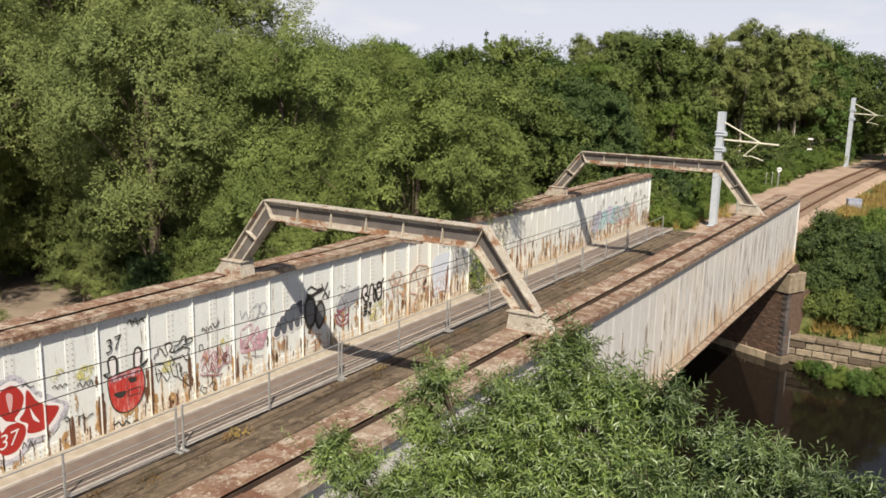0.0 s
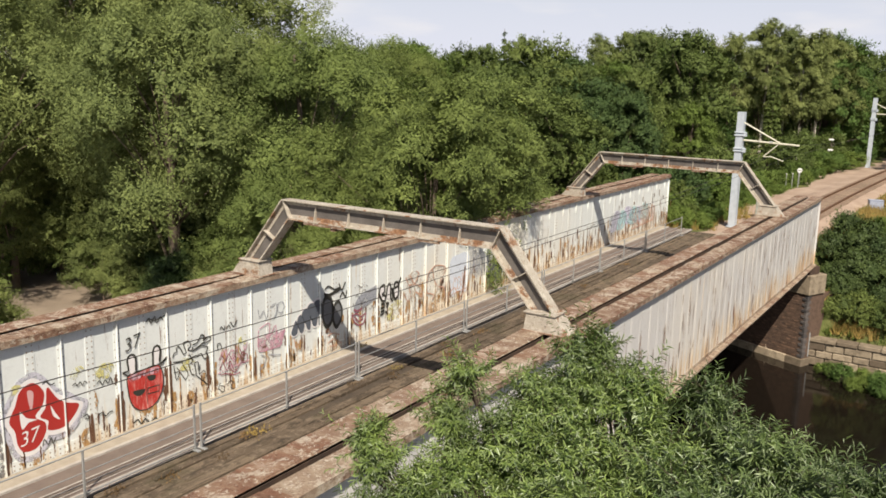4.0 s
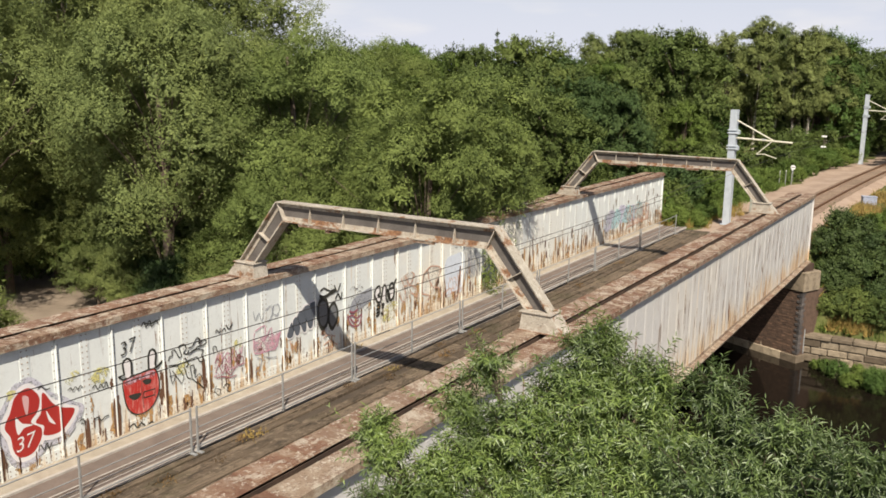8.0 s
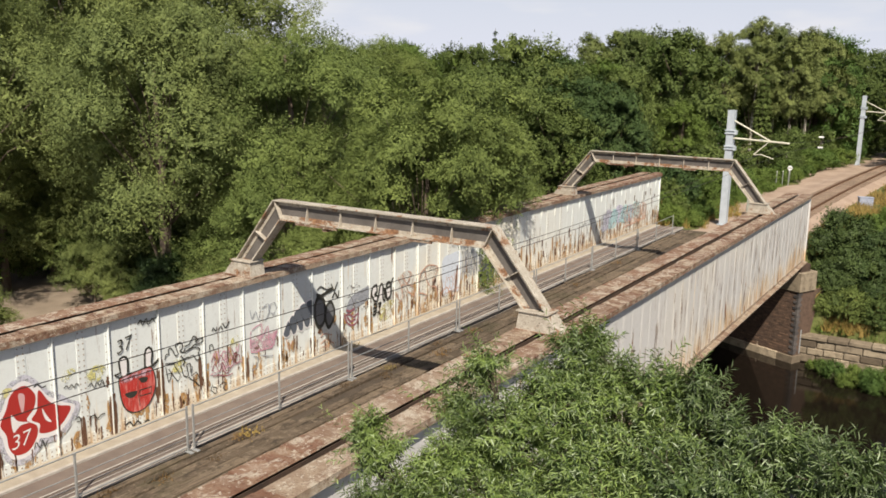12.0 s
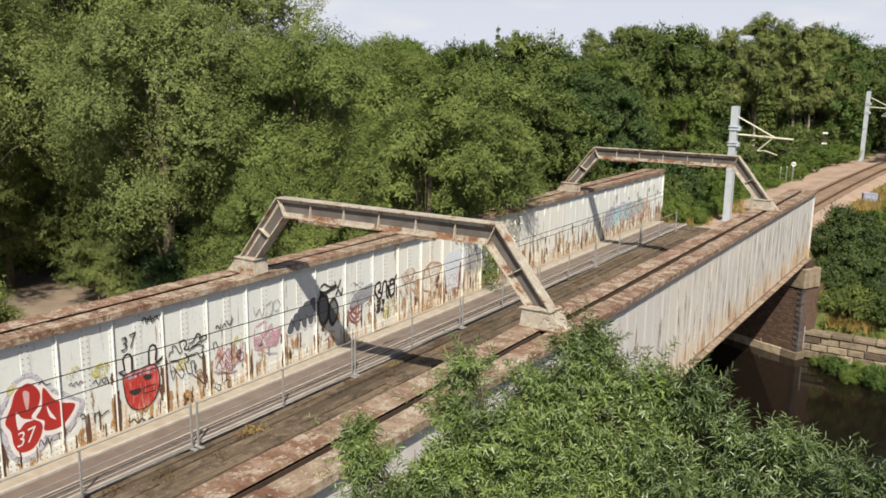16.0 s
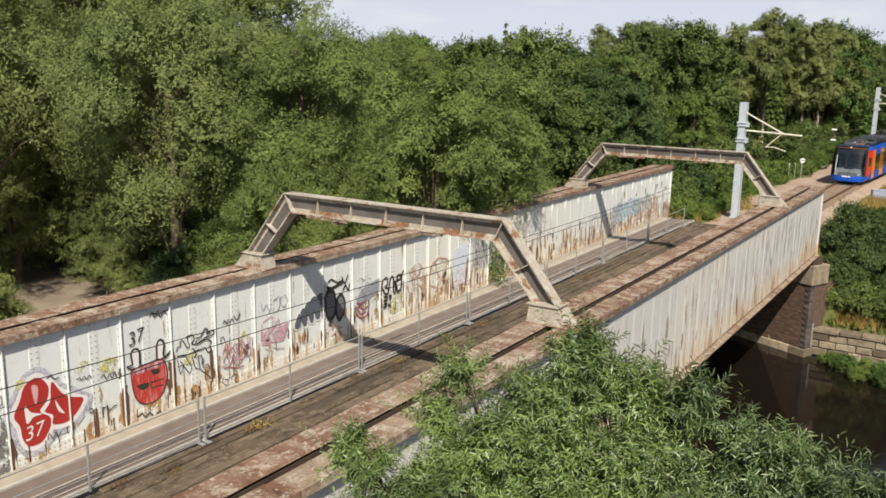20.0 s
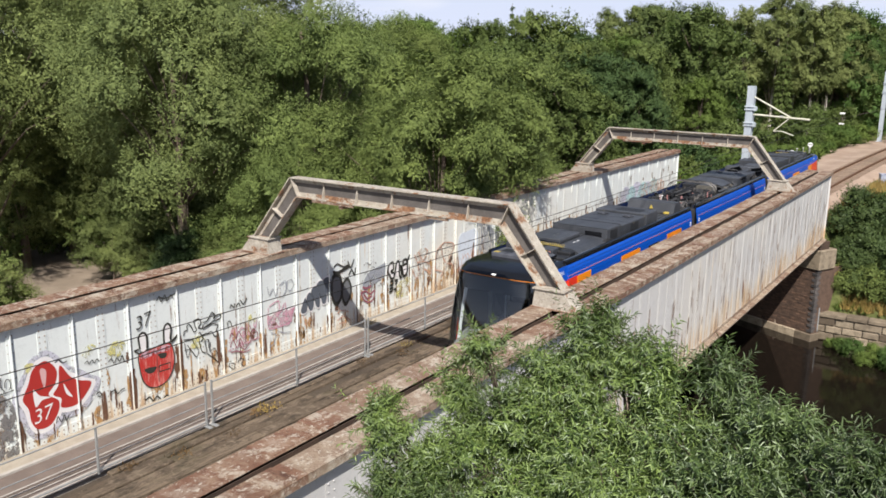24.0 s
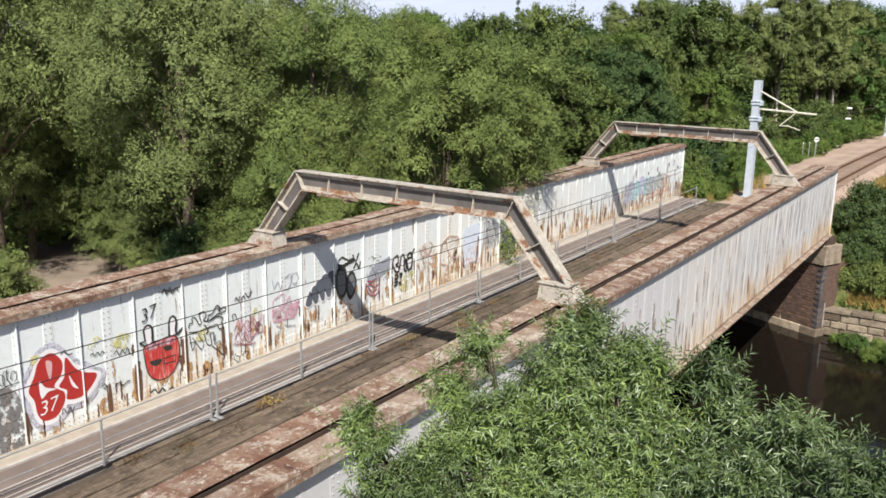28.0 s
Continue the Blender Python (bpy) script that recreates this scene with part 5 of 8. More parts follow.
def lettering(words, y, z, height, material, label, lean=0.0):
    cu = bpy.data.curves.new("lettering", "FONT")
    cu.body, cu.size, cu.shear, cu.extrude, cu.offset = words, height * 1.4, 0.25, 0.001, -0.003
    tmp = new("lettering", cu)
    me = bpy.data.meshes.new_from_object(tmp)
    bpy.data.objects.remove(tmp)
    me.materials.append(material)
    ob = new("lettering", me)
    ob.parent = wall_thing
    ob.matrix_basis = Matrix.Translation((WALL + 0.0345, y, z)) @ Matrix(((0, 0, 1, 0), (1, 0, 0, 0), (0, 1, 0, 0), (0, 0, 0, 1))) @ pose(0, 0, 0, 0, 0, lean)
    ob["label"] = label
    return ob


left_lobe = [(10.04, 1.94), (10.27, 1.67), (10.22, 1.37), (10.04, 1.16), (10.26, 0.95), (10.24, 0.70), (10.03, 0.45), (9.74, 0.45), (9.60, 0.66), (9.56, 0.97), (9.45, 1.23), (9.60, 1.53), (9.74, 1.84)]
right_lobe = [(10.36, 1.74), (10.58, 1.42), (10.81, 1.25), (11.10, 1.12), (10.92, 0.85), (10.66, 0.70), (10.32, 0.76), (10.33, 0.97), (10.15, 1.12), (10.29, 1.31)]
for lobe in (left_lobe, right_lobe):
    patch(lobe, S_MIST, "thin lilac overspray", 0.0262 if lobe is left_lobe else 0.0259, grow=0.24)
patch(left_lobe, S_WHITE, "white outline", 0.0265, grow=0.105)
patch(right_lobe, S_WHITE, "white outline", 0.0270, grow=0.11)
patch(left_lobe, S_RED, "glossy dark red painted blob", 0.0295)
patch(right_lobe, S_RED, "glossy dark red painted blob", 0.0300)
patch([(9.89, 1.78), (9.93, 1.40), (9.98, 1.38), (10.03, 1.72)], spray("pale_pink_spray", (0.66, 0.40, 0.40), 0.2), "pale highlight", 0.0315)
patch([(9.70, 1.38), (9.84, 1.20), (10.08, 1.09), (9.88, 1.08), (9.72, 0.98)], S_WHITE, "white highlight", 0.0315)
patch([(10.41, 1.30), (10.50, 1.12), (10.61, 0.92), (10.46, 1.04)], S_WHITE, "white highlight", 0.0315)
lettering("37", 9.63, 0.58, 0.33, S_WHITE, "white sprayed number", 6)
lettering("37", 12.36, 2.0, 0.34, S_BLACK, "black sprayed number", 10)
face = [(12.46, 1.40), (12.9, 1.42), (13.33, 1.42), (13.45, 1.06), (13.38, 0.72), (13.15, 0.46), (12.80, 0.43), (12.54, 0.64), (12.44, 1.05)]
patch(face, S_BLACK, "black outline", 0.0265, grow=0.034)
patch(face, S_FACE, "scarlet painted cup shape with streaks", 0.0295)
patch([(12.50, 1.38), (12.9, 1.40), (13.30, 1.40), (13.32, 1.26), (12.9, 1.27), (12.52, 1.24)], S_PINK, "washed-out pink band", 0.0315)
patch([(12.56, 0.97), (12.90, 0.94), (12.83, 0.82), (12.66, 0.83)], S_BLACK, "black eye mark", 0.0320)
patch([(12.98, 1.24), (13.22, 1.21), (13.20, 1.10), (13.05, 1.11)], S_BLACK, "black eye mark", 0.0320)
for a in ([(12.50, 1.46), (12.47, 1.79), (12.55, 1.89), (12.64, 1.79), (12.65, 1.48)], [(13.20, 1.50), (13.20, 1.82), (13.30, 1.91), (13.39, 1.78), (13.37, 1.50)]):
    patch(a, S_WHITE, "cream horn shape", 0.0277)
horns = bmesh.new()
stroke(horns, [(12.29, 1.51), (12.46, 1.53), (12.43, 1.79), (12.47, 1.88), (12.55, 1.91), (12.63, 1.88), (12.68, 1.79), (12.67, 1.48)], 0.058, 0.0325)
stroke(horns, [(13.58, 1.54), (13.40, 1.44), (13.37, 1.56), (13.41, 1.78), (13.38, 1.90), (13.31, 1.95), (13.23, 1.92), (13.18, 1.82), (13.17, 1.48)], 0.058, 0.0325)
stroke(horns, [(12.29, 1.51), (12.45, 1.40), (12.9, 1.44), (13.36, 1.45), (13.60, 1.58)], 0.03, 0.0327)
stroke(horns, [(12.98, 0.93), (13.33, 0.92), (13.32, 0.76), (12.98, 0.78), (12.98, 0.93)], 0.0325, 0.0329)
stroke(horns, [(12.95, 1.30), (12.93, 0.9), (12.97, 0.52)], 0.015, 0.0331)
part("graffiti_outline", horns, S_BLACK, wall_thing, "black sprayed outline of horns")
FEATHERS = [
    [(18.22, 1.32), (18.11, 1.08), (18.21, 0.96), (18.37, 0.99), (18.42, 1.15), (18.34, 1.46)],
    [(18.38, 1.48), (18.44, 1.14), (18.53, 0.97), (18.66, 1.0), (18.71, 1.25), (18.55, 1.58)],
    [(18.57, 1.61), (18.73, 1.25), (18.83, 1.02), (18.97, 1.01), (18.98, 1.37), (18.81, 1.73)],
    [(18.82, 1.76), (18.98, 1.37), (19.09, 1.07), (19.26, 1.06), (19.31, 1.41), (19.11, 1.84)],
    [(19.13, 1.85), (19.31, 1.41), (19.35, 1.04), (19.48, 1.07), (19.49, 1.82)],
]
for a in FEATHERS:
    c = sum((Vector(q) for q in a), Vector((0, 0))) / len(a)
    patch(a, S_WHITE, "thin white edge", 0.0270, grow=0.02)
    patch([tuple(c + (Vector(q) - c) * 0.92) for q in a], S_SILVER, "slate blue feather shape", 0.0290)
LOOPS = [
    [(19.7, 1.89), (19.54, 1.69), (19.55, 1.17), (19.72, 0.89), (19.95, 1.02), (20.0, 1.37), (19.95, 1.75)],
    [(20.24, 1.63), (20.07, 1.48), (20.03, 1.06), (20.18, 0.78), (20.39, 0.97), (20.46, 1.27), (20.35, 1.57)],
    [(19.62, 2.02), (19.86, 1.96), (20.30, 2.06), (20.36, 1.96), (19.90, 1.86), (19.64, 1.90)],
]
for a in LOOPS[:2]:
    patch(a, S_BLACK, "black rounded shape", 0.0287, grow=0.045)
    c = sum((Vector(q) for q in a), Vector((0, 0))) / len(a)
    patch([tuple(c + (Vector(q) - c) * 0.80) for q in a], S_STEEL, "grey filling", 0.0309)
patch(LOOPS[2], S_BLACK, "black crown shape", 0.0288)
patch([(16.78, 1.31), (17.35, 1.30), (17.88, 1.27), (17.7, 0.76), (17.2, 0.84), (16.78, 0.88)], S_PINK, "faded pink field", 0.0277, False)
patch([(8.0, 0.05), (8.7, 0.02), (9.25, 0.05), (9.28, 0.9), (9.15, 1.35), (8.8, 1.5), (8.2, 1.3), (7.9, 0.8)], S_SOOT, "sooty grey patch", 0.0270)
for a in ([(11.56, 1.56), (11.85, 1.50), (12.08, 1.70), (11.95, 1.88), (11.62, 1.86)], [(9.46, 1.84), (9.62, 1.78), (9.78, 1.94), (9.6, 2.0)], [(10.92, 1.78), (11.15, 1.72), (11.3, 1.95), (11.05, 2.0)], [(14.0, 1.1), (14.3, 1.0), (14.5, 1.3), (14.1, 1.4)], [(16.0, 1.2), (16.3, 1.25), (16.32, 1.5), (16.05, 1.45)]):
    patch(a, S_YELLOW, "faded yellow smudge", 0.0273)
for a in ([(43.6, 0.8), (44.6, 0.7), (45.0, 1.4), (44.2, 1.7)], [(45.2, 0.9), (46.6, 0.8), (46.9, 1.5), (45.8, 1.7)], [(47.0, 0.9), (48.2, 0.9), (48.3, 1.6), (47.4, 1.7)]):
    patch(a, S_TEAL, "faded turquoise field", 0.0273)
    patch([(y - 0.9, z + 0.15 * math.sin(y)) for y, z in a], S_LILAC, "faded lilac field", 0.0269)
WILD = [
    [(13.78, 1.5), (13.82, 1.61), (13.91, 1.61), (13.9, 1.73), (13.98, 1.75), (14.05, 1.65), (14.12, 1.51), (14.21, 1.53), (14.16, 1.67), (14.12, 1.81)],
    [(14.12, 1.81), (14.26, 1.82), (14.33, 1.79), (14.36, 1.67), (14.27, 1.59), (14.39, 1.53), (14.43, 1.63)],
    [(14.43, 1.68), (14.56, 1.69), (14.62, 1.75), (14.73, 1.88), (14.82, 1.81), (14.78, 1.71), (14.91, 1.76), (14.98, 1.77), (15.07, 1.69), (14.9, 1.63), (14.75, 1.64), (14.65, 1.59), (14.55, 1.57), (14.42, 1.5)],
    [(14.49, 1.53), (14.71, 1.58), (14.93, 1.49), (14.86, 1.36), (14.95, 1.2), (14.79, 1.22), (14.7, 1.37), (14.54, 1.34)],
    [(13.78, 1.38), (14.11, 1.33), (14.35, 1.34), (14.54, 1.37)],
    [(14.3, 1.46), (14.41, 1.27), (14.33, 1.19)],
]
WILD_LOW = [
    [(13.8, 1.29), (13.87, 0.87), (13.97, 1.07), (13.79, 1.1)],
    [(13.89, 1.22), (14.05, 0.97), (14.17, 0.81), (14.24, 0.97), (14.1, 1.21), (14.05, 1.35)],
    [(14.28, 1.21), (14.36, 0.9), (14.51, 0.86), (14.47, 1.16), (14.59, 1.17), (14.58, 0.94)],
    [(14.65, 1.08), (14.61, 0.83), (14.77, 0.89), (14.86, 0.7), (14.72, 0.67), (14.88, 0.46), (14.51, 0.83)],
]
BUBBLE = [
    [(22.57, 1.15), (22.41, 1.42), (22.47, 1.63), (22.68, 1.69), (22.71, 1.45), (22.57, 1.38), (22.75, 1.28), (22.73, 1.12), (22.57, 1.15)],
    [(22.79, 1.21), (22.86, 1.55), (22.95, 1.67), (23.05, 1.58), (23.06, 1.15), (23.19, 1.02)],
    [(23.19, 1.12), (23.14, 1.5), (23.25, 1.24), (23.3, 1.06), (23.5, 1.16), (23.52, 1.46), (23.44, 1.64), (23.29, 1.63), (23.27, 1.47), (23.49, 1.49)],
    [(23.52, 1.46), (23.55, 1.65), (23.66, 1.76)],
    [(22.52, 1.03), (22.68, 1.03), (22.68, 0.9), (22.5, 0.91)],
    [(22.79, 1.01), (22.93, 1.01), (22.84, 0.86)],
    [(22.5, 0.77), (22.68, 0.8), (22.62, 0.68), (22.47, 0.68)],
    [(22.75, 0.75), (22.86, 0.66)],
]
ARROW = [
    [(23.83, 1.15), (24.07, 0.83), (24.24, 0.97), (24.12, 1.4), (23.94, 1.71)],
    [(24.17, 1.77), (24.47, 1.4), (24.76, 1.69), (24.58, 1.83)],
    [(24.12, 1.4), (24.77, 1.27), (25.01, 0.8), (24.53, 1.11)],
    [(25.26, 0.89), (25.31, 1.52), (25.61, 1.74), (25.86, 1.81), (26.38, 1.71), (26.51, 1.51), (26.01, 0.99)],
    [(25.61, 1.74), (25.75, 1.29), (26.01, 0.99), (26.4, 0.88), (26.54, 0.48), (26.41, 0.44)],
    [(25.26, 0.89), (25.76, 0.72), (25.64, 0.56)],
    [(26.61, 0.1), (26.8, 0.57), (27.2, 0.71), (27.34, 0.46)],
    [(27.49, 0.21), (27.9, 0.5), (27.94, 1.32)],
]
SKETCH = [
    [(21.0, 1.15), (21.06, 1.48), (21.25, 1.63), (21.45, 1.3), (21.59, 1.04)],
    [(21.69, 1.09), (21.79, 1.15), (21.9, 1.0), (22.0, 1.11), (22.1, 0.98), (22.23, 1.09)],
    [(21.11, 1.88), (21.25, 1.96), (21.45, 1.84), (21.6, 1.92), (21.8, 1.8)],
    [(21.4, 1.69), (21.6, 1.75), (21.85, 1.6), (22.16, 1.66)],
]
BOWL = [
    [(20.95, 1.03), (21.1, 0.74), (21.34, 0.59), (21.59, 0.63), (21.69, 0.93), (21.44, 0.85), (21.2, 1.01), (21.0, 0.99)],
    [(21.1, 0.93), (21.29, 0.73), (21.54, 0.77)],
    [(21.05, 1.17), (21.25, 1.09), (21.49, 1.13)],
]
PINKTAG = [
    [(15.3, 1.02), (15.4, 1.13), (15.53, 0.96), (15.64, 1.12), (15.77, 0.92), (15.91, 1.02)],
    [(15.32, 0.75), (15.43, 0.94), (15.58, 0.65), (15.7, 0.89), (15.82, 0.61)],
    [(15.34, 0.59), (15.55, 0.58), (15.82, 0.47), (16.06, 0.48)],
    [(16.06, 1.19), (16.12, 1.04), (16.33, 0.93), (16.32, 0.74), (16.14, 0.72)],
    [(15.69, 0.7), (15.86, 0.54), (16.15, 0.81)],
]
CURLS = [
    [(15.33, 0.37), (15.26, 0.24), (15.42, 0.08), (15.46, 0.23), (15.33, 0.3)],
    [(15.57, 0.25), (15.67, 0.33), (15.81, 0.26), (15.7, 0.15), (15.87, -0.01)],
    [(15.28, 1.29), (15.26, 1.48), (15.36, 1.48), (15.41, 1.31)],
]
PINKBOX = [
    [(16.83, 1.54), (17.21, 1.62), (17.23, 1.22), (17.47, 1.5), (17.53, 0.97), (17.85, 1.29), (17.77, 1.14), (17.64, 0.86), (16.8, 0.88), (16.79, 1.5)],
]
GREYTAG = [
    [(16.78, 2.13), (16.84, 1.87), (17.0, 2.03), (17.1, 1.78), (17.2, 2.03)],
    [(17.25, 2.05), (17.49, 2.16), (17.52, 1.88), (17.36, 1.69)],
    [(17.57, 2.12), (17.76, 2.13), (17.84, 1.95), (17.71, 1.81), (17.56, 1.9), (17.57, 2.12)],
    [(16.87, 0.75), (17.06, 0.64), (16.97, 0.39), (16.78, 0.33)],
    [(17.67, 0.56), (17.44, 0.6), (17.14, 0.71)],
]
TOPTAG = [
    [(19.63, 2.12), (19.81, 2.2), (20.08, 2.05), (20.35, 2.06)],
    [(20.31, 2.19), (20.45, 1.95), (20.62, 2.19)],
    [(20.35, 1.72), (20.49, 1.88), (20.63, 1.67), (20.69, 1.9)],
]
ORANGE = [
    [(19.74, 0.58), (19.96, 0.65), (20.33, 0.52)],
    [(19.78, 0.36), (20.05, 0.44), (20.42, 0.22)],
    [(19.86, 0.24), (20.23, 0.2)],
    [(18.24, 0.9), (18.32, 0.59), (18.49, 0.78)],
]
SMALL = [
    [(10.96, 1.6), (11.04, 1.64), (11.08, 1.56), (11.16, 1.63), (11.22, 1.54), (11.28, 1.62), (11.34, 1.55)],
    [(11.58, 1.45), (11.66, 1.52), (11.73, 1.38), (11.81, 1.5), (11.88, 1.38), (11.96, 1.51), (12.0, 1.34)],
    [(11.57, 0.69), (11.68, 0.72), (11.77, 0.61), (11.88, 0.67), (11.97, 0.67)],
    [(10.16, 0.43), (10.21, 0.58), (10.29, 0.42), (10.37, 0.57), (10.41, 0.4), (10.48, 0.53)],
    [(10.25, 1.84), (10.34, 1.88), (10.43, 1.78), (10.54, 1.79)],
    [(11.19, 0.78), (11.29, 0.81), (11.33, 0.7), (11.23, 0.71)],
]
NEON = [
    [(15.37, 1.85), (15.41, 1.94), (15.51, 1.82), (15.54, 1.94)],
    [(15.59, 1.82), (15.68, 1.92), (15.74, 1.81)],
    [(15.75, 1.99), (15.85, 1.84), (15.99, 1.99)],
    [(13.02, 2.6), (13.11, 2.7), (13.16, 2.54), (13.28, 2.7), (13.33, 2.52), (13.45, 2.66), (13.53, 2.55)],
    [(13.09, 2.68), (13.3, 2.6), (13.59, 2.66)],
    [(12.53, 0.17), (12.65, 0.22), (12.75, 0.08), (12.87, 0.17), (13.0, 0.03), (13.17, 0.09), (13.28, -0.02)],
]


def drawn(lines, w, material, label, proud=0.0300):
    """A tag drawn in a few strokes, smoothed a little between their corners."""
    bm = bmesh.new()
    for k, line in enumerate(lines):
        p, pts = [Vector(q) for q in line], []
        for i in range(len(p) - 1):
            a, b, c, d = p[max(0, i - 1)], p[i], p[i + 1], p[min(len(p) - 1, i + 2)]
            for j in range(4):
                t = j / 4
                soft = 0.5 * ((2 * b) + (c - a) * t + (2 * a - 5 * b + 4 * c - d) * t * t + (3 * b - a - 3 * c + d) * t ** 3)
                pts.append(b.lerp(c, t).lerp(soft, 0.7))
        stroke(bm, pts + [p[-1]], w * (0.9 + 0.1 * (k % 3)), proud + 0.0003 * k)
    return part("graffiti_tag", bm, material, wall_thing, label)


drawn(WILD, 0.034, S_BLACK, "black outlined tag of angular letters")
drawn(WILD_LOW, 0.025, S_BLACK, "lower row of thin angular letters")
for l in (BUBBLE[0], BUBBLE[1], BUBBLE[2][:7]):
    patch(l, S_WHITE, "white filling", 0.0275, False)
drawn(BUBBLE, 0.084, S_BLACK, "thick black bubble letters")
for a in ([(23.85, 1.15), (24.2, 0.9), (24.8, 1.1), (25.0, 1.5), (24.5, 1.85), (24.0, 1.7)], [(25.3, 0.85), (25.9, 0.75), (26.45, 1.2), (26.5, 1.6), (25.9, 1.85), (25.4, 1.55)]):
    patch(a, S_PEACH, "washed-out peach field", 0.0273)
drawn(ARROW, 0.050, S_SALMON, "faded orange tag with looping outlines")
patch([(26.83, 1.77), (27.5, 1.98), (28.18, 1.90), (28.2, 1.0), (28.03, 0.42), (27.4, 0.55), (26.99, 0.45)], S_SKY, "pale blue painted-over field", 0.0271)
patch([(21.05, 1.15), (21.3, 1.55), (21.9, 1.70), (22.35, 1.72), (22.25, 1.3), (21.8, 1.2), (21.4, 1.05)], S_FAINT, "faded grey filling", 0.0272)
patch([(22.9, 0.35), (23.5, 0.4), (23.75, 0.85), (23.4, 1.0), (22.95, 0.8)], S_YELLOW, "faded yellow smudge", 0.0272)
drawn([[(29.55, 1.45), (29.45, 1.1), (29.7, 0.75), (29.95, 0.9), (29.9, 1.2), (30.1, 1.25), (30.3, 0.76), (30.5, 0.9)], [(29.6, 0.7), (30.2, 0.55), (30.6, 0.75)]], 0.07, S_BLACK, "bold black curled tag")
patch([(27.88, 1.40), (27.97, 1.38), (27.93, 0.9), (27.85, 0.5), (27.74, 0.12), (27.66, 0.14), (27.76, 0.6)], RUN_DARK, "dark rust bursting through the paint", 0.0283)
drawn([[(a + 0.05, b - 0.03) for a, b in l] for l in ARROW[:6]], 0.034, S_SOOT, "thin grey shadow line of the tag", 0.0290)
drawn(SKETCH, 0.036, S_SOOT, "faded grey sketch lines")
drawn(BOWL, 0.066, S_WINE, "wine-red bowl shape in bold lines")
drawn(PINKTAG, 0.030, S_WINE, "tangled wine-red tag")
drawn(CURLS, 0.024, S_BLACK, "thin black curls")
drawn(PINKBOX, 0.034, S_ROSE, "pink zigzag letters")
drawn(GREYTAG, 0.034, S_FAINT, "faded grey tag")
drawn(TOPTAG, 0.050, S_BLACK, "small black tag under the flange")
drawn(ORANGE, 0.040, S_SALMON, "faded orange strokes")
drawn(SMALL, 0.027, S_BLACK, "small black scribbled tags")
drawn(NEON, 0.033, S_BLACK, "small black scribbled tags")
TAGS = (
    (28.3, 0.9, 29.7, 1.9, 22, S_FAINT, 0.05, 0.7), (29.7, 0.35, 30.9, 1.3, 16, S_SILVER, 0.06, 0.6), (27.0, 0.5, 28.0, 1.2, 5, S_SALMON, 0.03, 0.6),
    (8.85, 1.50, 9.2, 1.85, 4, S_BLACK, 0.02, 0.2), (40.0, 1.2, 41.2, 1.5, 5, S_SOOT, 0.05, 0.6), (42.6, 0.6, 44.2, 1.7, 9, S_FAINT, 0.06, 0.5),
    (46.0, 0.5, 49.5, 1.6, 14, S_SALMON, 0.07, 0.8), (45.5, 0.6, 49.0, 1.7, 8, S_SOOT, 0.05, 0.8), (15.30, 0.70, 16.35, 1.25, 8, S_PINK, 0.05, 0.7),
)
for i, (y0, z0, y1, z1, n, m, w, sp) in enumerate(TAGS):
    scrawl(y0, z0, y1, z1, n, 100 + i, m, "sprayed tag of tangled strokes", w, sp)
streaks = bmesh.new()
rnd = random.Random(9)
for k in range(26):
    y = 12.52 + 0.034 * k
    z = rnd.uniform(0.75, 1.3)
    stroke(streaks, [(y, z), (y + rnd.uniform(-0.01, 0.01), z - rnd.uniform(0.1, 0.4))], rnd.uniform(0.006, 0.014), 0.0312 + 0.00002 * k)
part("graffiti_tag", streaks, spray("streaked_pink", (0.62, 0.25, 0.22), 0.5), wall_thing, "thin pale streaks down the red paint")
for a in ([(13.56, 1.22), (13.66, 1.28), (13.73, 1.05), (13.71, 0.55), (13.64, 0.30), (13.60, 0.6), (13.53, 0.8)], [(12.10, 0.75), (12.17, 1.05), (12.22, 0.8), (12.30, 0.5), (12.26, 0.02), (12.14, 0.03)],
          [(14.86, 1.15), (14.93, 1.3), (14.98, 0.9), (14.94, 0.35), (14.88, 0.5)], [(11.38, 0.7), (11.44, 0.72), (11.46, 0.1), (11.38, 0.06)], [(16.6, 0.7), (16.66, 0.74), (16.7, 0.3), (16.62, 0.2)]):
    patch(a, RUN_DARK, "dark rust bursting through the paint", 0.0281)


# ---- the tram ----
T_BLUE, T_RED, T_ORANGE = gloss("tram_blue", (0.001, 0.078, 0.47), 0.36, 0.0, 0.04), gloss("tram_red", (0.72, 0.045, 0.02)), gloss("tram_orange", (0.85, 0.27, 0.015))
T_BLACK, T_ROOF = gloss("tram_black", (0.008, 0.0085, 0.010), 0.07, 0.0, 0.0), two_tone("roof_grey", (0.061, 0.065, 0.074), (0.037, 0.040, 0.046), 1.6, 0.46, 0.15, 30, obj=True)
T_DARK = two_tone("roof_black", (0.024, 0.025, 0.028), (0.012, 0.0125, 0.014), 2.0, 0.55, 0.2, 30, obj=True)
T_GLASS = gloss("tram_glass", (0.020, 0.024, 0.028), 0.04, 0.6, 0.0)
glowing = Nodes("lit_lens")
glowing.done((0.9, 0.9, 0.85), 0.2)
glowing.bsdf.inputs["Emission Color"].default_value, glowing.bsdf.inputs["Emission Strength"].default_value = (1.0, 0.95, 0.85, 1), 1.6
T_GLOW = glowing.mat
T_PINK, T_BEIGE = gloss("pink_lens", (0.40, 0.20, 0.19), 0.4), two_tone("beige_panel", (0.13, 0.122, 0.105), (0.08, 0.075, 0.066), 3, 0.7, 0.2, 30, obj=True)
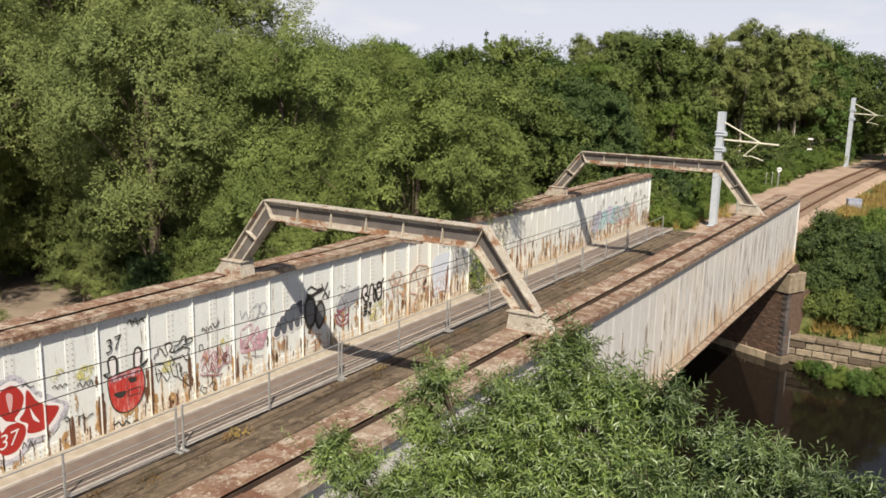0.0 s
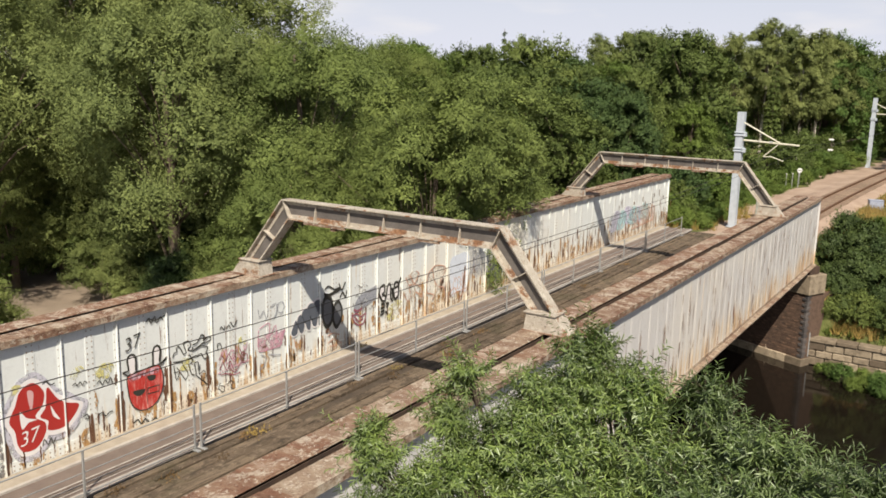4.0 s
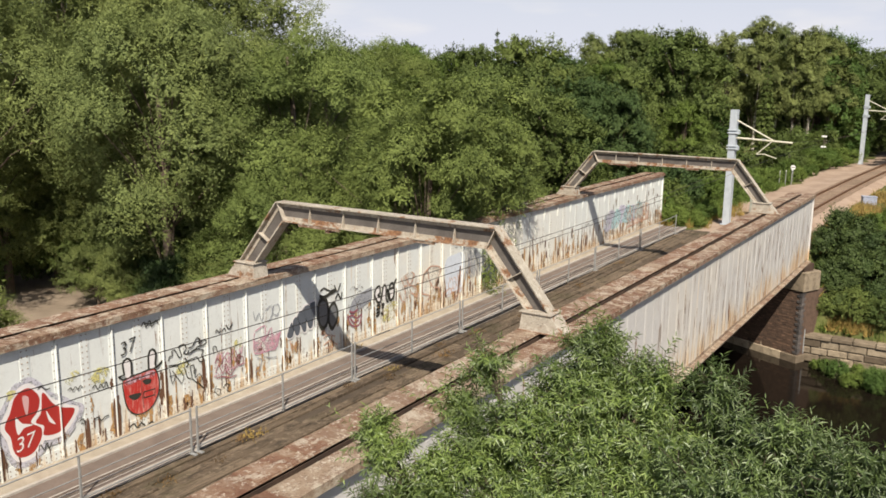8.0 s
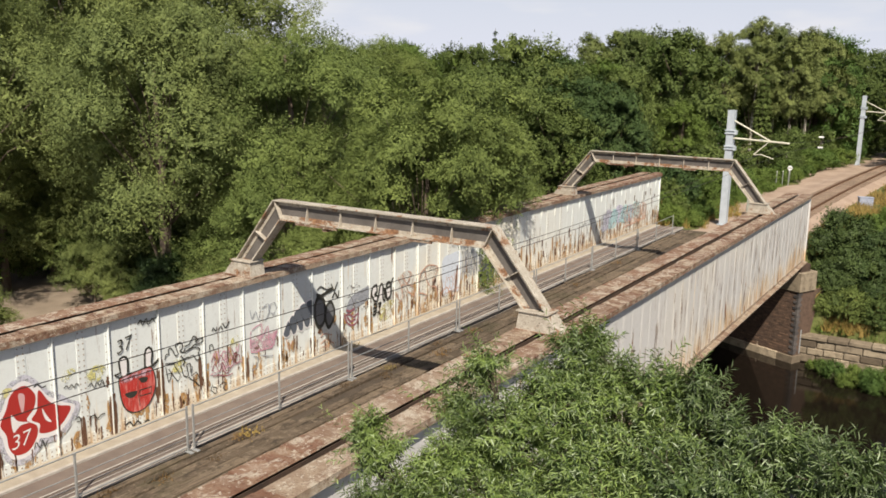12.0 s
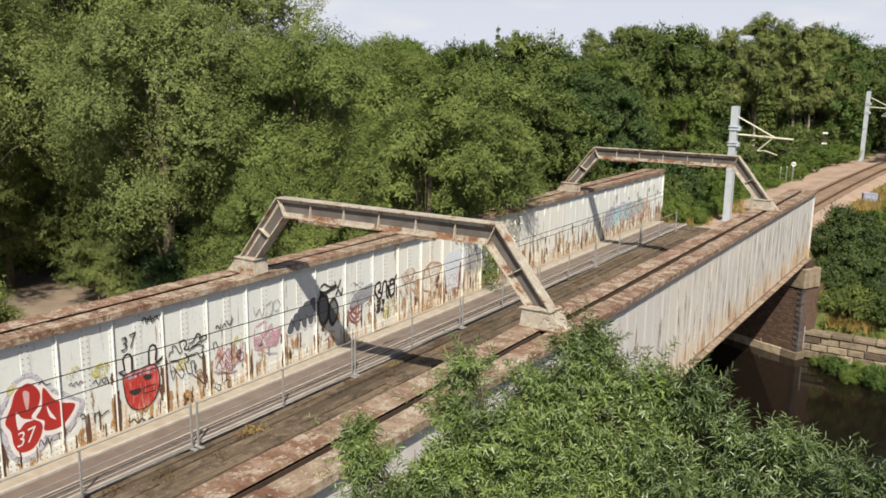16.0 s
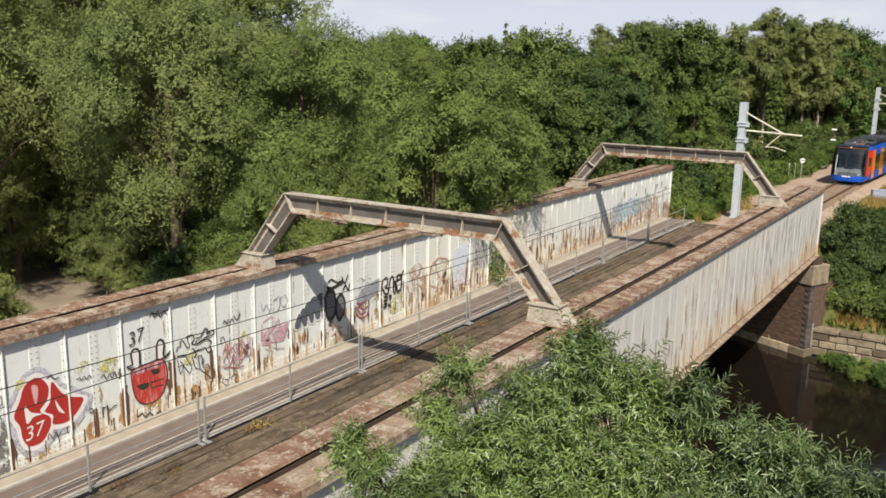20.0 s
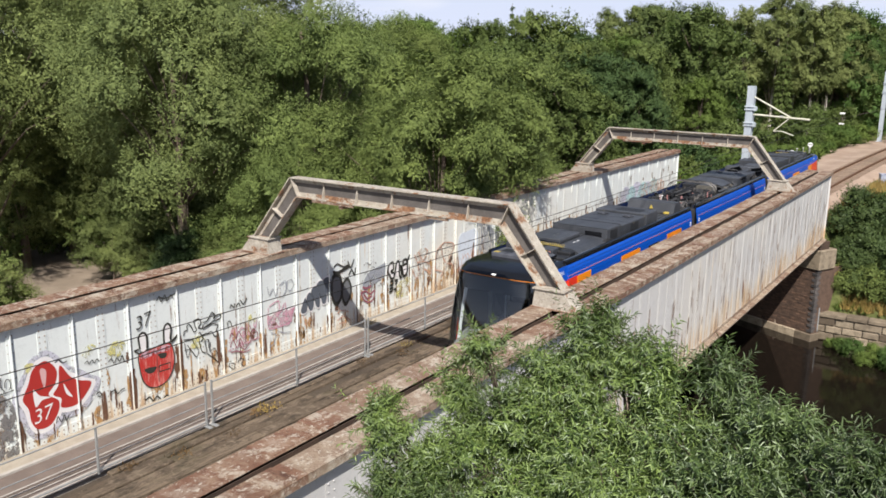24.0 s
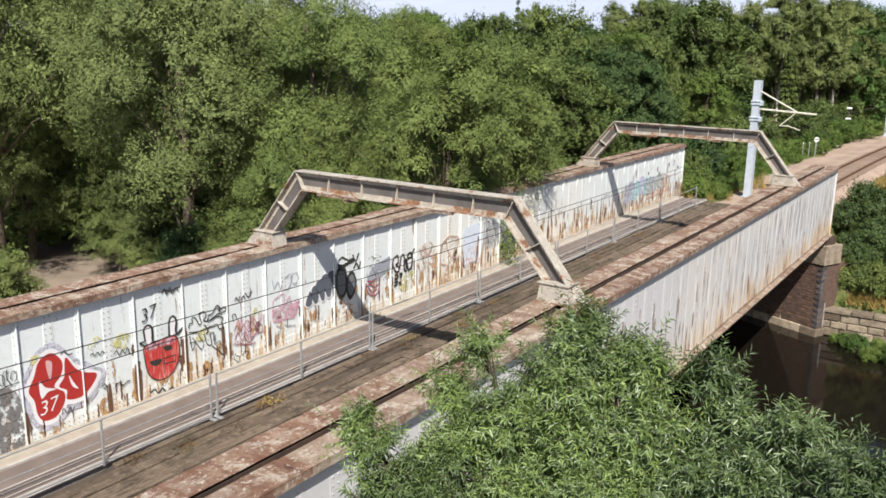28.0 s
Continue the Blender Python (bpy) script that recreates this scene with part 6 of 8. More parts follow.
T_WHITE, T_LAMP = gloss("tram_white", (0.80, 0.80, 0.80), 0.35), gloss("lamp_lens", (0.75, 0.78, 0.82), 0.1)
# tram blue darkened: the roof lining's shade is in it; also for panel joints
T_SHADED_BLUE = gloss("tram_navy", (0.002, 0.013, 0.065), 0.4)
T_DESK = two_tone("desk_grey", (0.30, 0.30, 0.29), (0.22, 0.22, 0.215), 4, 0.6, 0.1, 30, obj=True)
T_YELLOW = gloss("tram_yellow", (0.50, 0.38, 0.07), 0.4)
T_RUBBER = two_tone("bellows_rubber", (0.035, 0.035, 0.037), (0.022, 0.022, 0.024), 3, 0.8, 0.3, 30, obj=True)
T_COPPER = two_tone("bare_metal", (0.25, 0.235, 0.22), (0.16, 0.15, 0.14), 6, 0.45, 0.1, 40, 0.5, obj=True)
T_HATCH = two_tone("hatch_grey", (0.095, 0.10, 0.118), (0.060, 0.064, 0.076), 3.0, 0.45, 0.1, 30, obj=True)
TRAM_L = 37.6


def screen_glass():
    """Clear tinted glass: what is behind it shows, with a sheen of sky."""
    n = Nodes("screen_glass")
    clear, sheen, m = n.add("ShaderNodeBsdfTransparent"), n.add("ShaderNodeBsdfGlossy"), n.add("ShaderNodeMixShader")
    n.put(clear.inputs[0], (0.75, 0.79, 0.80, 1)), n.put(sheen.inputs["Roughness"], 0.04)
    m.inputs[0].default_value = 0.10
    n.put(m.inputs[1], clear.outputs[0]), n.put(m.inputs[2], sheen.outputs[0])
    n.put(n.out.inputs[0], m.outputs[0])
    return n.mat


T_SCREEN = screen_glass()
LEVELS = [(0.32, 0.06, 1.20), (0.55, 0.0, 1.29), (0.76, 0.03, 1.32), (1.50, 0.17, 1.325), (2.20, 0.36, 1.32), (2.88, 0.58, 1.285), (2.95, 0.61, 1.28), (3.03, 0.70, 1.26), (3.09, 0.86, 1.24), (3.15, 1.15, 1.18), (3.18, 1.60, 1.0)]
# how far the painted lines sink from the nose to the straight body
SINK = (0, 0, 0, 0, 0.02, 0.20, 0.22, 0.16, 0.0, 0.0, 0.0)
ROUND = [(1.0, 2.45), (1.0, 1.6), (1.0, 0.95), (0.975, 0.55), (0.88, 0.27), (0.62, 0.09), (0.32, 0.02), (0.0, 0.0)]
PLAN = ROUND + [(-a, b) for a, b in ROUND[-2::-1]]


def nose_piece(name, rows, cols, material, parent, label="", swell=0.0):
    """A piece of the rounded cab between two levels and two stations round its plan."""
    bm = bmesh.new()
    grid = []
    for i in range(rows[0], rows[1] + 1):
        z, front, w = LEVELS[i]
        grid.append([bm.verts.new((PLAN[j][0] * (w + swell), front * (1 - PLAN[j][1] / 2.45) + PLAN[j][1] - swell * (abs(PLAN[j][0]) < 0.95), z - SINK[i] * PLAN[j][1] / 2.45)) for j in range(cols[0], cols[1] + 1)])
    for a, b in zip(grid, grid[1:]):
        for k in range(len(a) - 1):
            bm.faces.new((a[k], b[k], b[k + 1], a[k + 1]))
    bmesh.ops.recalc_face_normals(bm, faces=bm.faces[:])
    return part(name, bm, material, parent, label, smooth=True)


SIDE = [(1.325, 0.32), (1.325, 2.45), (1.318, 2.66), (1.306, 2.80), (1.290, 2.89), (1.266, 2.99), (1.235, 3.08), (1.20, 3.14)]


def side_strip(bm, sign, z0, z1, y0, y1, out=0.0):
    """A strip of the curved side between two heights."""
    def half(z):
        return float(np.interp(z, [p[1] for p in SIDE], [p[0] for p in SIDE])) + out
    zs = [z0] + [p[1] for p in SIDE if z0 < p[1] < z1] + [z1]
    prism(bm, [(sign * half(z), z) for z in zs] + [(sign * (half(z) - 0.05), z) for z in zs[::-1]], y0, y1)
    return bm


def roof_box(name, x0, x1, y0, y1, z1, parent, material, bevel=0.04, z0=2.99, label=""):
    return part(name, boxes((x0, x1, y0, y1, z0, z1), bevel=bevel), material, parent, label)


def cables(parent, y, x, seed, count=4, material=None):
    rnd = random.Random(seed)
    for k in range(count):
        a = Vector((x + rnd.uniform(-0.2, 0.2), y - 0.35 + rnd.uniform(-0.1, 0.1), 3.03))
        b = Vector((x + rnd.uniform(-0.3, 0.3), y + 0.35 + rnd.uniform(-0.1, 0.1), 3.03))
        m = (a + b) / 2 + Vector((rnd.uniform(-0.15, 0.15), 0, rnd.uniform(0.2, 0.42)))
        pts = [a.lerp(m, t).lerp(m.lerp(b, t), t) for t in (i / 7 for i in range(8))]
        part("cable", tube(bmesh.new(), pts, 0.022, 5), material or T_RUBBER, parent)


def fan_blades(ring, x, y, z, radius):
    """Grey blades and hub in a dark round opening."""
    part("fan_hub", tube(bmesh.new(), [(x, y, z), (x, y, z + 0.012)], radius * 0.28, 10), T_HATCH, ring)
    for k in range(5):
        blade = part("fan_blade", boxes((radius * 0.30, radius * 0.92, -0.022, 0.022, 0.0, 0.008)), T_ROOF, ring)
        blade.matrix_basis = pose(x, y, z, 0, 0, 72 * k + 20)
    bm = bmesh.new()
    for k in range(16):
        a, b = 2 * math.pi * k / 16, 2 * math.pi * (k + 1) / 16
        tube(bm, [(x + radius * math.cos(a), y + radius * math.sin(a), z), (x + radius * math.cos(b), y + radius * math.sin(b), z)], 0.010, 4)
    part("guard_ring", bm, T_HATCH, ring)


def shell(parent_name, y0, y1, tram, label):
    """Straight part of a car: floor block, roof deck and raised roof edges."""
    body = part(parent_name, boxes((-1.22, 1.22, y0, y1, 0.34, 2.97), bevel=0.02), T_BLACK, tram, label)
    part("roof_deck", boxes((-1.098, 1.098, y0, y1, 2.971, 3.0)), T_DARK, body)
    for s in (-1, 1):
        part("side_skirt", side_strip(bmesh.new(), s, 0.32, 0.98, y0, y1), T_BLUE, body, "blue lower side panel")
        part("cantrail", side_strip(bmesh.new(), s, 2.66, 3.075, y0, y1), T_BLUE, body, "blue cantrail panel")
        part("trim_line", side_strip(bmesh.new(), s, 2.794, 2.802, y0, y1, 0.006), T_ORANGE, body, "thin orange line")
        for z in (2.885, 2.985):
            part("panel_joint", side_strip(bmesh.new(), s, z, z + 0.009, y0, y1, 0.003), T_SHADED_BLUE, body)
        part("roof_edge", prism(bmesh.new(), [(s * 1.236, 3.078), (s * 1.230, 3.14), (s * 1.215, 3.19), (s * 1.17, 3.21), (s * 1.12, 3.21), (s * 1.11, 3.00), (s * 1.20, 3.00)], y0, y1), T_BLACK, body, "black raised roof edge")
        part("edge_lining", boxes((*sorted((s * 1.118, s * 1.10)), y0, y1, 3.00, 3.19)), T_SHADED_BLUE, body, "inner face of the roof edge, its blue darkened for shade")
    return body


def doors(body, y0, y1, wide):
    for s in (-1, 1):
        leaves = ((y0, (y0 + y1) / 2 - 0.01), ((y0 + y1) / 2 + 0.01, y1)) if wide else ((y0, y1),)
        for a, b in leaves:
            leaf = part("door", side_strip(bmesh.new(), s, 0.40, 2.64, a, b, 0.012), T_ORANGE, body, "orange door leaf")
            part("door_window", side_strip(bmesh.new(), s, 1.0, 2.35, a + 0.13, b - 0.13, 0.016), T_GLASS, leaf)


def windows(body, spans):
    for s in (-1, 1):
        for a, b in spans:
            part("window", side_strip(bmesh.new(), s, 0.99, 2.30, a + 0.03, b - 0.03, 0.0), T_GLASS, body, "dark tinted window")
            part("window_head", side_strip(bmesh.new(), s, 2.30, 2.655, a, b), T_BLUE, body)


def number(body, words, y, sign):
    cu = bpy.data.curves.new("fleet_number", "FONT")
    cu.body, cu.size, cu.extrude = words, 0.148, 0.001
    tmp = new("fleet_number", cu)
    me = bpy.data.meshes.new_from_object(tmp)
    bpy.data.objects.remove(tmp)
    me.materials.append(T_WHITE)
    ob = new("fleet_number", me)
    ob.parent = body
    basis = Matrix(((0, 0, 1, 0), (1, 0, 0, 0), (0, 1, 0, 0), (0, 0, 0, 1)))
    ob.matrix_basis = Matrix.Translation((1.300, y, 2.90)) @ pose(0, 0, 0, 0, -9, 0) @ basis
    if sign < 0:
        ob.matrix_basis = pose(0, 0, 0, 0, 0, 180) @ Matrix.Translation((1.300, -y - 0.45, 2.90)) @ pose(0, 0, 0, 0, -9, 0) @ basis
    ob["label"] = "white fleet number"


def end_car(tram, turn):
    """A cab car, built nose first; turn puts it at the far end."""
    body = shell("end_car", 2.45, 12.95, tram, "blue tram end car with dark roof")
    N = len(PLAN) - 1
    nose_piece("bumper", (0, 2), (0, N), T_BLUE, body, "blue front bumper")
    for a, b in ((0, 3), (N - 3, N)):
        a2, b2 = (0, 2) if a == 0 else (N - 2, N)
        nose_piece("cab_side", (4, 5), (a2, b2), T_RED, body, "red cab side panel")
        nose_piece("cab_window", (3, 4), (a2, b2), T_GLASS, body, "dark cab side window")
        nose_piece("cab_side", (2, 3), (a2, b2), T_RED, body, "red cab side panel")
        nose_piece("corner_pillar", (2, 5), (2, 3) if a == 0 else (N - 3, N - 2), T_RED if a == 0 else T_BLACK, body, "painted corner pillar")
        nose_piece("cab_cantrail", (5, 8), (a, b), T_BLUE, body, "blue cab cantrail")
    nose_piece("windscreen", (2, 6), (3, N - 3), T_SCREEN, body, "large dark raked windscreen", 0.0)
    nose_piece("front_fairing", (6, 8), (3, N - 3), T_BLACK, body, "black front fairing")
    nose_piece("roof_cowl", (8, 10), (0, N), T_BLACK, body, "glossy black roof cowl")
    # a cover over the cowl, closed behind
    bm = bmesh.new()
    z, front, w = LEVELS[-1]
    bm.faces.new([bm.verts.new((PLAN[j][0] * w, front * (1 - PLAN[j][1] / 2.45) + PLAN[j][1], z)) for j in range(N + 1)])
    part("cowl_top", bm, T_BLACK, body)
    part("cab_floor", boxes((-1.05, 1.05, 0.5, 2.46, 0.36, 0.72)), T_DESK, body, "grey cab floor")
    rear = part("cab_bulkhead", boxes((-1.12, 1.12, 2.38, 2.44, 0.72, 2.96)), T_DESK, body, "grey partition behind the driver")
    for x0, x1, z0, z1 in ((-0.42, 0.38, 1.55, 2.5), (-1.0, -0.6, 1.3, 2.4), (0.58, 1.0, 1.3, 2.4)):
        part("partition_window", boxes((x0, x1, 2.366, 2.378, z0, z1)), T_GLASS, rear)
    for x in (-0.52, 0.48):
        part("grab_pole", tube(bmesh.new(), [(x, 2.30, 0.72), (x, 2.30, 2.6)], 0.02, 6), T_LAMP, body)
    desk = part("cab_desk", prism(bmesh.new(), [(0.42, 0.72), (1.05, 0.72), (1.05, 1.28), (0.78, 1.22), (0.36, 1.02)], -1.0, 1.0, axis=0), T_DESK, body, "grey driver's desk")
    part("console", boxes((-0.35, 0.3, 0.80, 1.04, 1.27, 1.40), bevel=0.02), T_DARK, desk)
    seat = part("driver_seat", boxes((-0.30, 0.22, 1.5, 2.0, 1.10, 1.24), (-0.30, 0.22, 1.95, 2.08, 1.2, 1.95), (-0.18, 0.10, 1.96, 2.07, 1.98, 2.2), (-0.1, 0.02, 1.7, 1.8, 0.7, 1.1), bevel=0.03), T_BLACK, body, "black driver's seat")
    for s in (-1, 1):
        part("cab_lining", boxes((*sorted((s * 1.12, s * 1.14)), 0.80, 2.38, 0.72, 2.7)), T_DARK, body)
    part("sun_blind", boxes((-1.0, 1.0, 0.74, 0.76, 2.50, 2.90)), T_DARK, body, "dark sun blind")
    for s in (-1, 1):
        part("screen_pillar", tube(bmesh.new(), [(s * 0.98, 0.55, 0.95), (s * 1.0, 0.80, 2.0), (s * 0.96, 1.0, 2.85)], 0.045, 6), T_WHITE if s < 0 else T_BLACK, body)
    bm = bmesh.new()
    z0, f0, w0 = LEVELS[6]
    pts = [(PLAN[j][0] * (w0 + 0.006), f0 * (1 - PLAN[j][1] / 2.45) + PLAN[j][1] - 0.012, z0 + 0.015 - SINK[6] * PLAN[j][1] / 2.45) for j in range(3, N - 2)]
    tube(bm, pts, 0.007, 5)
    part("trim_line", bm, T_ORANGE, body, "orange line over the windscreen")
    for s in (-1, 1):
        part("red_panel", side_strip(bmesh.new(), s, 0.98, 2.72, 2.45, 3.0, 0.004), T_RED, body, "red side panel")
        for k, (x, z) in enumerate(((0.86, 0.92), (0.86, 0.80))):
            part("headlight", boxes((s * x - 0.11, s * x + 0.11, 0.26, 0.33, z, z + 0.075), bevel=0.01), T_LAMP, body, "clear headlight")
        part("marker_lamp", boxes((s * 0.03 - 0.018, s * 0.03 + 0.018, 0.64, 0.70, 3.0, 3.028), bevel=0.006), T_GLOW, body, "small lit marker lamp")
        number(body, "203", 1.95, s)
    part("destination_plate", boxes((-0.34, 0.06, -0.006, 0.02, 0.67, 0.76), (0.12, 0.30, -0.006, 0.02, 0.67, 0.76)), T_WHITE, body, "white lettering strip")
    part("wiper", tube(bmesh.new(), [(0.1, 0.02, 1.0), (0.35, 0.25, 1.7), (0.42, 0.40, 2.1)], 0.014, 5), T_BLACK, body)
    part("door", side_strip(bmesh.new(), 1, 0.40, 2.70, 3.0, 3.9, 0.012), T_ORANGE, body, "orange single door")
    part("door", side_strip(bmesh.new(), -1, 0.40, 2.70, 3.0, 3.9, 0.012), T_ORANGE, body, "orange single door")
    doors(body, 6.2, 7.72, True)
    doors(body, 10.3, 11.75, True)
    for s in (-1, 1):
        sign = part("destination_sign", side_strip(bmesh.new(), s, 2.40, 2.56, 8.5, 9.5, 0.014), T_BLACK, body, "black side sign with amber bars")
        for k in range(9):
            part("sign_bar", side_strip(bmesh.new(), s, 2.445, 2.515, 8.58 + 0.095 * k, 8.58 + 0.095 * k + (0.06, 0.035, 0.07)[k % 3], 0.018), T_ORANGE, sign)
    windows(body, ((3.92, 6.17), (7.75, 10.27), (11.78, 12.93)))
    # roof equipment, from the cab backwards
    hatch = roof_box("cooling_hatch", -0.80, 0.80, 1.88, 2.66, 3.29, body, T_HATCH, 0.025)
    part("hatch_rim", boxes((-0.82, -0.805, 1.88, 2.66, 3.2, 3.285), (0.805, 0.82, 1.88, 2.66, 3.2, 3.285), (-0.8, 0.8, 2.663, 2.68, 3.2, 3.285)), T_BLACK, hatch)
    for x in (-0.7, -0.35, 0.0, 0.35, 0.7):
        part("bolt", tube(bmesh.new(), [(x, 2.58, 3.291), (x, 2.58, 3.30)], 0.018, 6), T_COPPER, hatch)
    part("fin", prism(bmesh.new(), [(2.20, 3.29), (2.48, 3.29), (2.48, 3.37), (2.38, 3.40)], 0.24, 0.30, axis=0), T_BLACK, hatch)
    part("aerial", tube(bmesh.new(), [(-0.08, 2.2, 3.29), (-0.08, 2.2, 3.33), (0.02, 2.42, 3.35)], [0.035, 0.028, 0.012], 8), T_WHITE, hatch, "small white aerial")
    part("hatch_grille", boxes((-0.62, -0.28, 2.12, 2.46, 3.291, 3.296)), T_DARK, hatch)
    part("sticker", boxes((-0.74, -0.60, 1.92, 2.06, 3.291, 3.296)), T_YELLOW, hatch, "yellow warning sticker")
    for x in (0.16, 0.55):
        part("marker_lens", boxes((x, x + 0.11, 1.78, 1.89, 3.15, 3.23), bevel=0.03), T_PINK, body, "faded pink lamp lens")
    fans = roof_box("fan_box", -0.95, -0.42, 2.95, 3.62, 3.37, body, T_ROOF, 0.03)
    part("fan", tube(bmesh.new(), [(-0.68, 3.28, 3.371), (-0.68, 3.28, 3.39)], 0.17, 14), T_BLACK, fans)
    boxes_row = ((-0.98, -0.45, 2.72, 2.93, 3.20), (-0.38, 0.02, 2.74, 3.30, 3.28), (0.06, 0.42, 2.72, 3.05, 3.24), (0.46, 0.98, 2.80, 3.2, 3.17), (0.10, 0.48, 3.1, 3.5, 3.30), (0.54, 0.95, 3.25, 3.6, 3.24), (-0.36, 0.04, 3.35, 3.62, 3.18))
    for k, (x0, x1, y0, y1, z) in enumerate(boxes_row):
        ctl = roof_box("control_box", x0, x1, y0, y1, z, body, T_DARK if k % 2 else T_ROOF, 0.02)
        if k in (1, 4):
            for j in range(3):
                part("sticker", boxes((x0 + 0.03 + 0.11 * j, x0 + 0.10 + 0.11 * j, y0 - 0.004, y0 - 0.001, z - 0.12, z - 0.05)), T_YELLOW if j < 2 else T_PINK, ctl, "small warning sticker")
    part("spring_coil", tube(bmesh.new(), [(-0.20 + k * 0.0125, 3.70 + 0.035 * math.cos(k * 1.3), 3.30 + 0.035 * math.sin(k * 1.3)) for k in range(60)], 0.011, 5), T_YELLOW, body, "yellow coiled hose")
    cables(body, 3.5, 0.75, 3), cables(body, 3.3, -0.1, 5), cables(body, 3.0, 0.45, 6, 3)
    low = part("equipment_cover", prism(bmesh.new(), [(-1.02, 3.0), (1.02, 3.0), (1.01, 3.07), (0.97, 3.13), (0.90, 3.18), (0.80, 3.215), (0.68, 3.235), (0.5, 3.245), (-0.95, 3.245)], 3.78, 5.78), T_ROOF, body, "smooth dark grey equipment cover")
    part("raised_lid", boxes((-0.85, 0.20, 4.15, 5.55, 3.246, 3.37), bevel=0.03), T_ROOF, low)
    part("seam", boxes((0.215, 0.235, 3.8, 5.76, 3.246, 3.252)), T_BLACK, low)
    for x, y0, y1, z in ((0.42, 4.55, 4.72, 3.247), (0.42, 4.80, 4.97, 3.247), (-0.25, 4.55, 4.72, 3.371), (-0.25, 4.80, 4.97, 3.371)):
        part("white_label", boxes((x, x + 0.035, y0, y1 - 0.03, z, z + 0.004)), T_COPPER if x < 0 else T_WHITE, low)
    tall = roof_box("equipment_box", -0.92, 0.92, 5.88, 6.95, 3.47, body, T_ROOF, 0.02)
    part("side_hatch", boxes((0.921, 0.926, 6.15, 6.7, 3.12, 3.40)), T_DARK, tall)
    part("louvre", boxes((0.2, 0.75, 5.873, 5.879, 3.2, 3.36)), T_BLACK, tall)
    for x in (-0.6, -0.2, 0.5, 0.82):
        cables(body, 5.80, x, int(40 + 10 * x), 3)
    for x, y, z in ((0.90, 6.98, 3.42), (0.90, 8.1, 3.36), (-0.6, 9.17, 3.43), (0.86, 9.18, 3.40), (-0.86, 5.83, 3.42)):
        part("lifting_eye", boxes((x - 0.016, x + 0.016, y - 0.012, y + 0.018, z - 0.04, z + 0.02), bevel=0.006), T_BEIGE, body)
    for y in (5.90, 6.93):
        part("edge_bead", boxes((-0.93, 0.93, y - 0.012, y + 0.012, 3.462, 3.482), bevel=0.004), T_DARK, tall)
    tank = roof_box("air_conditioner", -0.88, 0.88, 7.02, 9.12, 3.40, body, T_ROOF, 0.02)
    for y in (7.75, 8.42):
        part("seam", boxes((-0.86, 0.86, y, y + 0.015, 3.4005, 3.404)), T_BLACK, tank)
    for x in (-0.45, 0.45):
        ring = part("fan_ring", tube(bmesh.new(), [(x, 8.75, 3.401), (x, 8.75, 3.425)], 0.19, 16), T_BLACK, tank)
        fan_blades(ring, x, 8.75, 3.426, 0.18)
    part("side_hatch", boxes((0.881, 0.886, 7.9, 8.6, 3.08, 3.34)), T_DARK, tank)
    end = roof_box("equipment_box", -0.92, 0.92, 9.22, 10.25, 3.46, body, T_ROOF, 0.02)
    part("recess", boxes((-0.3, 0.6, 9.45, 9.95, 3.461, 3.466)), T_DARK, end)
    part("float_lamp", tube(bmesh.new(), [(-0.9, 11.05, 3.0), (-0.9, 11.05, 3.04), (-0.9, 11.05, 3.085)], [0.045, 0.055, 0.025], 8), T_WHITE, body, "small white lamp")
    if turn:
        # beside the rear joint: a low cover with a raised lid, then tilted flaps over the cables
        lidded = roof_box("equipment_cover", -0.95, 0.95, 10.32, 11.75, 3.24, body, T_ROOF, 0.03)
        part("raised_lid", boxes((-0.6, 0.35, 10.5, 11.55, 3.241, 3.36), bevel=0.03), T_ROOF, lidded)
        for x, y, z, tip, roll, yaw in ((-0.72, 13.25, 3.40, 22, 8, 12), (-0.18, 13.75, 3.30, -10, 14, -8), (0.30, 13.05, 3.36, 16, 16, 6), (0.10, 14.35, 3.36, 24, -6, 14), (-0.62, 14.45, 3.32, -14, 10, -10)):
            flap = part("flap", boxes((-0.25, 0.25, -0.28, 0.28, -0.010, 0.010), (-0.25, -0.235, -0.28, 0.28, -0.09, -0.011), (0.235, 0.25, -0.28, 0.28, -0.09, -0.011), bevel=0.004), T_ROOF, body, "tilted dark roof flap")
            flap.matrix_basis = pose(x, y, z, tip, roll, yaw)
            for k in range(7):
                d = -0.21 + 0.07 * k
                part("cable", tube(bmesh.new(), [(d, -0.2, -0.02), (d * 1.1, -0.30, -0.10), (d, -0.30, -0.20), (d, -0.2, -0.34)], 0.024, 5), T_RUBBER, flap)
    for k in range(9 if not turn else 0):
        part("roof_slat", boxes((-0.62 + k * 0.17, -0.50 + k * 0.17, 10.3, 12.1, 3.001, 3.03)), T_ROOF, body)
    hood = part("hood", prism(bmesh.new(), [(12.12, 3.0), (12.92, 3.0), (12.92, 3.28), (12.75, 3.40), (12.30, 3.40)], -0.92, 0.86, axis=0), T_ROOF, body, "sloping grey roof hood")
    part("sticker", prism(bmesh.new(), [(-0.06, 3.15), (0.06, 3.15), (0.0, 3.27)], 12.14, 12.20), T_YELLOW, hood, "yellow warning triangle")
    part("cable_clamp", boxes((0.55, 0.72, 11.95, 12.1, 3.03, 3.10), bevel=0.01), T_YELLOW, body)
    part("cable", tube(bmesh.new(), [(0.6, 12.1, 3.06), (0.3, 11.75, 3.05), (-0.2, 11.7, 3.05), (-0.5, 12.1, 3.06)], 0.025, 5), T_RUBBER, body)
    if turn:
        body.matrix_basis = pose(0, TRAM_L, 0, 0, 0, 180)
    return body


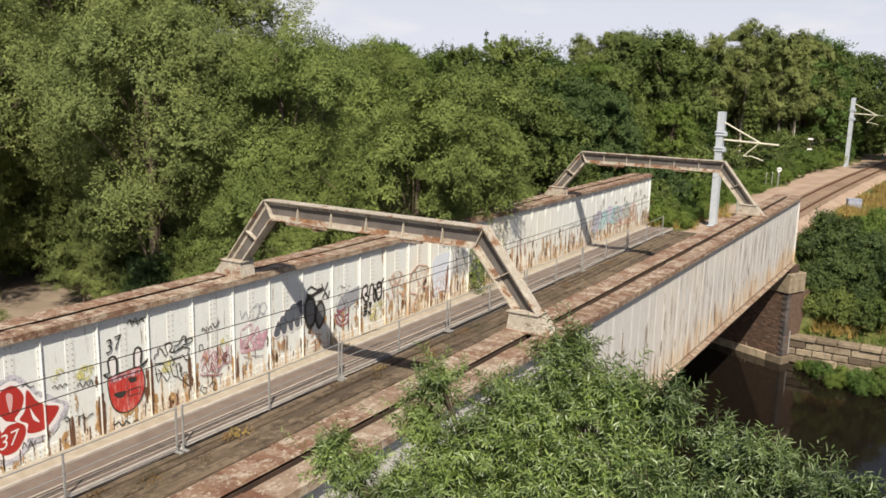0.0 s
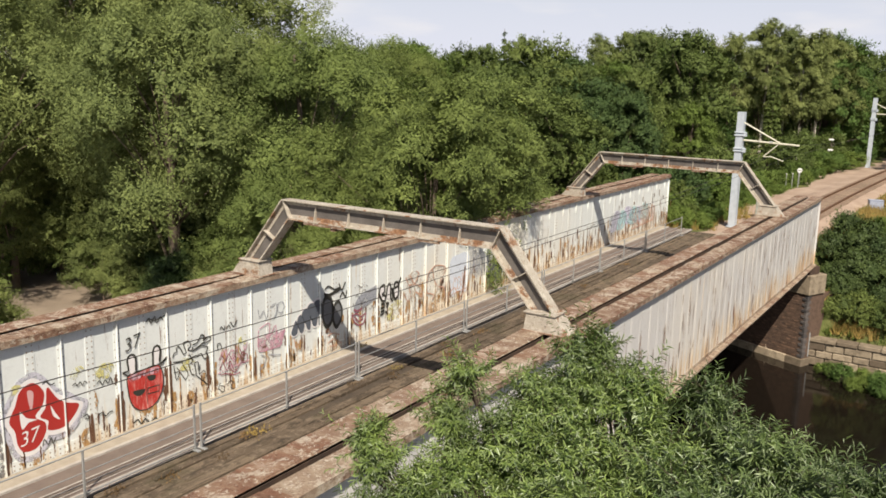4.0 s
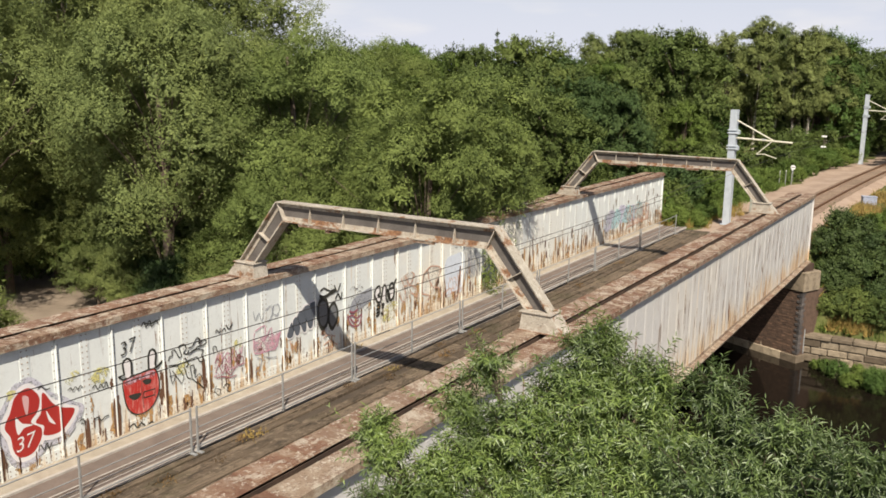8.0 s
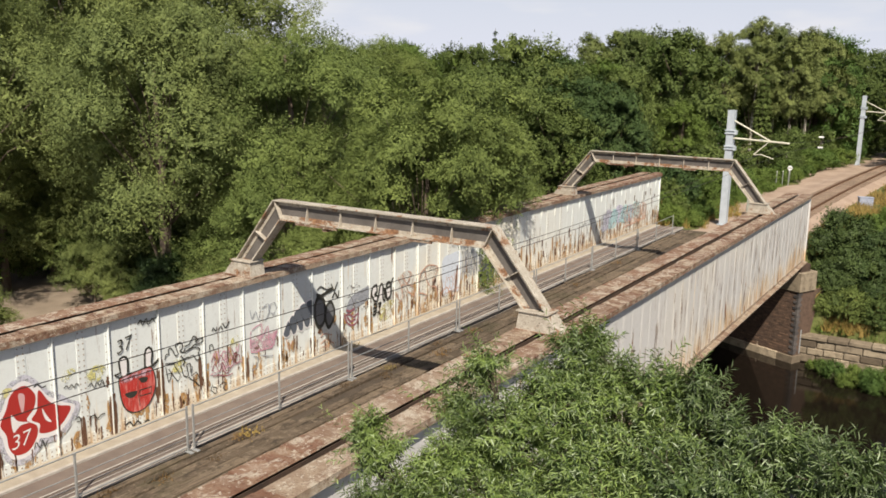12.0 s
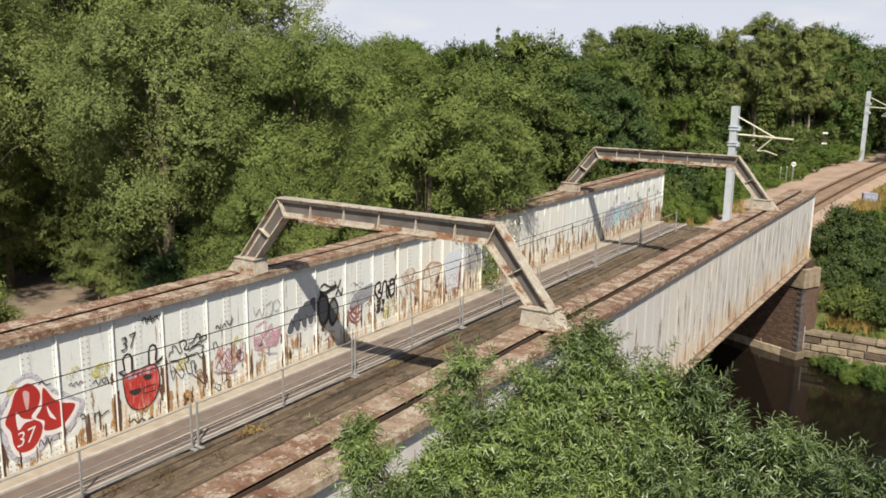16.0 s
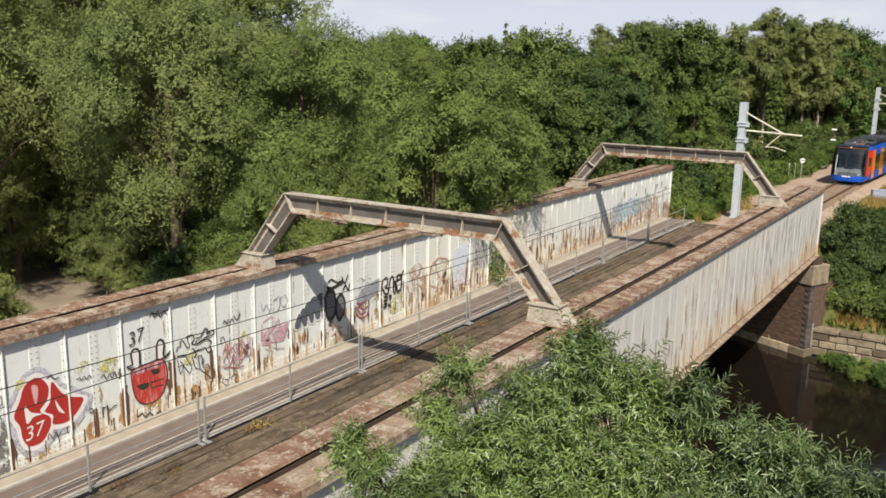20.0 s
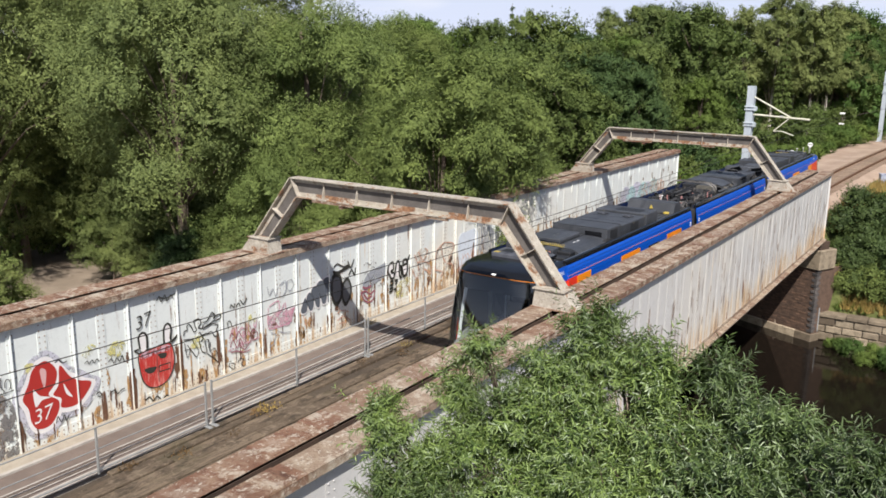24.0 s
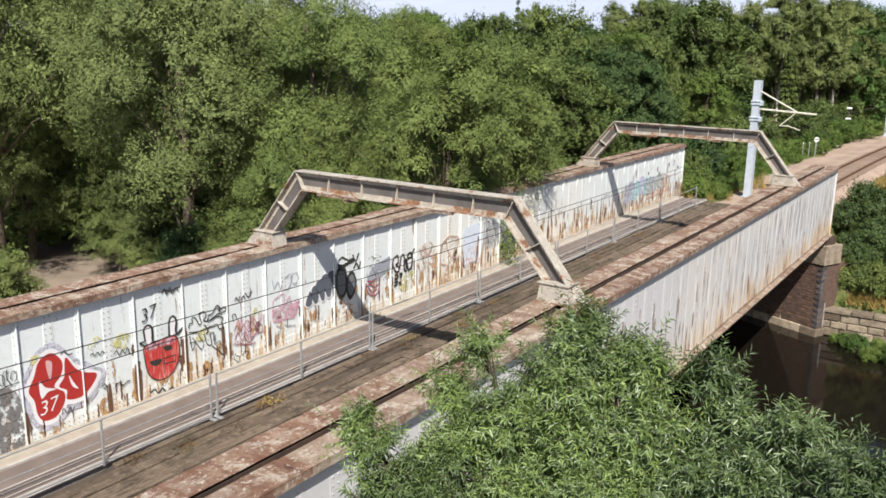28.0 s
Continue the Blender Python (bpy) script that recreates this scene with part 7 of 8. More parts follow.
def tram_vehicle():
    t = thing("tram", label="blue three-section tram with red cab and dark grey roof", category="tram")
    end_car(t, False)
    end_car(t, True)
    mid = shell("middle_car", 13.65, 23.95, t, "blue middle section with roof machinery")
    windows(mid, ((13.7, 16.2), (16.2, 18.75), (18.75, 21.3), (21.3, 23.9)))
    rnd = random.Random(12)
    for y in (12.95, 23.95):
        core = part("bellows", boxes((-1.08, 1.08, y, y + 0.70, 0.4, 2.98)), T_RUBBER, t, "ribbed black rubber bellows")
        for k in range(7):
            part("fold", boxes((-1.20, 1.20, y + 0.02 + k * 0.098, y + 0.07 + k * 0.098, 0.38, 3.06), bevel=0.01), T_RUBBER, core)
        for s in (-1, 1):
            for dy in (-0.22, 0.80):
                part("side_label", boxes((s * 1.318 - 0.01, s * 1.318 + 0.01, y + dy, y + dy + 0.09, 2.56, 2.70)), T_WHITE, t, "small white label")
        for k in range(3):
            cables(t, y + 0.35, -0.7 + 0.6 * k, 30 + k + int(y), 7, T_RUBBER)
        cables(t, y + 0.3, 0.55, 60 + int(y), 4, T_COPPER)
    # bushings that carry the pantograph
    for x, y, white in ((-0.55, 14.75, True), (-0.38, 15.4, False), (0.58, 16.3, False), (-0.95, 17.9, False), (0.62, 14.9, False)):
        post = part("insulator", tube(bmesh.new(), [(x, y, 3.0), (x, y, 3.30)], 0.05, 10), T_COPPER if white else T_RUBBER, mid)
        for k in range(5):
            part("shed", tube(bmesh.new(), [(x, y, 3.04 + k * 0.05), (x, y, 3.062 + k * 0.05)], 0.085, 10), T_WHITE if white else T_RUBBER, post, "pale insulator shed" if white else "")
    pan = part("pantograph", boxes((-0.72, 0.72, 14.85, 14.93, 3.22, 3.27), (-0.72, 0.72, 16.4, 16.48, 3.22, 3.27), (-0.60, -0.52, 14.9, 16.45, 3.22, 3.27), (0.52, 0.60, 14.9, 16.45, 3.22, 3.27)), T_DARK, mid, "folded pantograph frame")
    part("lower_arm", tube(bmesh.new(), [(0, 16.3, 3.30), (0.02, 14.4, 3.38)], 0.06), T_DARK, pan)
    for s in (-1, 1):
        part("upper_arm", tube(bmesh.new(), [(s * 0.08, 14.4, 3.42), (s * 0.35, 16.75, 3.56)], 0.028), T_DARK, pan)
        part("rod", tube(bmesh.new(), [(s * 0.20, 16.2, 3.33), (s * 0.12, 14.5, 3.33)], 0.018), T_COPPER, pan)
    for y in (16.72, 17.02):
        part("collector", tube(bmesh.new(), [(-0.98, y, 3.34), (-0.90, y, 3.48), (-0.72, y, 3.58), (-0.45, y, 3.61), (0.45, y, 3.61), (0.72, y, 3.58), (0.90, y, 3.48), (0.98, y, 3.34)], 0.024, 7), T_COPPER, pan, "curved collector horn")
    part("strip_bar", boxes((-0.5, 0.5, 16.70, 16.74, 3.63, 3.65), (-0.5, 0.5, 17.0, 17.04, 3.63, 3.65)), T_DARK, pan)
    part("long_channel", boxes((-1.02, -0.86, 14.0, 17.8, 3.06, 3.10), bevel=0.01), T_BEIGE, mid, "long grey cable channel")
    # crowded black gear below it
    for k in range(9):
        x, y, white = (-0.72, -0.30, 0.15, 0.55, 0.82)[k % 5], 13.95 + 0.41 * k, k % 4 == 3
        post = part("insulator", tube(bmesh.new(), [(x, y, 3.0), (x, y, 3.28)], 0.045, 8), T_RUBBER, mid)
        for j in range(5):
            part("shed", tube(bmesh.new(), [(x, y, 3.03 + j * 0.05), (x, y, 3.055 + j * 0.05)], 0.085, 9), T_COPPER if white else T_RUBBER, post)
    for k in range(58):
        a = Vector((rnd.uniform(-0.90, 0.95), rnd.uniform(13.8, 17.6), rnd.uniform(3.04, 3.24)))
        turn = rnd.choice((0.1, 0.4, -0.3, 1.45, 0.8, -1.0))
        b = a + Vector((math.sin(turn), math.cos(turn), rnd.uniform(-0.16, 0.18))) * rnd.uniform(0.12, 0.55)
        b.x = max(-1.0, min(1.0, b.x))
        r = rnd.choice((0.025, 0.035, 0.05, 0.07, 0.085))
        part("pipe", tube(bmesh.new(), [a, a.lerp(b, 0.12), a.lerp(b, 0.88), b], [r * 0.8, r, r, r * 0.8], 8), rnd.choice((T_DARK, T_RUBBER, T_RUBBER, T_BLACK)), mid)
    for k in range(40):
        x, y = rnd.uniform(-0.95, 0.8), rnd.uniform(13.75, 17.6)
        roof_box("gear_box", x, x + rnd.uniform(0.08, 0.3), y, y + rnd.uniform(0.08, 0.35), rnd.uniform(3.05, 3.2), mid, rnd.choice((T_DARK, T_RUBBER, T_DARK)), 0.015)
    for k in range(46):
        x, y = rnd.uniform(-0.8, 0.9), rnd.uniform(13.8, 18.6)
        part("fitting", tube(bmesh.new(), [(x, y, 3.05), (x, y, rnd.uniform(3.14, 3.34))], rnd.uniform(0.012, 0.04), 7), rnd.choice((T_COPPER, T_COPPER, T_BEIGE, T_RUBBER, T_PINK)), mid)
    for k in range(6):
        cables(mid, 14.0 + 0.62 * k, rnd.uniform(-0.7, 0.8), 70 + k, 4, T_RUBBER if k % 3 else T_COPPER)
    # boxes and covers towards the far joint
    res = roof_box("resistor_box", -0.10, 0.60, 17.72, 18.32, 3.39, mid, T_ROOF, 0.02)
    part("side_panel", boxes((0.601, 0.606, 17.74, 18.30, 3.02, 3.37)), T_BEIGE, res, "dull beige side panel")
    part("side_panel", boxes((-0.08, 0.58, 17.712, 17.718, 3.02, 3.37)), T_BEIGE, res, "dull beige side panel")
    roof_box("gear_case", -0.72, -0.12, 17.8, 18.6, 3.36, mid, T_DARK, 0.03)
    n = 8
    top = [(-0.85 + 1.55 * i / n, 3.40 - 0.16 * max(0.0, (i - 4) / 4) ** 2) for i in range(n + 1)]
    cover = part("curved_cover", prism(bmesh.new(), top + [(x, z - 0.02) for x, z in top[::-1]], 18.75, 20.15), T_ROOF, mid, "curved grey cover plate over pipes", smooth=False)
    part("cover_core", boxes((-0.8, 0.25, 18.7, 20.2, 2.99, 3.36)), T_DARK, cover)
    for k in range(5):
        y = 18.75 + 0.30 * k
        part("pipe", tube(bmesh.new(), [(0.25, y, 3.22), (0.62, y + 0.04, 3.20), (0.78, y + 0.12, 3.12), (0.80, y + 0.22, 3.02)], 0.045, 7), (T_DARK, T_BEIGE, T_ROOF)[k % 3], cover)
    part("pipe", tube(bmesh.new(), [(0.65, 18.4, 3.05), (0.8, 18.6, 3.12), (0.86, 19.3, 3.06), (0.84, 20.3, 3.1), (0.7, 20.4, 3.25)], 0.05, 7), T_ROOF, cover)
    ac = roof_box("air_conditioner", -0.88, 0.88, 20.45, 22.7, 3.41, mid, T_ROOF, 0.02)
    part("seam", boxes((-0.86, 0.86, 21.5, 21.515, 3.4105, 3.414)), T_BLACK, ac)
    for x in (-0.42, 0.45):
        ring = part("fan_ring", tube(bmesh.new(), [(x, 22.2, 3.411), (x, 22.2, 3.43)], 0.17, 16), T_BLACK, ac)
        fan_blades(ring, x, 22.2, 3.431, 0.16)
    part("louvre", boxes((0.881, 0.886, 21.0, 21.9, 3.26, 3.34)), T_BLACK, ac)
    case = roof_box("gear_case", -0.78, 0.42, 22.82, 23.42, 3.27, mid, T_ROOF, 0.02)
    part("lid", boxes((-0.74, -0.2, 22.9, 23.3, 3.271, 3.31), bevel=0.01), T_DARK, case)
    for k in range(5):
        part("louvre", boxes((-0.60 + 0.2 * k, -0.47 + 0.2 * k, 22.812, 22.818, 3.06, 3.2)), T_BLACK, case)
    for k in range(3):
        roof_box("gear_box", 0.50 + 0.12 * k, 0.60 + 0.12 * k, 22.9 + 0.2 * k, 23.15 + 0.2 * k, 3.22 - 0.05 * k, mid, T_DARK, 0.015)
    for y in (5.4, 14.2, 23.4, 32.2):
        part("bogie", boxes((-1.1, 1.1, y - 1.1, y + 1.1, 0.15, 0.5), (-0.78, -0.65, y - 1.2, y - 0.6, 0.15, 0.72), (0.65, 0.78, y - 1.2, y - 0.6, 0.15, 0.72)), T_DARK, t)
    return t


tram = tram_vehicle()
# seconds, and where the tram's nose is along the line
TRAM_RUN = [(0, 420), (10, 252), (15, 166.5), (17, 132.5), (18, 112), (19, 93.2), (19.5, 84.0), (20, 75.3), (20.5, 67.3), (21, 60.0), (21.5, 52.6), (22.5, 38.4),
            (23.5, 25.0), (24, 18.2), (24.5, 11.4), (25, 4.75), (25.5, -1.8), (26, -8.3), (26.6, -16.2), (27.2, -24.1), (27.6, -29.35), (28, -34.6)]


def tram_pose(y):
    """On the rails: the nose at y, the tail a tram's length behind it."""
    a, b = Vector((track_x(y), y, 0)), Vector((track_x(y + TRAM_L), y + TRAM_L, 0))
    turn = math.degrees(math.atan2(-(b.x - a.x), b.y - a.y))
    return pose(a.x, a.y, 0.0, 0, 0, turn)


def tram_motion():
    walk(tram, [(s, tram_pose(y)) for s, y in TRAM_RUN])


# ---- the willow in front of the bridge ----
# limbs: end of the limb, radius of its foliage across and upwards, how freely it swings
MAIN_LIMBS = [
    ((-2.90, 7.35, 6.02), 0.34, 0.40, 1.00), ((-3.10, 7.05, 5.66), 0.45, 0.38, 1.00), ((-2.61, 7.35, 5.70), 0.36, 0.34, 1.00), ((-2.28, 7.25, 5.80), 0.26, 0.30, 1.00), ((-3.38, 6.81, 5.38), 0.45, 0.38, 0.95),
    ((-3.70, 6.53, 5.06), 0.42, 0.36, 0.90), ((-4.06, 6.31, 4.88), 0.33, 0.28, 0.90), ((-4.58, 6.31, 5.03), 0.24, 0.18, 1.10), ((-4.75, 6.31, 5.20), 0.20, 0.16, 1.20), ((-3.99, 7.17, 5.76), 0.18, 0.17, 1.10),
    ((-4.05, 6.90, 5.38), 0.25, 0.20, 1.00), ((-2.64, 6.81, 5.30), 0.60, 0.44, 0.90), ((-2.09, 6.89, 5.44), 0.40, 0.42, 1.00), ((-3.09, 6.50, 4.80), 0.70, 0.48, 0.80), ((-2.26, 6.41, 4.95), 0.70, 0.48, 0.80),
    ((-3.76, 6.14, 4.58), 0.60, 0.42, 0.70), ((-4.41, 6.07, 4.55), 0.40, 0.34, 0.70),
]
SIDE_LIMBS = [
    ((-1.84, 7.17, 5.92), 0.15, 0.32, 0.77), ((-1.49, 7.04, 5.60), 0.28, 0.30, 0.77), ((-1.06, 6.82, 5.80), 0.22, 0.28, 0.77), ((-0.81, 6.65, 5.64), 0.28, 0.24, 0.77), ((-0.48, 6.28, 5.88), 0.27, 0.25, 0.77),
    ((-1.60, 6.51, 5.02), 0.54, 0.40, 0.63), ((-0.99, 6.22, 5.20), 0.52, 0.40, 0.63), ((-0.51, 5.88, 5.42), 0.52, 0.40, 0.63), ((-1.73, 6.70, 5.30), 0.40, 0.40, 0.66), ((-1.26, 6.55, 5.42), 0.40, 0.36, 0.70),
]


def long_leaves(centers, ways, normals, length, width):
    """Narrow willow leaves, folded along the rib and bowed over: six corners each."""
    ways = ways / np.linalg.norm(ways, axis=1, keepdims=True)
    side = np.cross(ways, normals)
    side /= np.linalg.norm(side, axis=1, keepdims=True) + 1e-9
    nrm = np.cross(side, ways)
    l, w = length[:, None], width[:, None]
    rib = centers + ways * l * 0.52 - nrm * l * 0.02
    tip = centers + ways * l - nrm * l * 0.16
    lift = nrm * w * 0.22
    a, b = centers + ways * l * 0.30 + side * w * 0.5 + lift, centers + ways * l * 0.30 - side * w * 0.5 + lift
    c, d = centers + ways * l * 0.66 + side * w * 0.42 + lift - nrm * l * 0.05, centers + ways * l * 0.66 - side * w * 0.42 + lift - nrm * l * 0.05
    v = np.stack([centers, a, c, tip, d, b], 1).reshape(-1, 3)
    k = np.arange(len(centers))[:, None] * 6
    return v, np.concatenate([k + np.array([[0, 1, 2, 3]]), k + np.array([[0, 3, 4, 5]])])


def willow_limb(tree, base, end, across, up, seed, leaf):
    """One limb with its shoots and leaves; its own space starts where it leaves the trunk."""
    rng = np.random.default_rng(seed)
    reach = np.array(end) - np.array(base)
    centre = Vector(reach)
    limb = thing("branch")
    limb.parent, limb.location = tree, base
    bm = bmesh.new()
    bow = centre * 0.5 + Vector((0, 0, 0.35))
    tube(bm, [Vector((0, 0, 0)), bow * 0.6, bow, centre], [0.055, 0.045, 0.030, 0.010], 6)
    shoots = int(24 + 1250 * across * (across + up) * 0.5)
    out = unit(rng, shoots)
    out[:, 2] = out[:, 2] * 0.85 + 0.25
    out /= np.linalg.norm(out, axis=1, keepdims=True)
    lump = 1 + 0.22 * np.sin(out[:, 0] * 6 + seed) * np.cos(out[:, 1] * 5 - seed)
    across, up = max(0.08, across - 0.17), max(0.08, up - 0.15)
    root = reach + out * np.array((across, across, up)) * (rng.uniform(0.05, 1.0, shoots) ** 0.5 * lump)[:, None]
    # gathered into sprays with gaps between them
    heart = rng.integers(0, max(5, shoots // 12), shoots)
    root = root[heart] + (root - root[heart]) * 0.12 + rng.normal(0, 0.055, (shoots, 3))
    out = out[heart] * 0.7 + out * 0.3
    aim = out * 0.70 + unit(rng, shoots) * 0.55 + np.array([0, 0, 0.35])
    aim /= np.linalg.norm(aim, axis=1, keepdims=True)
    length = rng.uniform(0.14, 0.30, shoots) * np.where(rng.uniform(0, 1, shoots) < 0.10, 1.8, 1.0)
    for k in range(0, shoots, 5):
        a, b = centre.lerp(bow, rng.uniform(0, 0.5)), Vector(root[k])
        tube(bm, [a, (a + b) / 2 + Vector((0, 0, 0.05)), b, b + Vector(aim[k]) * float(length[k]) * 0.9], [0.009, 0.006, 0.004, 0.002], 4)
    part("limb", bm, M_BARK, limb)
    # leaves stand round the shoot like a brush, the lower ones hang
    per = 22
    u = np.tile(np.linspace(0.0, 1.0, per), shoots)
    tw = np.repeat(np.arange(shoots), per)
    n = len(u)
    c = root[tw] + aim[tw] * (length[tw] * u)[:, None]
    side = np.cross(aim, unit(rng, shoots))
    side /= np.linalg.norm(side, axis=1, keepdims=True)
    other = np.cross(aim, side)
    turn = np.tile(np.arange(per) * 2.4, shoots) + rng.normal(0, 0.3, n)
    spoke = side[tw] * np.cos(turn)[:, None] + other[tw] * np.sin(turn)[:, None]
    ways = aim[tw] * (0.25 + 0.75 * u)[:, None] + spoke * (1.05 - 0.35 * u)[:, None] + np.array([0, 0, -0.42]) + unit(rng, n) * 0.22
    nrm = aim[tw] * 0.8 - spoke * 0.3 + np.array([0, 0, 0.6]) + unit(rng, n) * 0.45
    v, f = long_leaves(c, ways, nrm, rng.uniform(0.060, 0.108, n) * (1.1 - 0.30 * u), rng.uniform(0.0086, 0.0138, n))
    quads_object("foliage", v, f, leaf, limb)
    return limb


def near_willow(foot, rows, seed, leaf, label):
    t = thing("willow_tree", label=label, category="tree")
    foot = Vector(foot)
    t.location = foot
    bm = bmesh.new()
    fork = Vector((-0.1, 0.1, 6.4))
    tube(bm, [Vector((0.05, -0.2, -2.8)), Vector((0, 0, -0.4)), Vector((0.12, -0.05, 2.2)), Vector((-0.05, 0.1, 4.4)), fork], [0.32, 0.26, 0.2, 0.15, 0.10], 9)
    part("trunk", bm, M_BARK, t, smooth=True)
    limbs = []
    for i, (end, across, up, free) in enumerate(rows):
        base = fork + Vector((0, 0, -0.5 + 0.1 * (i % 5)))
        limbs.append((willow_limb(t, base, Vector(end) - foot, across, up, seed + i, leaf), base, free))
    return limbs


near_limbs = near_willow((-2.3, 6.6, -4.6), MAIN_LIMBS, 200, L_NEAR, "bright green narrow-leaved willow swaying beside the bridge")
near_limbs += near_willow((-1.1, 7.0, -4.6), SIDE_LIMBS, 230, L_NEAR_DARK, "smaller darker green willow swaying over the water")
# how far the wind bends the crown down towards the near bank: seconds, share
GUST = [(0, -1.0), (1, -0.95), (2, -0.95), (3, -0.92), (4.5, -0.45), (6, -0.05), (8, 0.0), (9.5, 0.05), (11, 0.0), (12.5, -0.25), (14.5, -0.55), (16, -0.60), (17, -0.85), (18.5, -0.95), (20, -1.05),
        (21.5, -0.8), (23.5, -0.55), (25, -0.5), (26, -0.75), (27, -0.95), (28, -1.0)]


def willow_motion():
    rnd = random.Random(8)
    for i, (limb, base, free) in enumerate(near_limbs):
        p1, p2, p3 = (rnd.uniform(0, 6.28) for _ in range(3))
        rows = []
        for k in range(71):
            s = k * 0.4
            g = float(np.interp(s, [a for a, b in GUST], [b for a, b in GUST]))
            side = free * (0.8 * g + 0.8 * math.sin(1.9 * s + p1) + 0.45 * math.sin(4.1 * s + p2))
            nod = free * (5.8 * g + 0.7 * math.sin(1.5 * s + p3) + 0.4 * math.sin(3.7 * s + p1))
            rows.append((s, Matrix.Translation(base) @ pose(0, 0, 0, -nod, side, 0)))
        rows[-1] = (28.0, rows[-1][1])
        walk(limb, rows)


# ---- small things ----
def blades(name, spots, tall, material, label, category, seed, per=9):
    """Grass: bent blades in tufts at the given spots (x, y, z)."""
    rng = np.random.default_rng(seed)
    p = np.repeat(np.asarray(spots), per, axis=0)
    n = len(p)
    p[:, :2] += rng.normal(0, 0.10, (n, 2))
    lean = np.stack([rng.normal(0, 0.38, n), rng.normal(0, 0.38, n), np.ones(n)], 1)
    face = np.stack([rng.normal(0, 1, n), rng.normal(0, 1, n), rng.uniform(0, 0.5, n)], 1)
    v, f = leaf_scales(p, lean, face, tall * rng.uniform(0.5, 1.4, n), tall * 0.10 * rng.uniform(0.7, 1.4, n))
    return quads_object(name, v, f, material, label=label, category=category, kind="stuff")


def strewn(seed, count, x0, x1, y0, y1, follow=False):
    rng = np.random.default_rng(seed)
    y = rng.uniform(y0, y1, count)
    x = rng.uniform(x0, x1, count)
    if follow:
        x = x + 0.00055 * np.clip(y - 45, 0, 75) ** 2
    keep = np.sin(x * 1.3 + seed) + np.sin(y * 0.7 + x) + rng.uniform(-1.2, 1.2, count) > -0.2
    return np.stack([x, y, ground_z(x, y) - 0.03], 1)[keep]


blades("dry_grass", strewn(1, 5200, -7.9, -3.4, 50, 100, True), 0.7, L_DRY, "dry yellow grass beside the track", "grass", 21)
blades("dry_grass", np.concatenate([strewn(2, 1100, -7.0, 5.0, 47.9, 50.5), strewn(12, 900, -3.8, 4.0, 49.5, 56), strewn(6, 400, -20, -16.2, 51.5, 58), strewn(9, 130, -15.6, -13.4, 52.3, 64)]), 0.5, L_DRY, "yellowed grass along the top of the wall", "grass", 22)
blades("grass", np.concatenate([strewn(3, 2600, -18.8, -15.2, 52, 112), strewn(8, 800, -16.4, -14.9, 55, 92), strewn(11, 90, -15.4, -13.9, 52.5, 62), strewn(4, 1800, -6.2, 4.0, 49, 75), strewn(5, 1500, -7.0, 6.0, 47.8, 53)]), 0.42, L_BRIGHT, "rough green grass and weeds", "grass", 23)

# green plants at the foot of the river wall
place(copy_thing(scrub, pose(0, 0, 0)), [(x, y, -5.95, a, s) for x, y, a, s in (
    (-5.9, 45.9, 0, 0.34), (-5.2, 45.2, 60, 0.42), (-4.4, 45.6, 130, 0.40), (-3.5, 45.0, 200, 0.46), (-2.6, 45.5, 260, 0.5), (-4.6, 44.3, 310, 0.34), (-3.4, 44.0, 20, 0.38),
    (-1.6, 45.2, 100, 0.5), (-6.4, 46.2, 220, 0.26), (-2.3, 44.2, 170, 0.4))])


def weed(x, y, s, seed):
    rng = np.random.default_rng(seed)
    n = 70
    c = rng.normal(0, 1, (n, 3)) * np.array([0.16, 0.22, 0.0]) * s + np.array([0, 0, 0.01])
    c[:, 2] += rng.uniform(0, 0.12, n) * s
    v, f = leaf_cloud(c, rng.normal(0, 0.6, (n, 3)) + np.array([0, 0, 0.8]), unit(rng, n), rng.uniform(0.06, 0.17, n) * s, rng.uniform(0.02, 0.05, n) * s)
    ob = quads_object("weed", v, f, L_DEAD if seed % 5 else L_DRY, label="dry straggling weed on the bridge deck", category="weed", group="weeds on the deck", kind="stuff")
    ob.location = (x, y, 0.02)


for i, (x, y, s) in enumerate(((-14.25, 14.0, 1.2), (-14.4, 13.75, 0.8), (-14.1, 11.3, 0.9), (-14.5, 18.0, 0.8), (-14.0, 19.2, 1.0), (-14.35, 19.9, 0.9), (-13.8, 21.9, 1.2), (-14.45, 22.7, 0.8),
                               (-14.2, 24.6, 0.9), (-13.9, 27.3, 0.8), (-14.5, 29.5, 0.7), (-14.1, 33.0, 0.9), (-14.3, 38.4, 0.8), (-13.95, 12.6, 0.7), (-14.5, 10.2, 0.8), (-16.55, 20.9, 0.8))):
    weed(x, y, 0.75 * s, i)


def round_sign():
    s = thing("round_sign", pose(-14.9, 82, -0.2), "small round white track sign on a grey post", "sign")
    part("post", tube(bmesh.new(), [(0, 0, 0), (0, 0, 1.25)], 0.045), M_GALV, s)
    part("disc", tube(bmesh.new(), [(0, -0.05, 1.35), (0, -0.08, 1.35)], 0.21, 20), T_WHITE, s, "white round plate")
    part("mark", boxes((-0.16, 0.16, -0.086, -0.082, 1.32, 1.38)), M_DUCT, s)


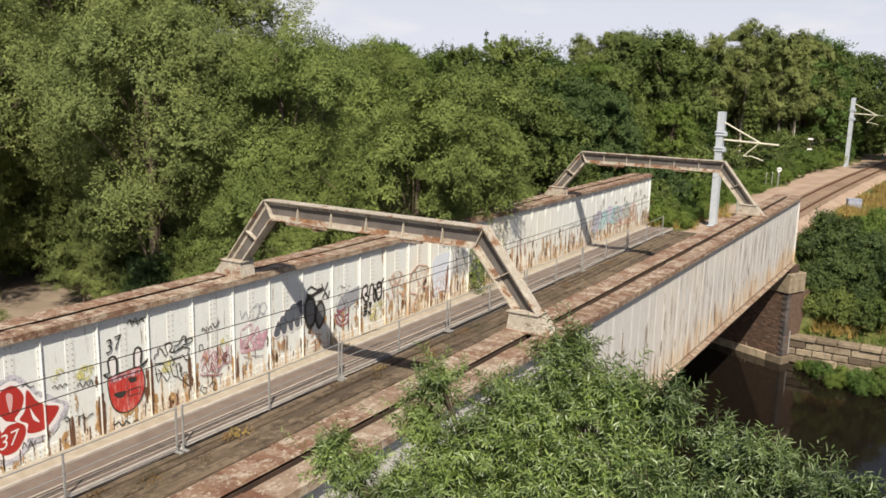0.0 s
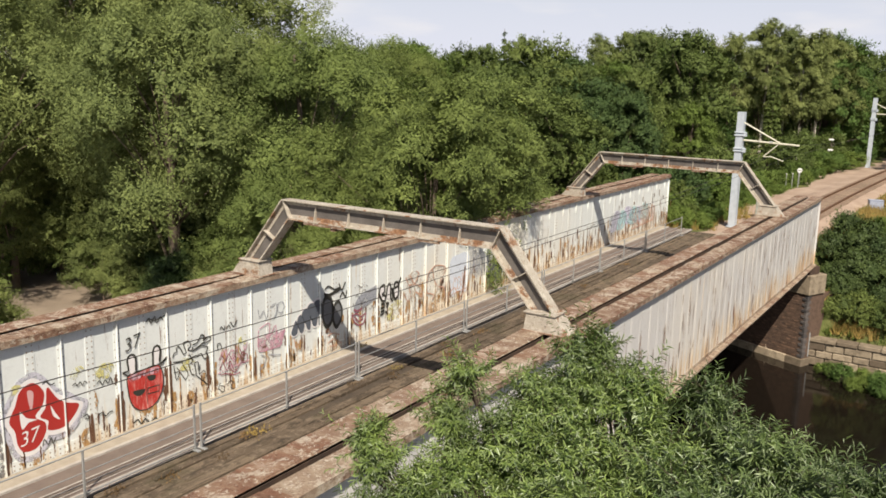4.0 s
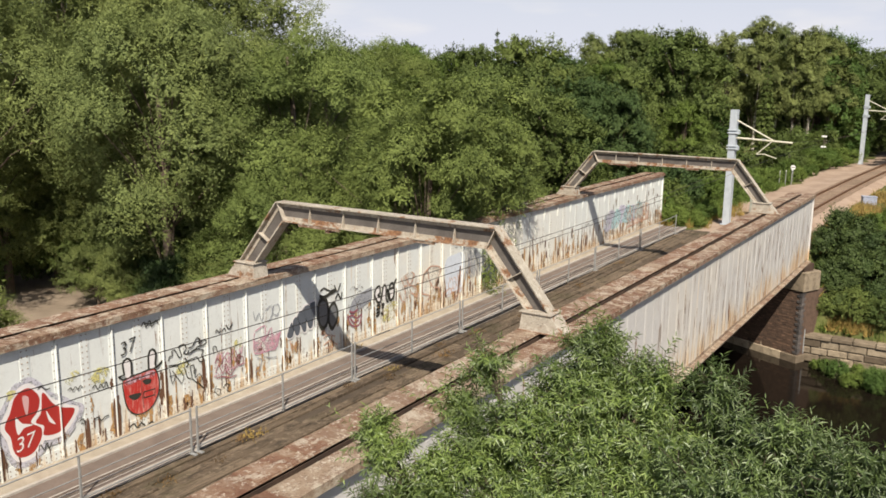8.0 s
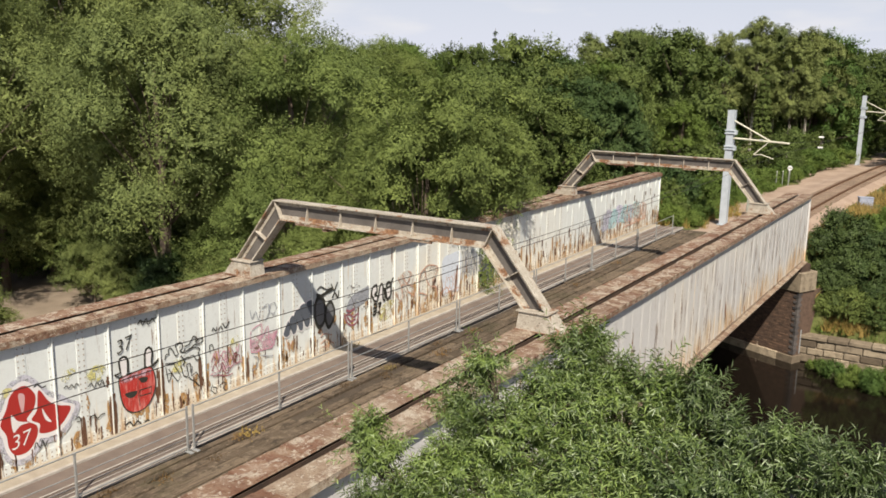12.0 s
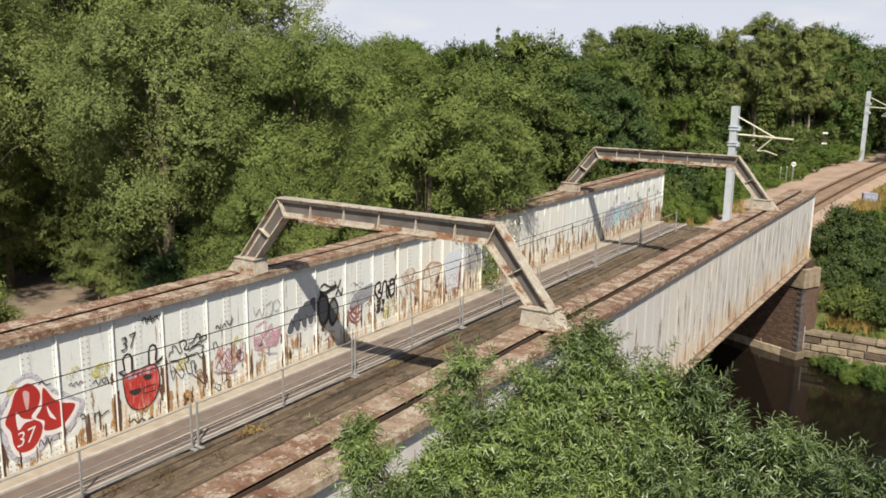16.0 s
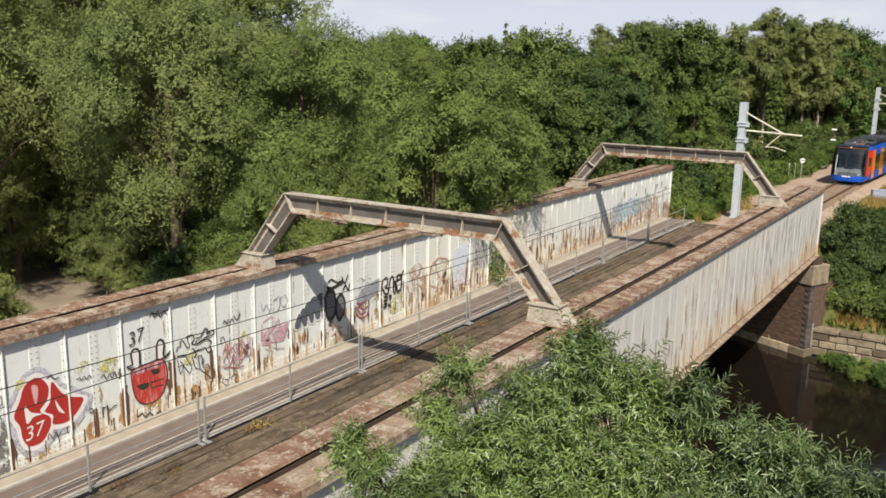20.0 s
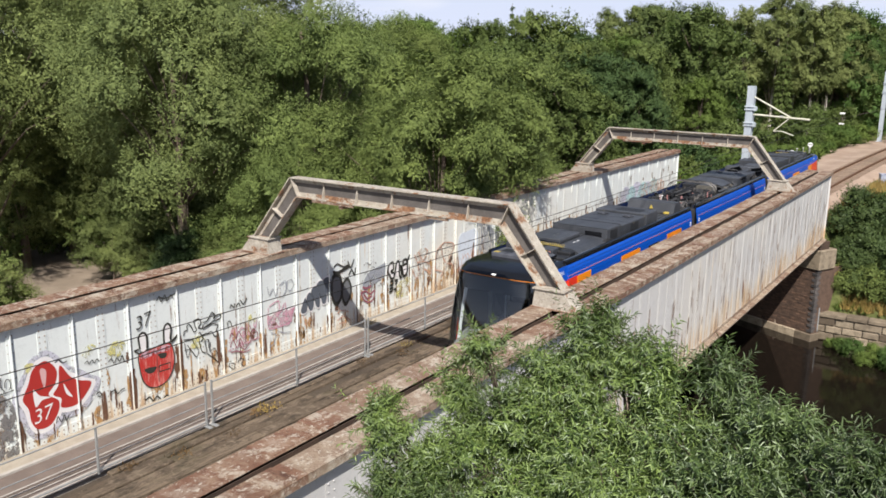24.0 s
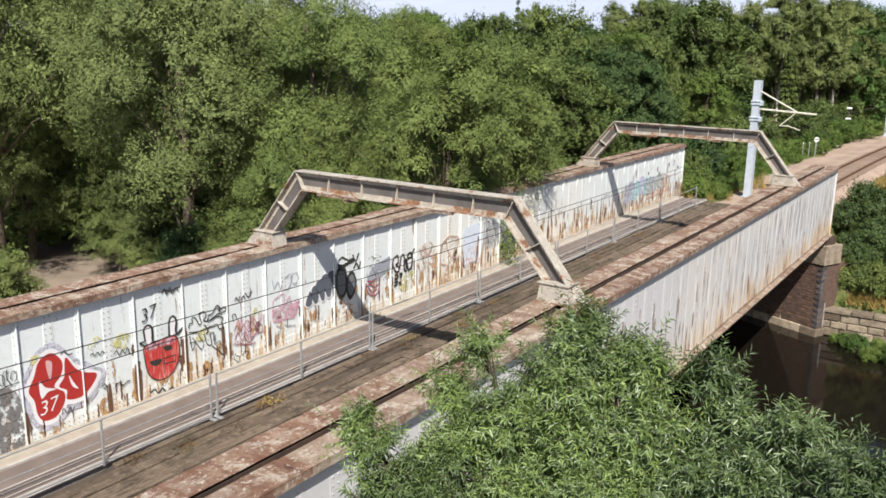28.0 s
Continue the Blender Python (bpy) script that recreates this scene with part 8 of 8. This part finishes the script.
def marker_post():
    m = thing("lamp_post", pose(-15.9, 103.8, -0.4), "slim post with two white marker lamps", "lamp post")
    part("post", tube(bmesh.new(), [(0, 0, 0), (0, 0, 3.4)], 0.05), M_DUCT, m)
    for z in (1.95, 3.1):
        head = part("lamp_head", boxes((-0.27, 0.27, -0.25, 0.05, z, z + 0.2), bevel=0.04), T_WHITE, m, "white lamp head")
        part("bracket", boxes((-0.05, 0.05, 0.05, 0.14, z + 0.05, z + 0.15)), M_DUCT, head)


def cabinet(x, y, z, w, d, h, turn, material, label):
    c = thing("relay_cabinet", pose(x, y, z, 0, 0, turn), label, "cabinet")
    part("body", boxes((-w / 2, w / 2, -d / 2, d / 2, 0.06, h), bevel=0.015), material, c)
    part("lid", boxes((-w / 2 - 0.03, w / 2 + 0.03, -d / 2 - 0.03, d / 2 + 0.03, h + 0.001, h + 0.05), bevel=0.012), material, c)
    part("plinth", boxes((-w / 2 + 0.02, w / 2 - 0.02, -d / 2 + 0.02, d / 2 - 0.02, -0.2, 0.058)), M_LEDGE, c)
    part("door", boxes((-w / 2 + 0.04, w / 2 - 0.04, -d / 2 - 0.014, -d / 2 - 0.001, 0.12, h - 0.05), bevel=0.004), material, c)
    part("door_handle", boxes((w / 2 - 0.12, w / 2 - 0.09, -d / 2 - 0.035, -d / 2 - 0.015, h * 0.45, h * 0.6)), M_DUCT, c)


round_sign()
marker_post()
cabinet(-7.2, 69.5, -0.35, 0.95, 0.6, 0.85, 20, two_tone("cabinet_white", (0.36, 0.39, 0.47), (0.25, 0.28, 0.37), 5, 0.6, 0.1, 20), "low bluish white cabinet beside the track")
cabinet(-12.9, 59.5, -0.25, 0.8, 0.5, 1.5, 0, two_tone("cabinet_grey", (0.36, 0.38, 0.33), (0.27, 0.29, 0.25), 5, 0.6, 0.1, 20), "grey-green trackside relay cabinet")
for k in range(3):
    p = thing("marker_stake", pose(-15.4 + 0.35 * k, 79.0 + 0.8 * k, -0.3), "thin pale marker stake beside the path", "stake", "marker stakes")
    part("stake", boxes((-0.03, 0.03, -0.03, 0.03, 0, 1.3), bevel=0.006), M_GALV, p)
    part("cap", boxes((-0.045, 0.045, -0.045, 0.045, 1.301, 1.36), bevel=0.006), T_WHITE, p)


# ---- what moves ----
def motions():
    tram_motion()
    willow_motion()


motions()
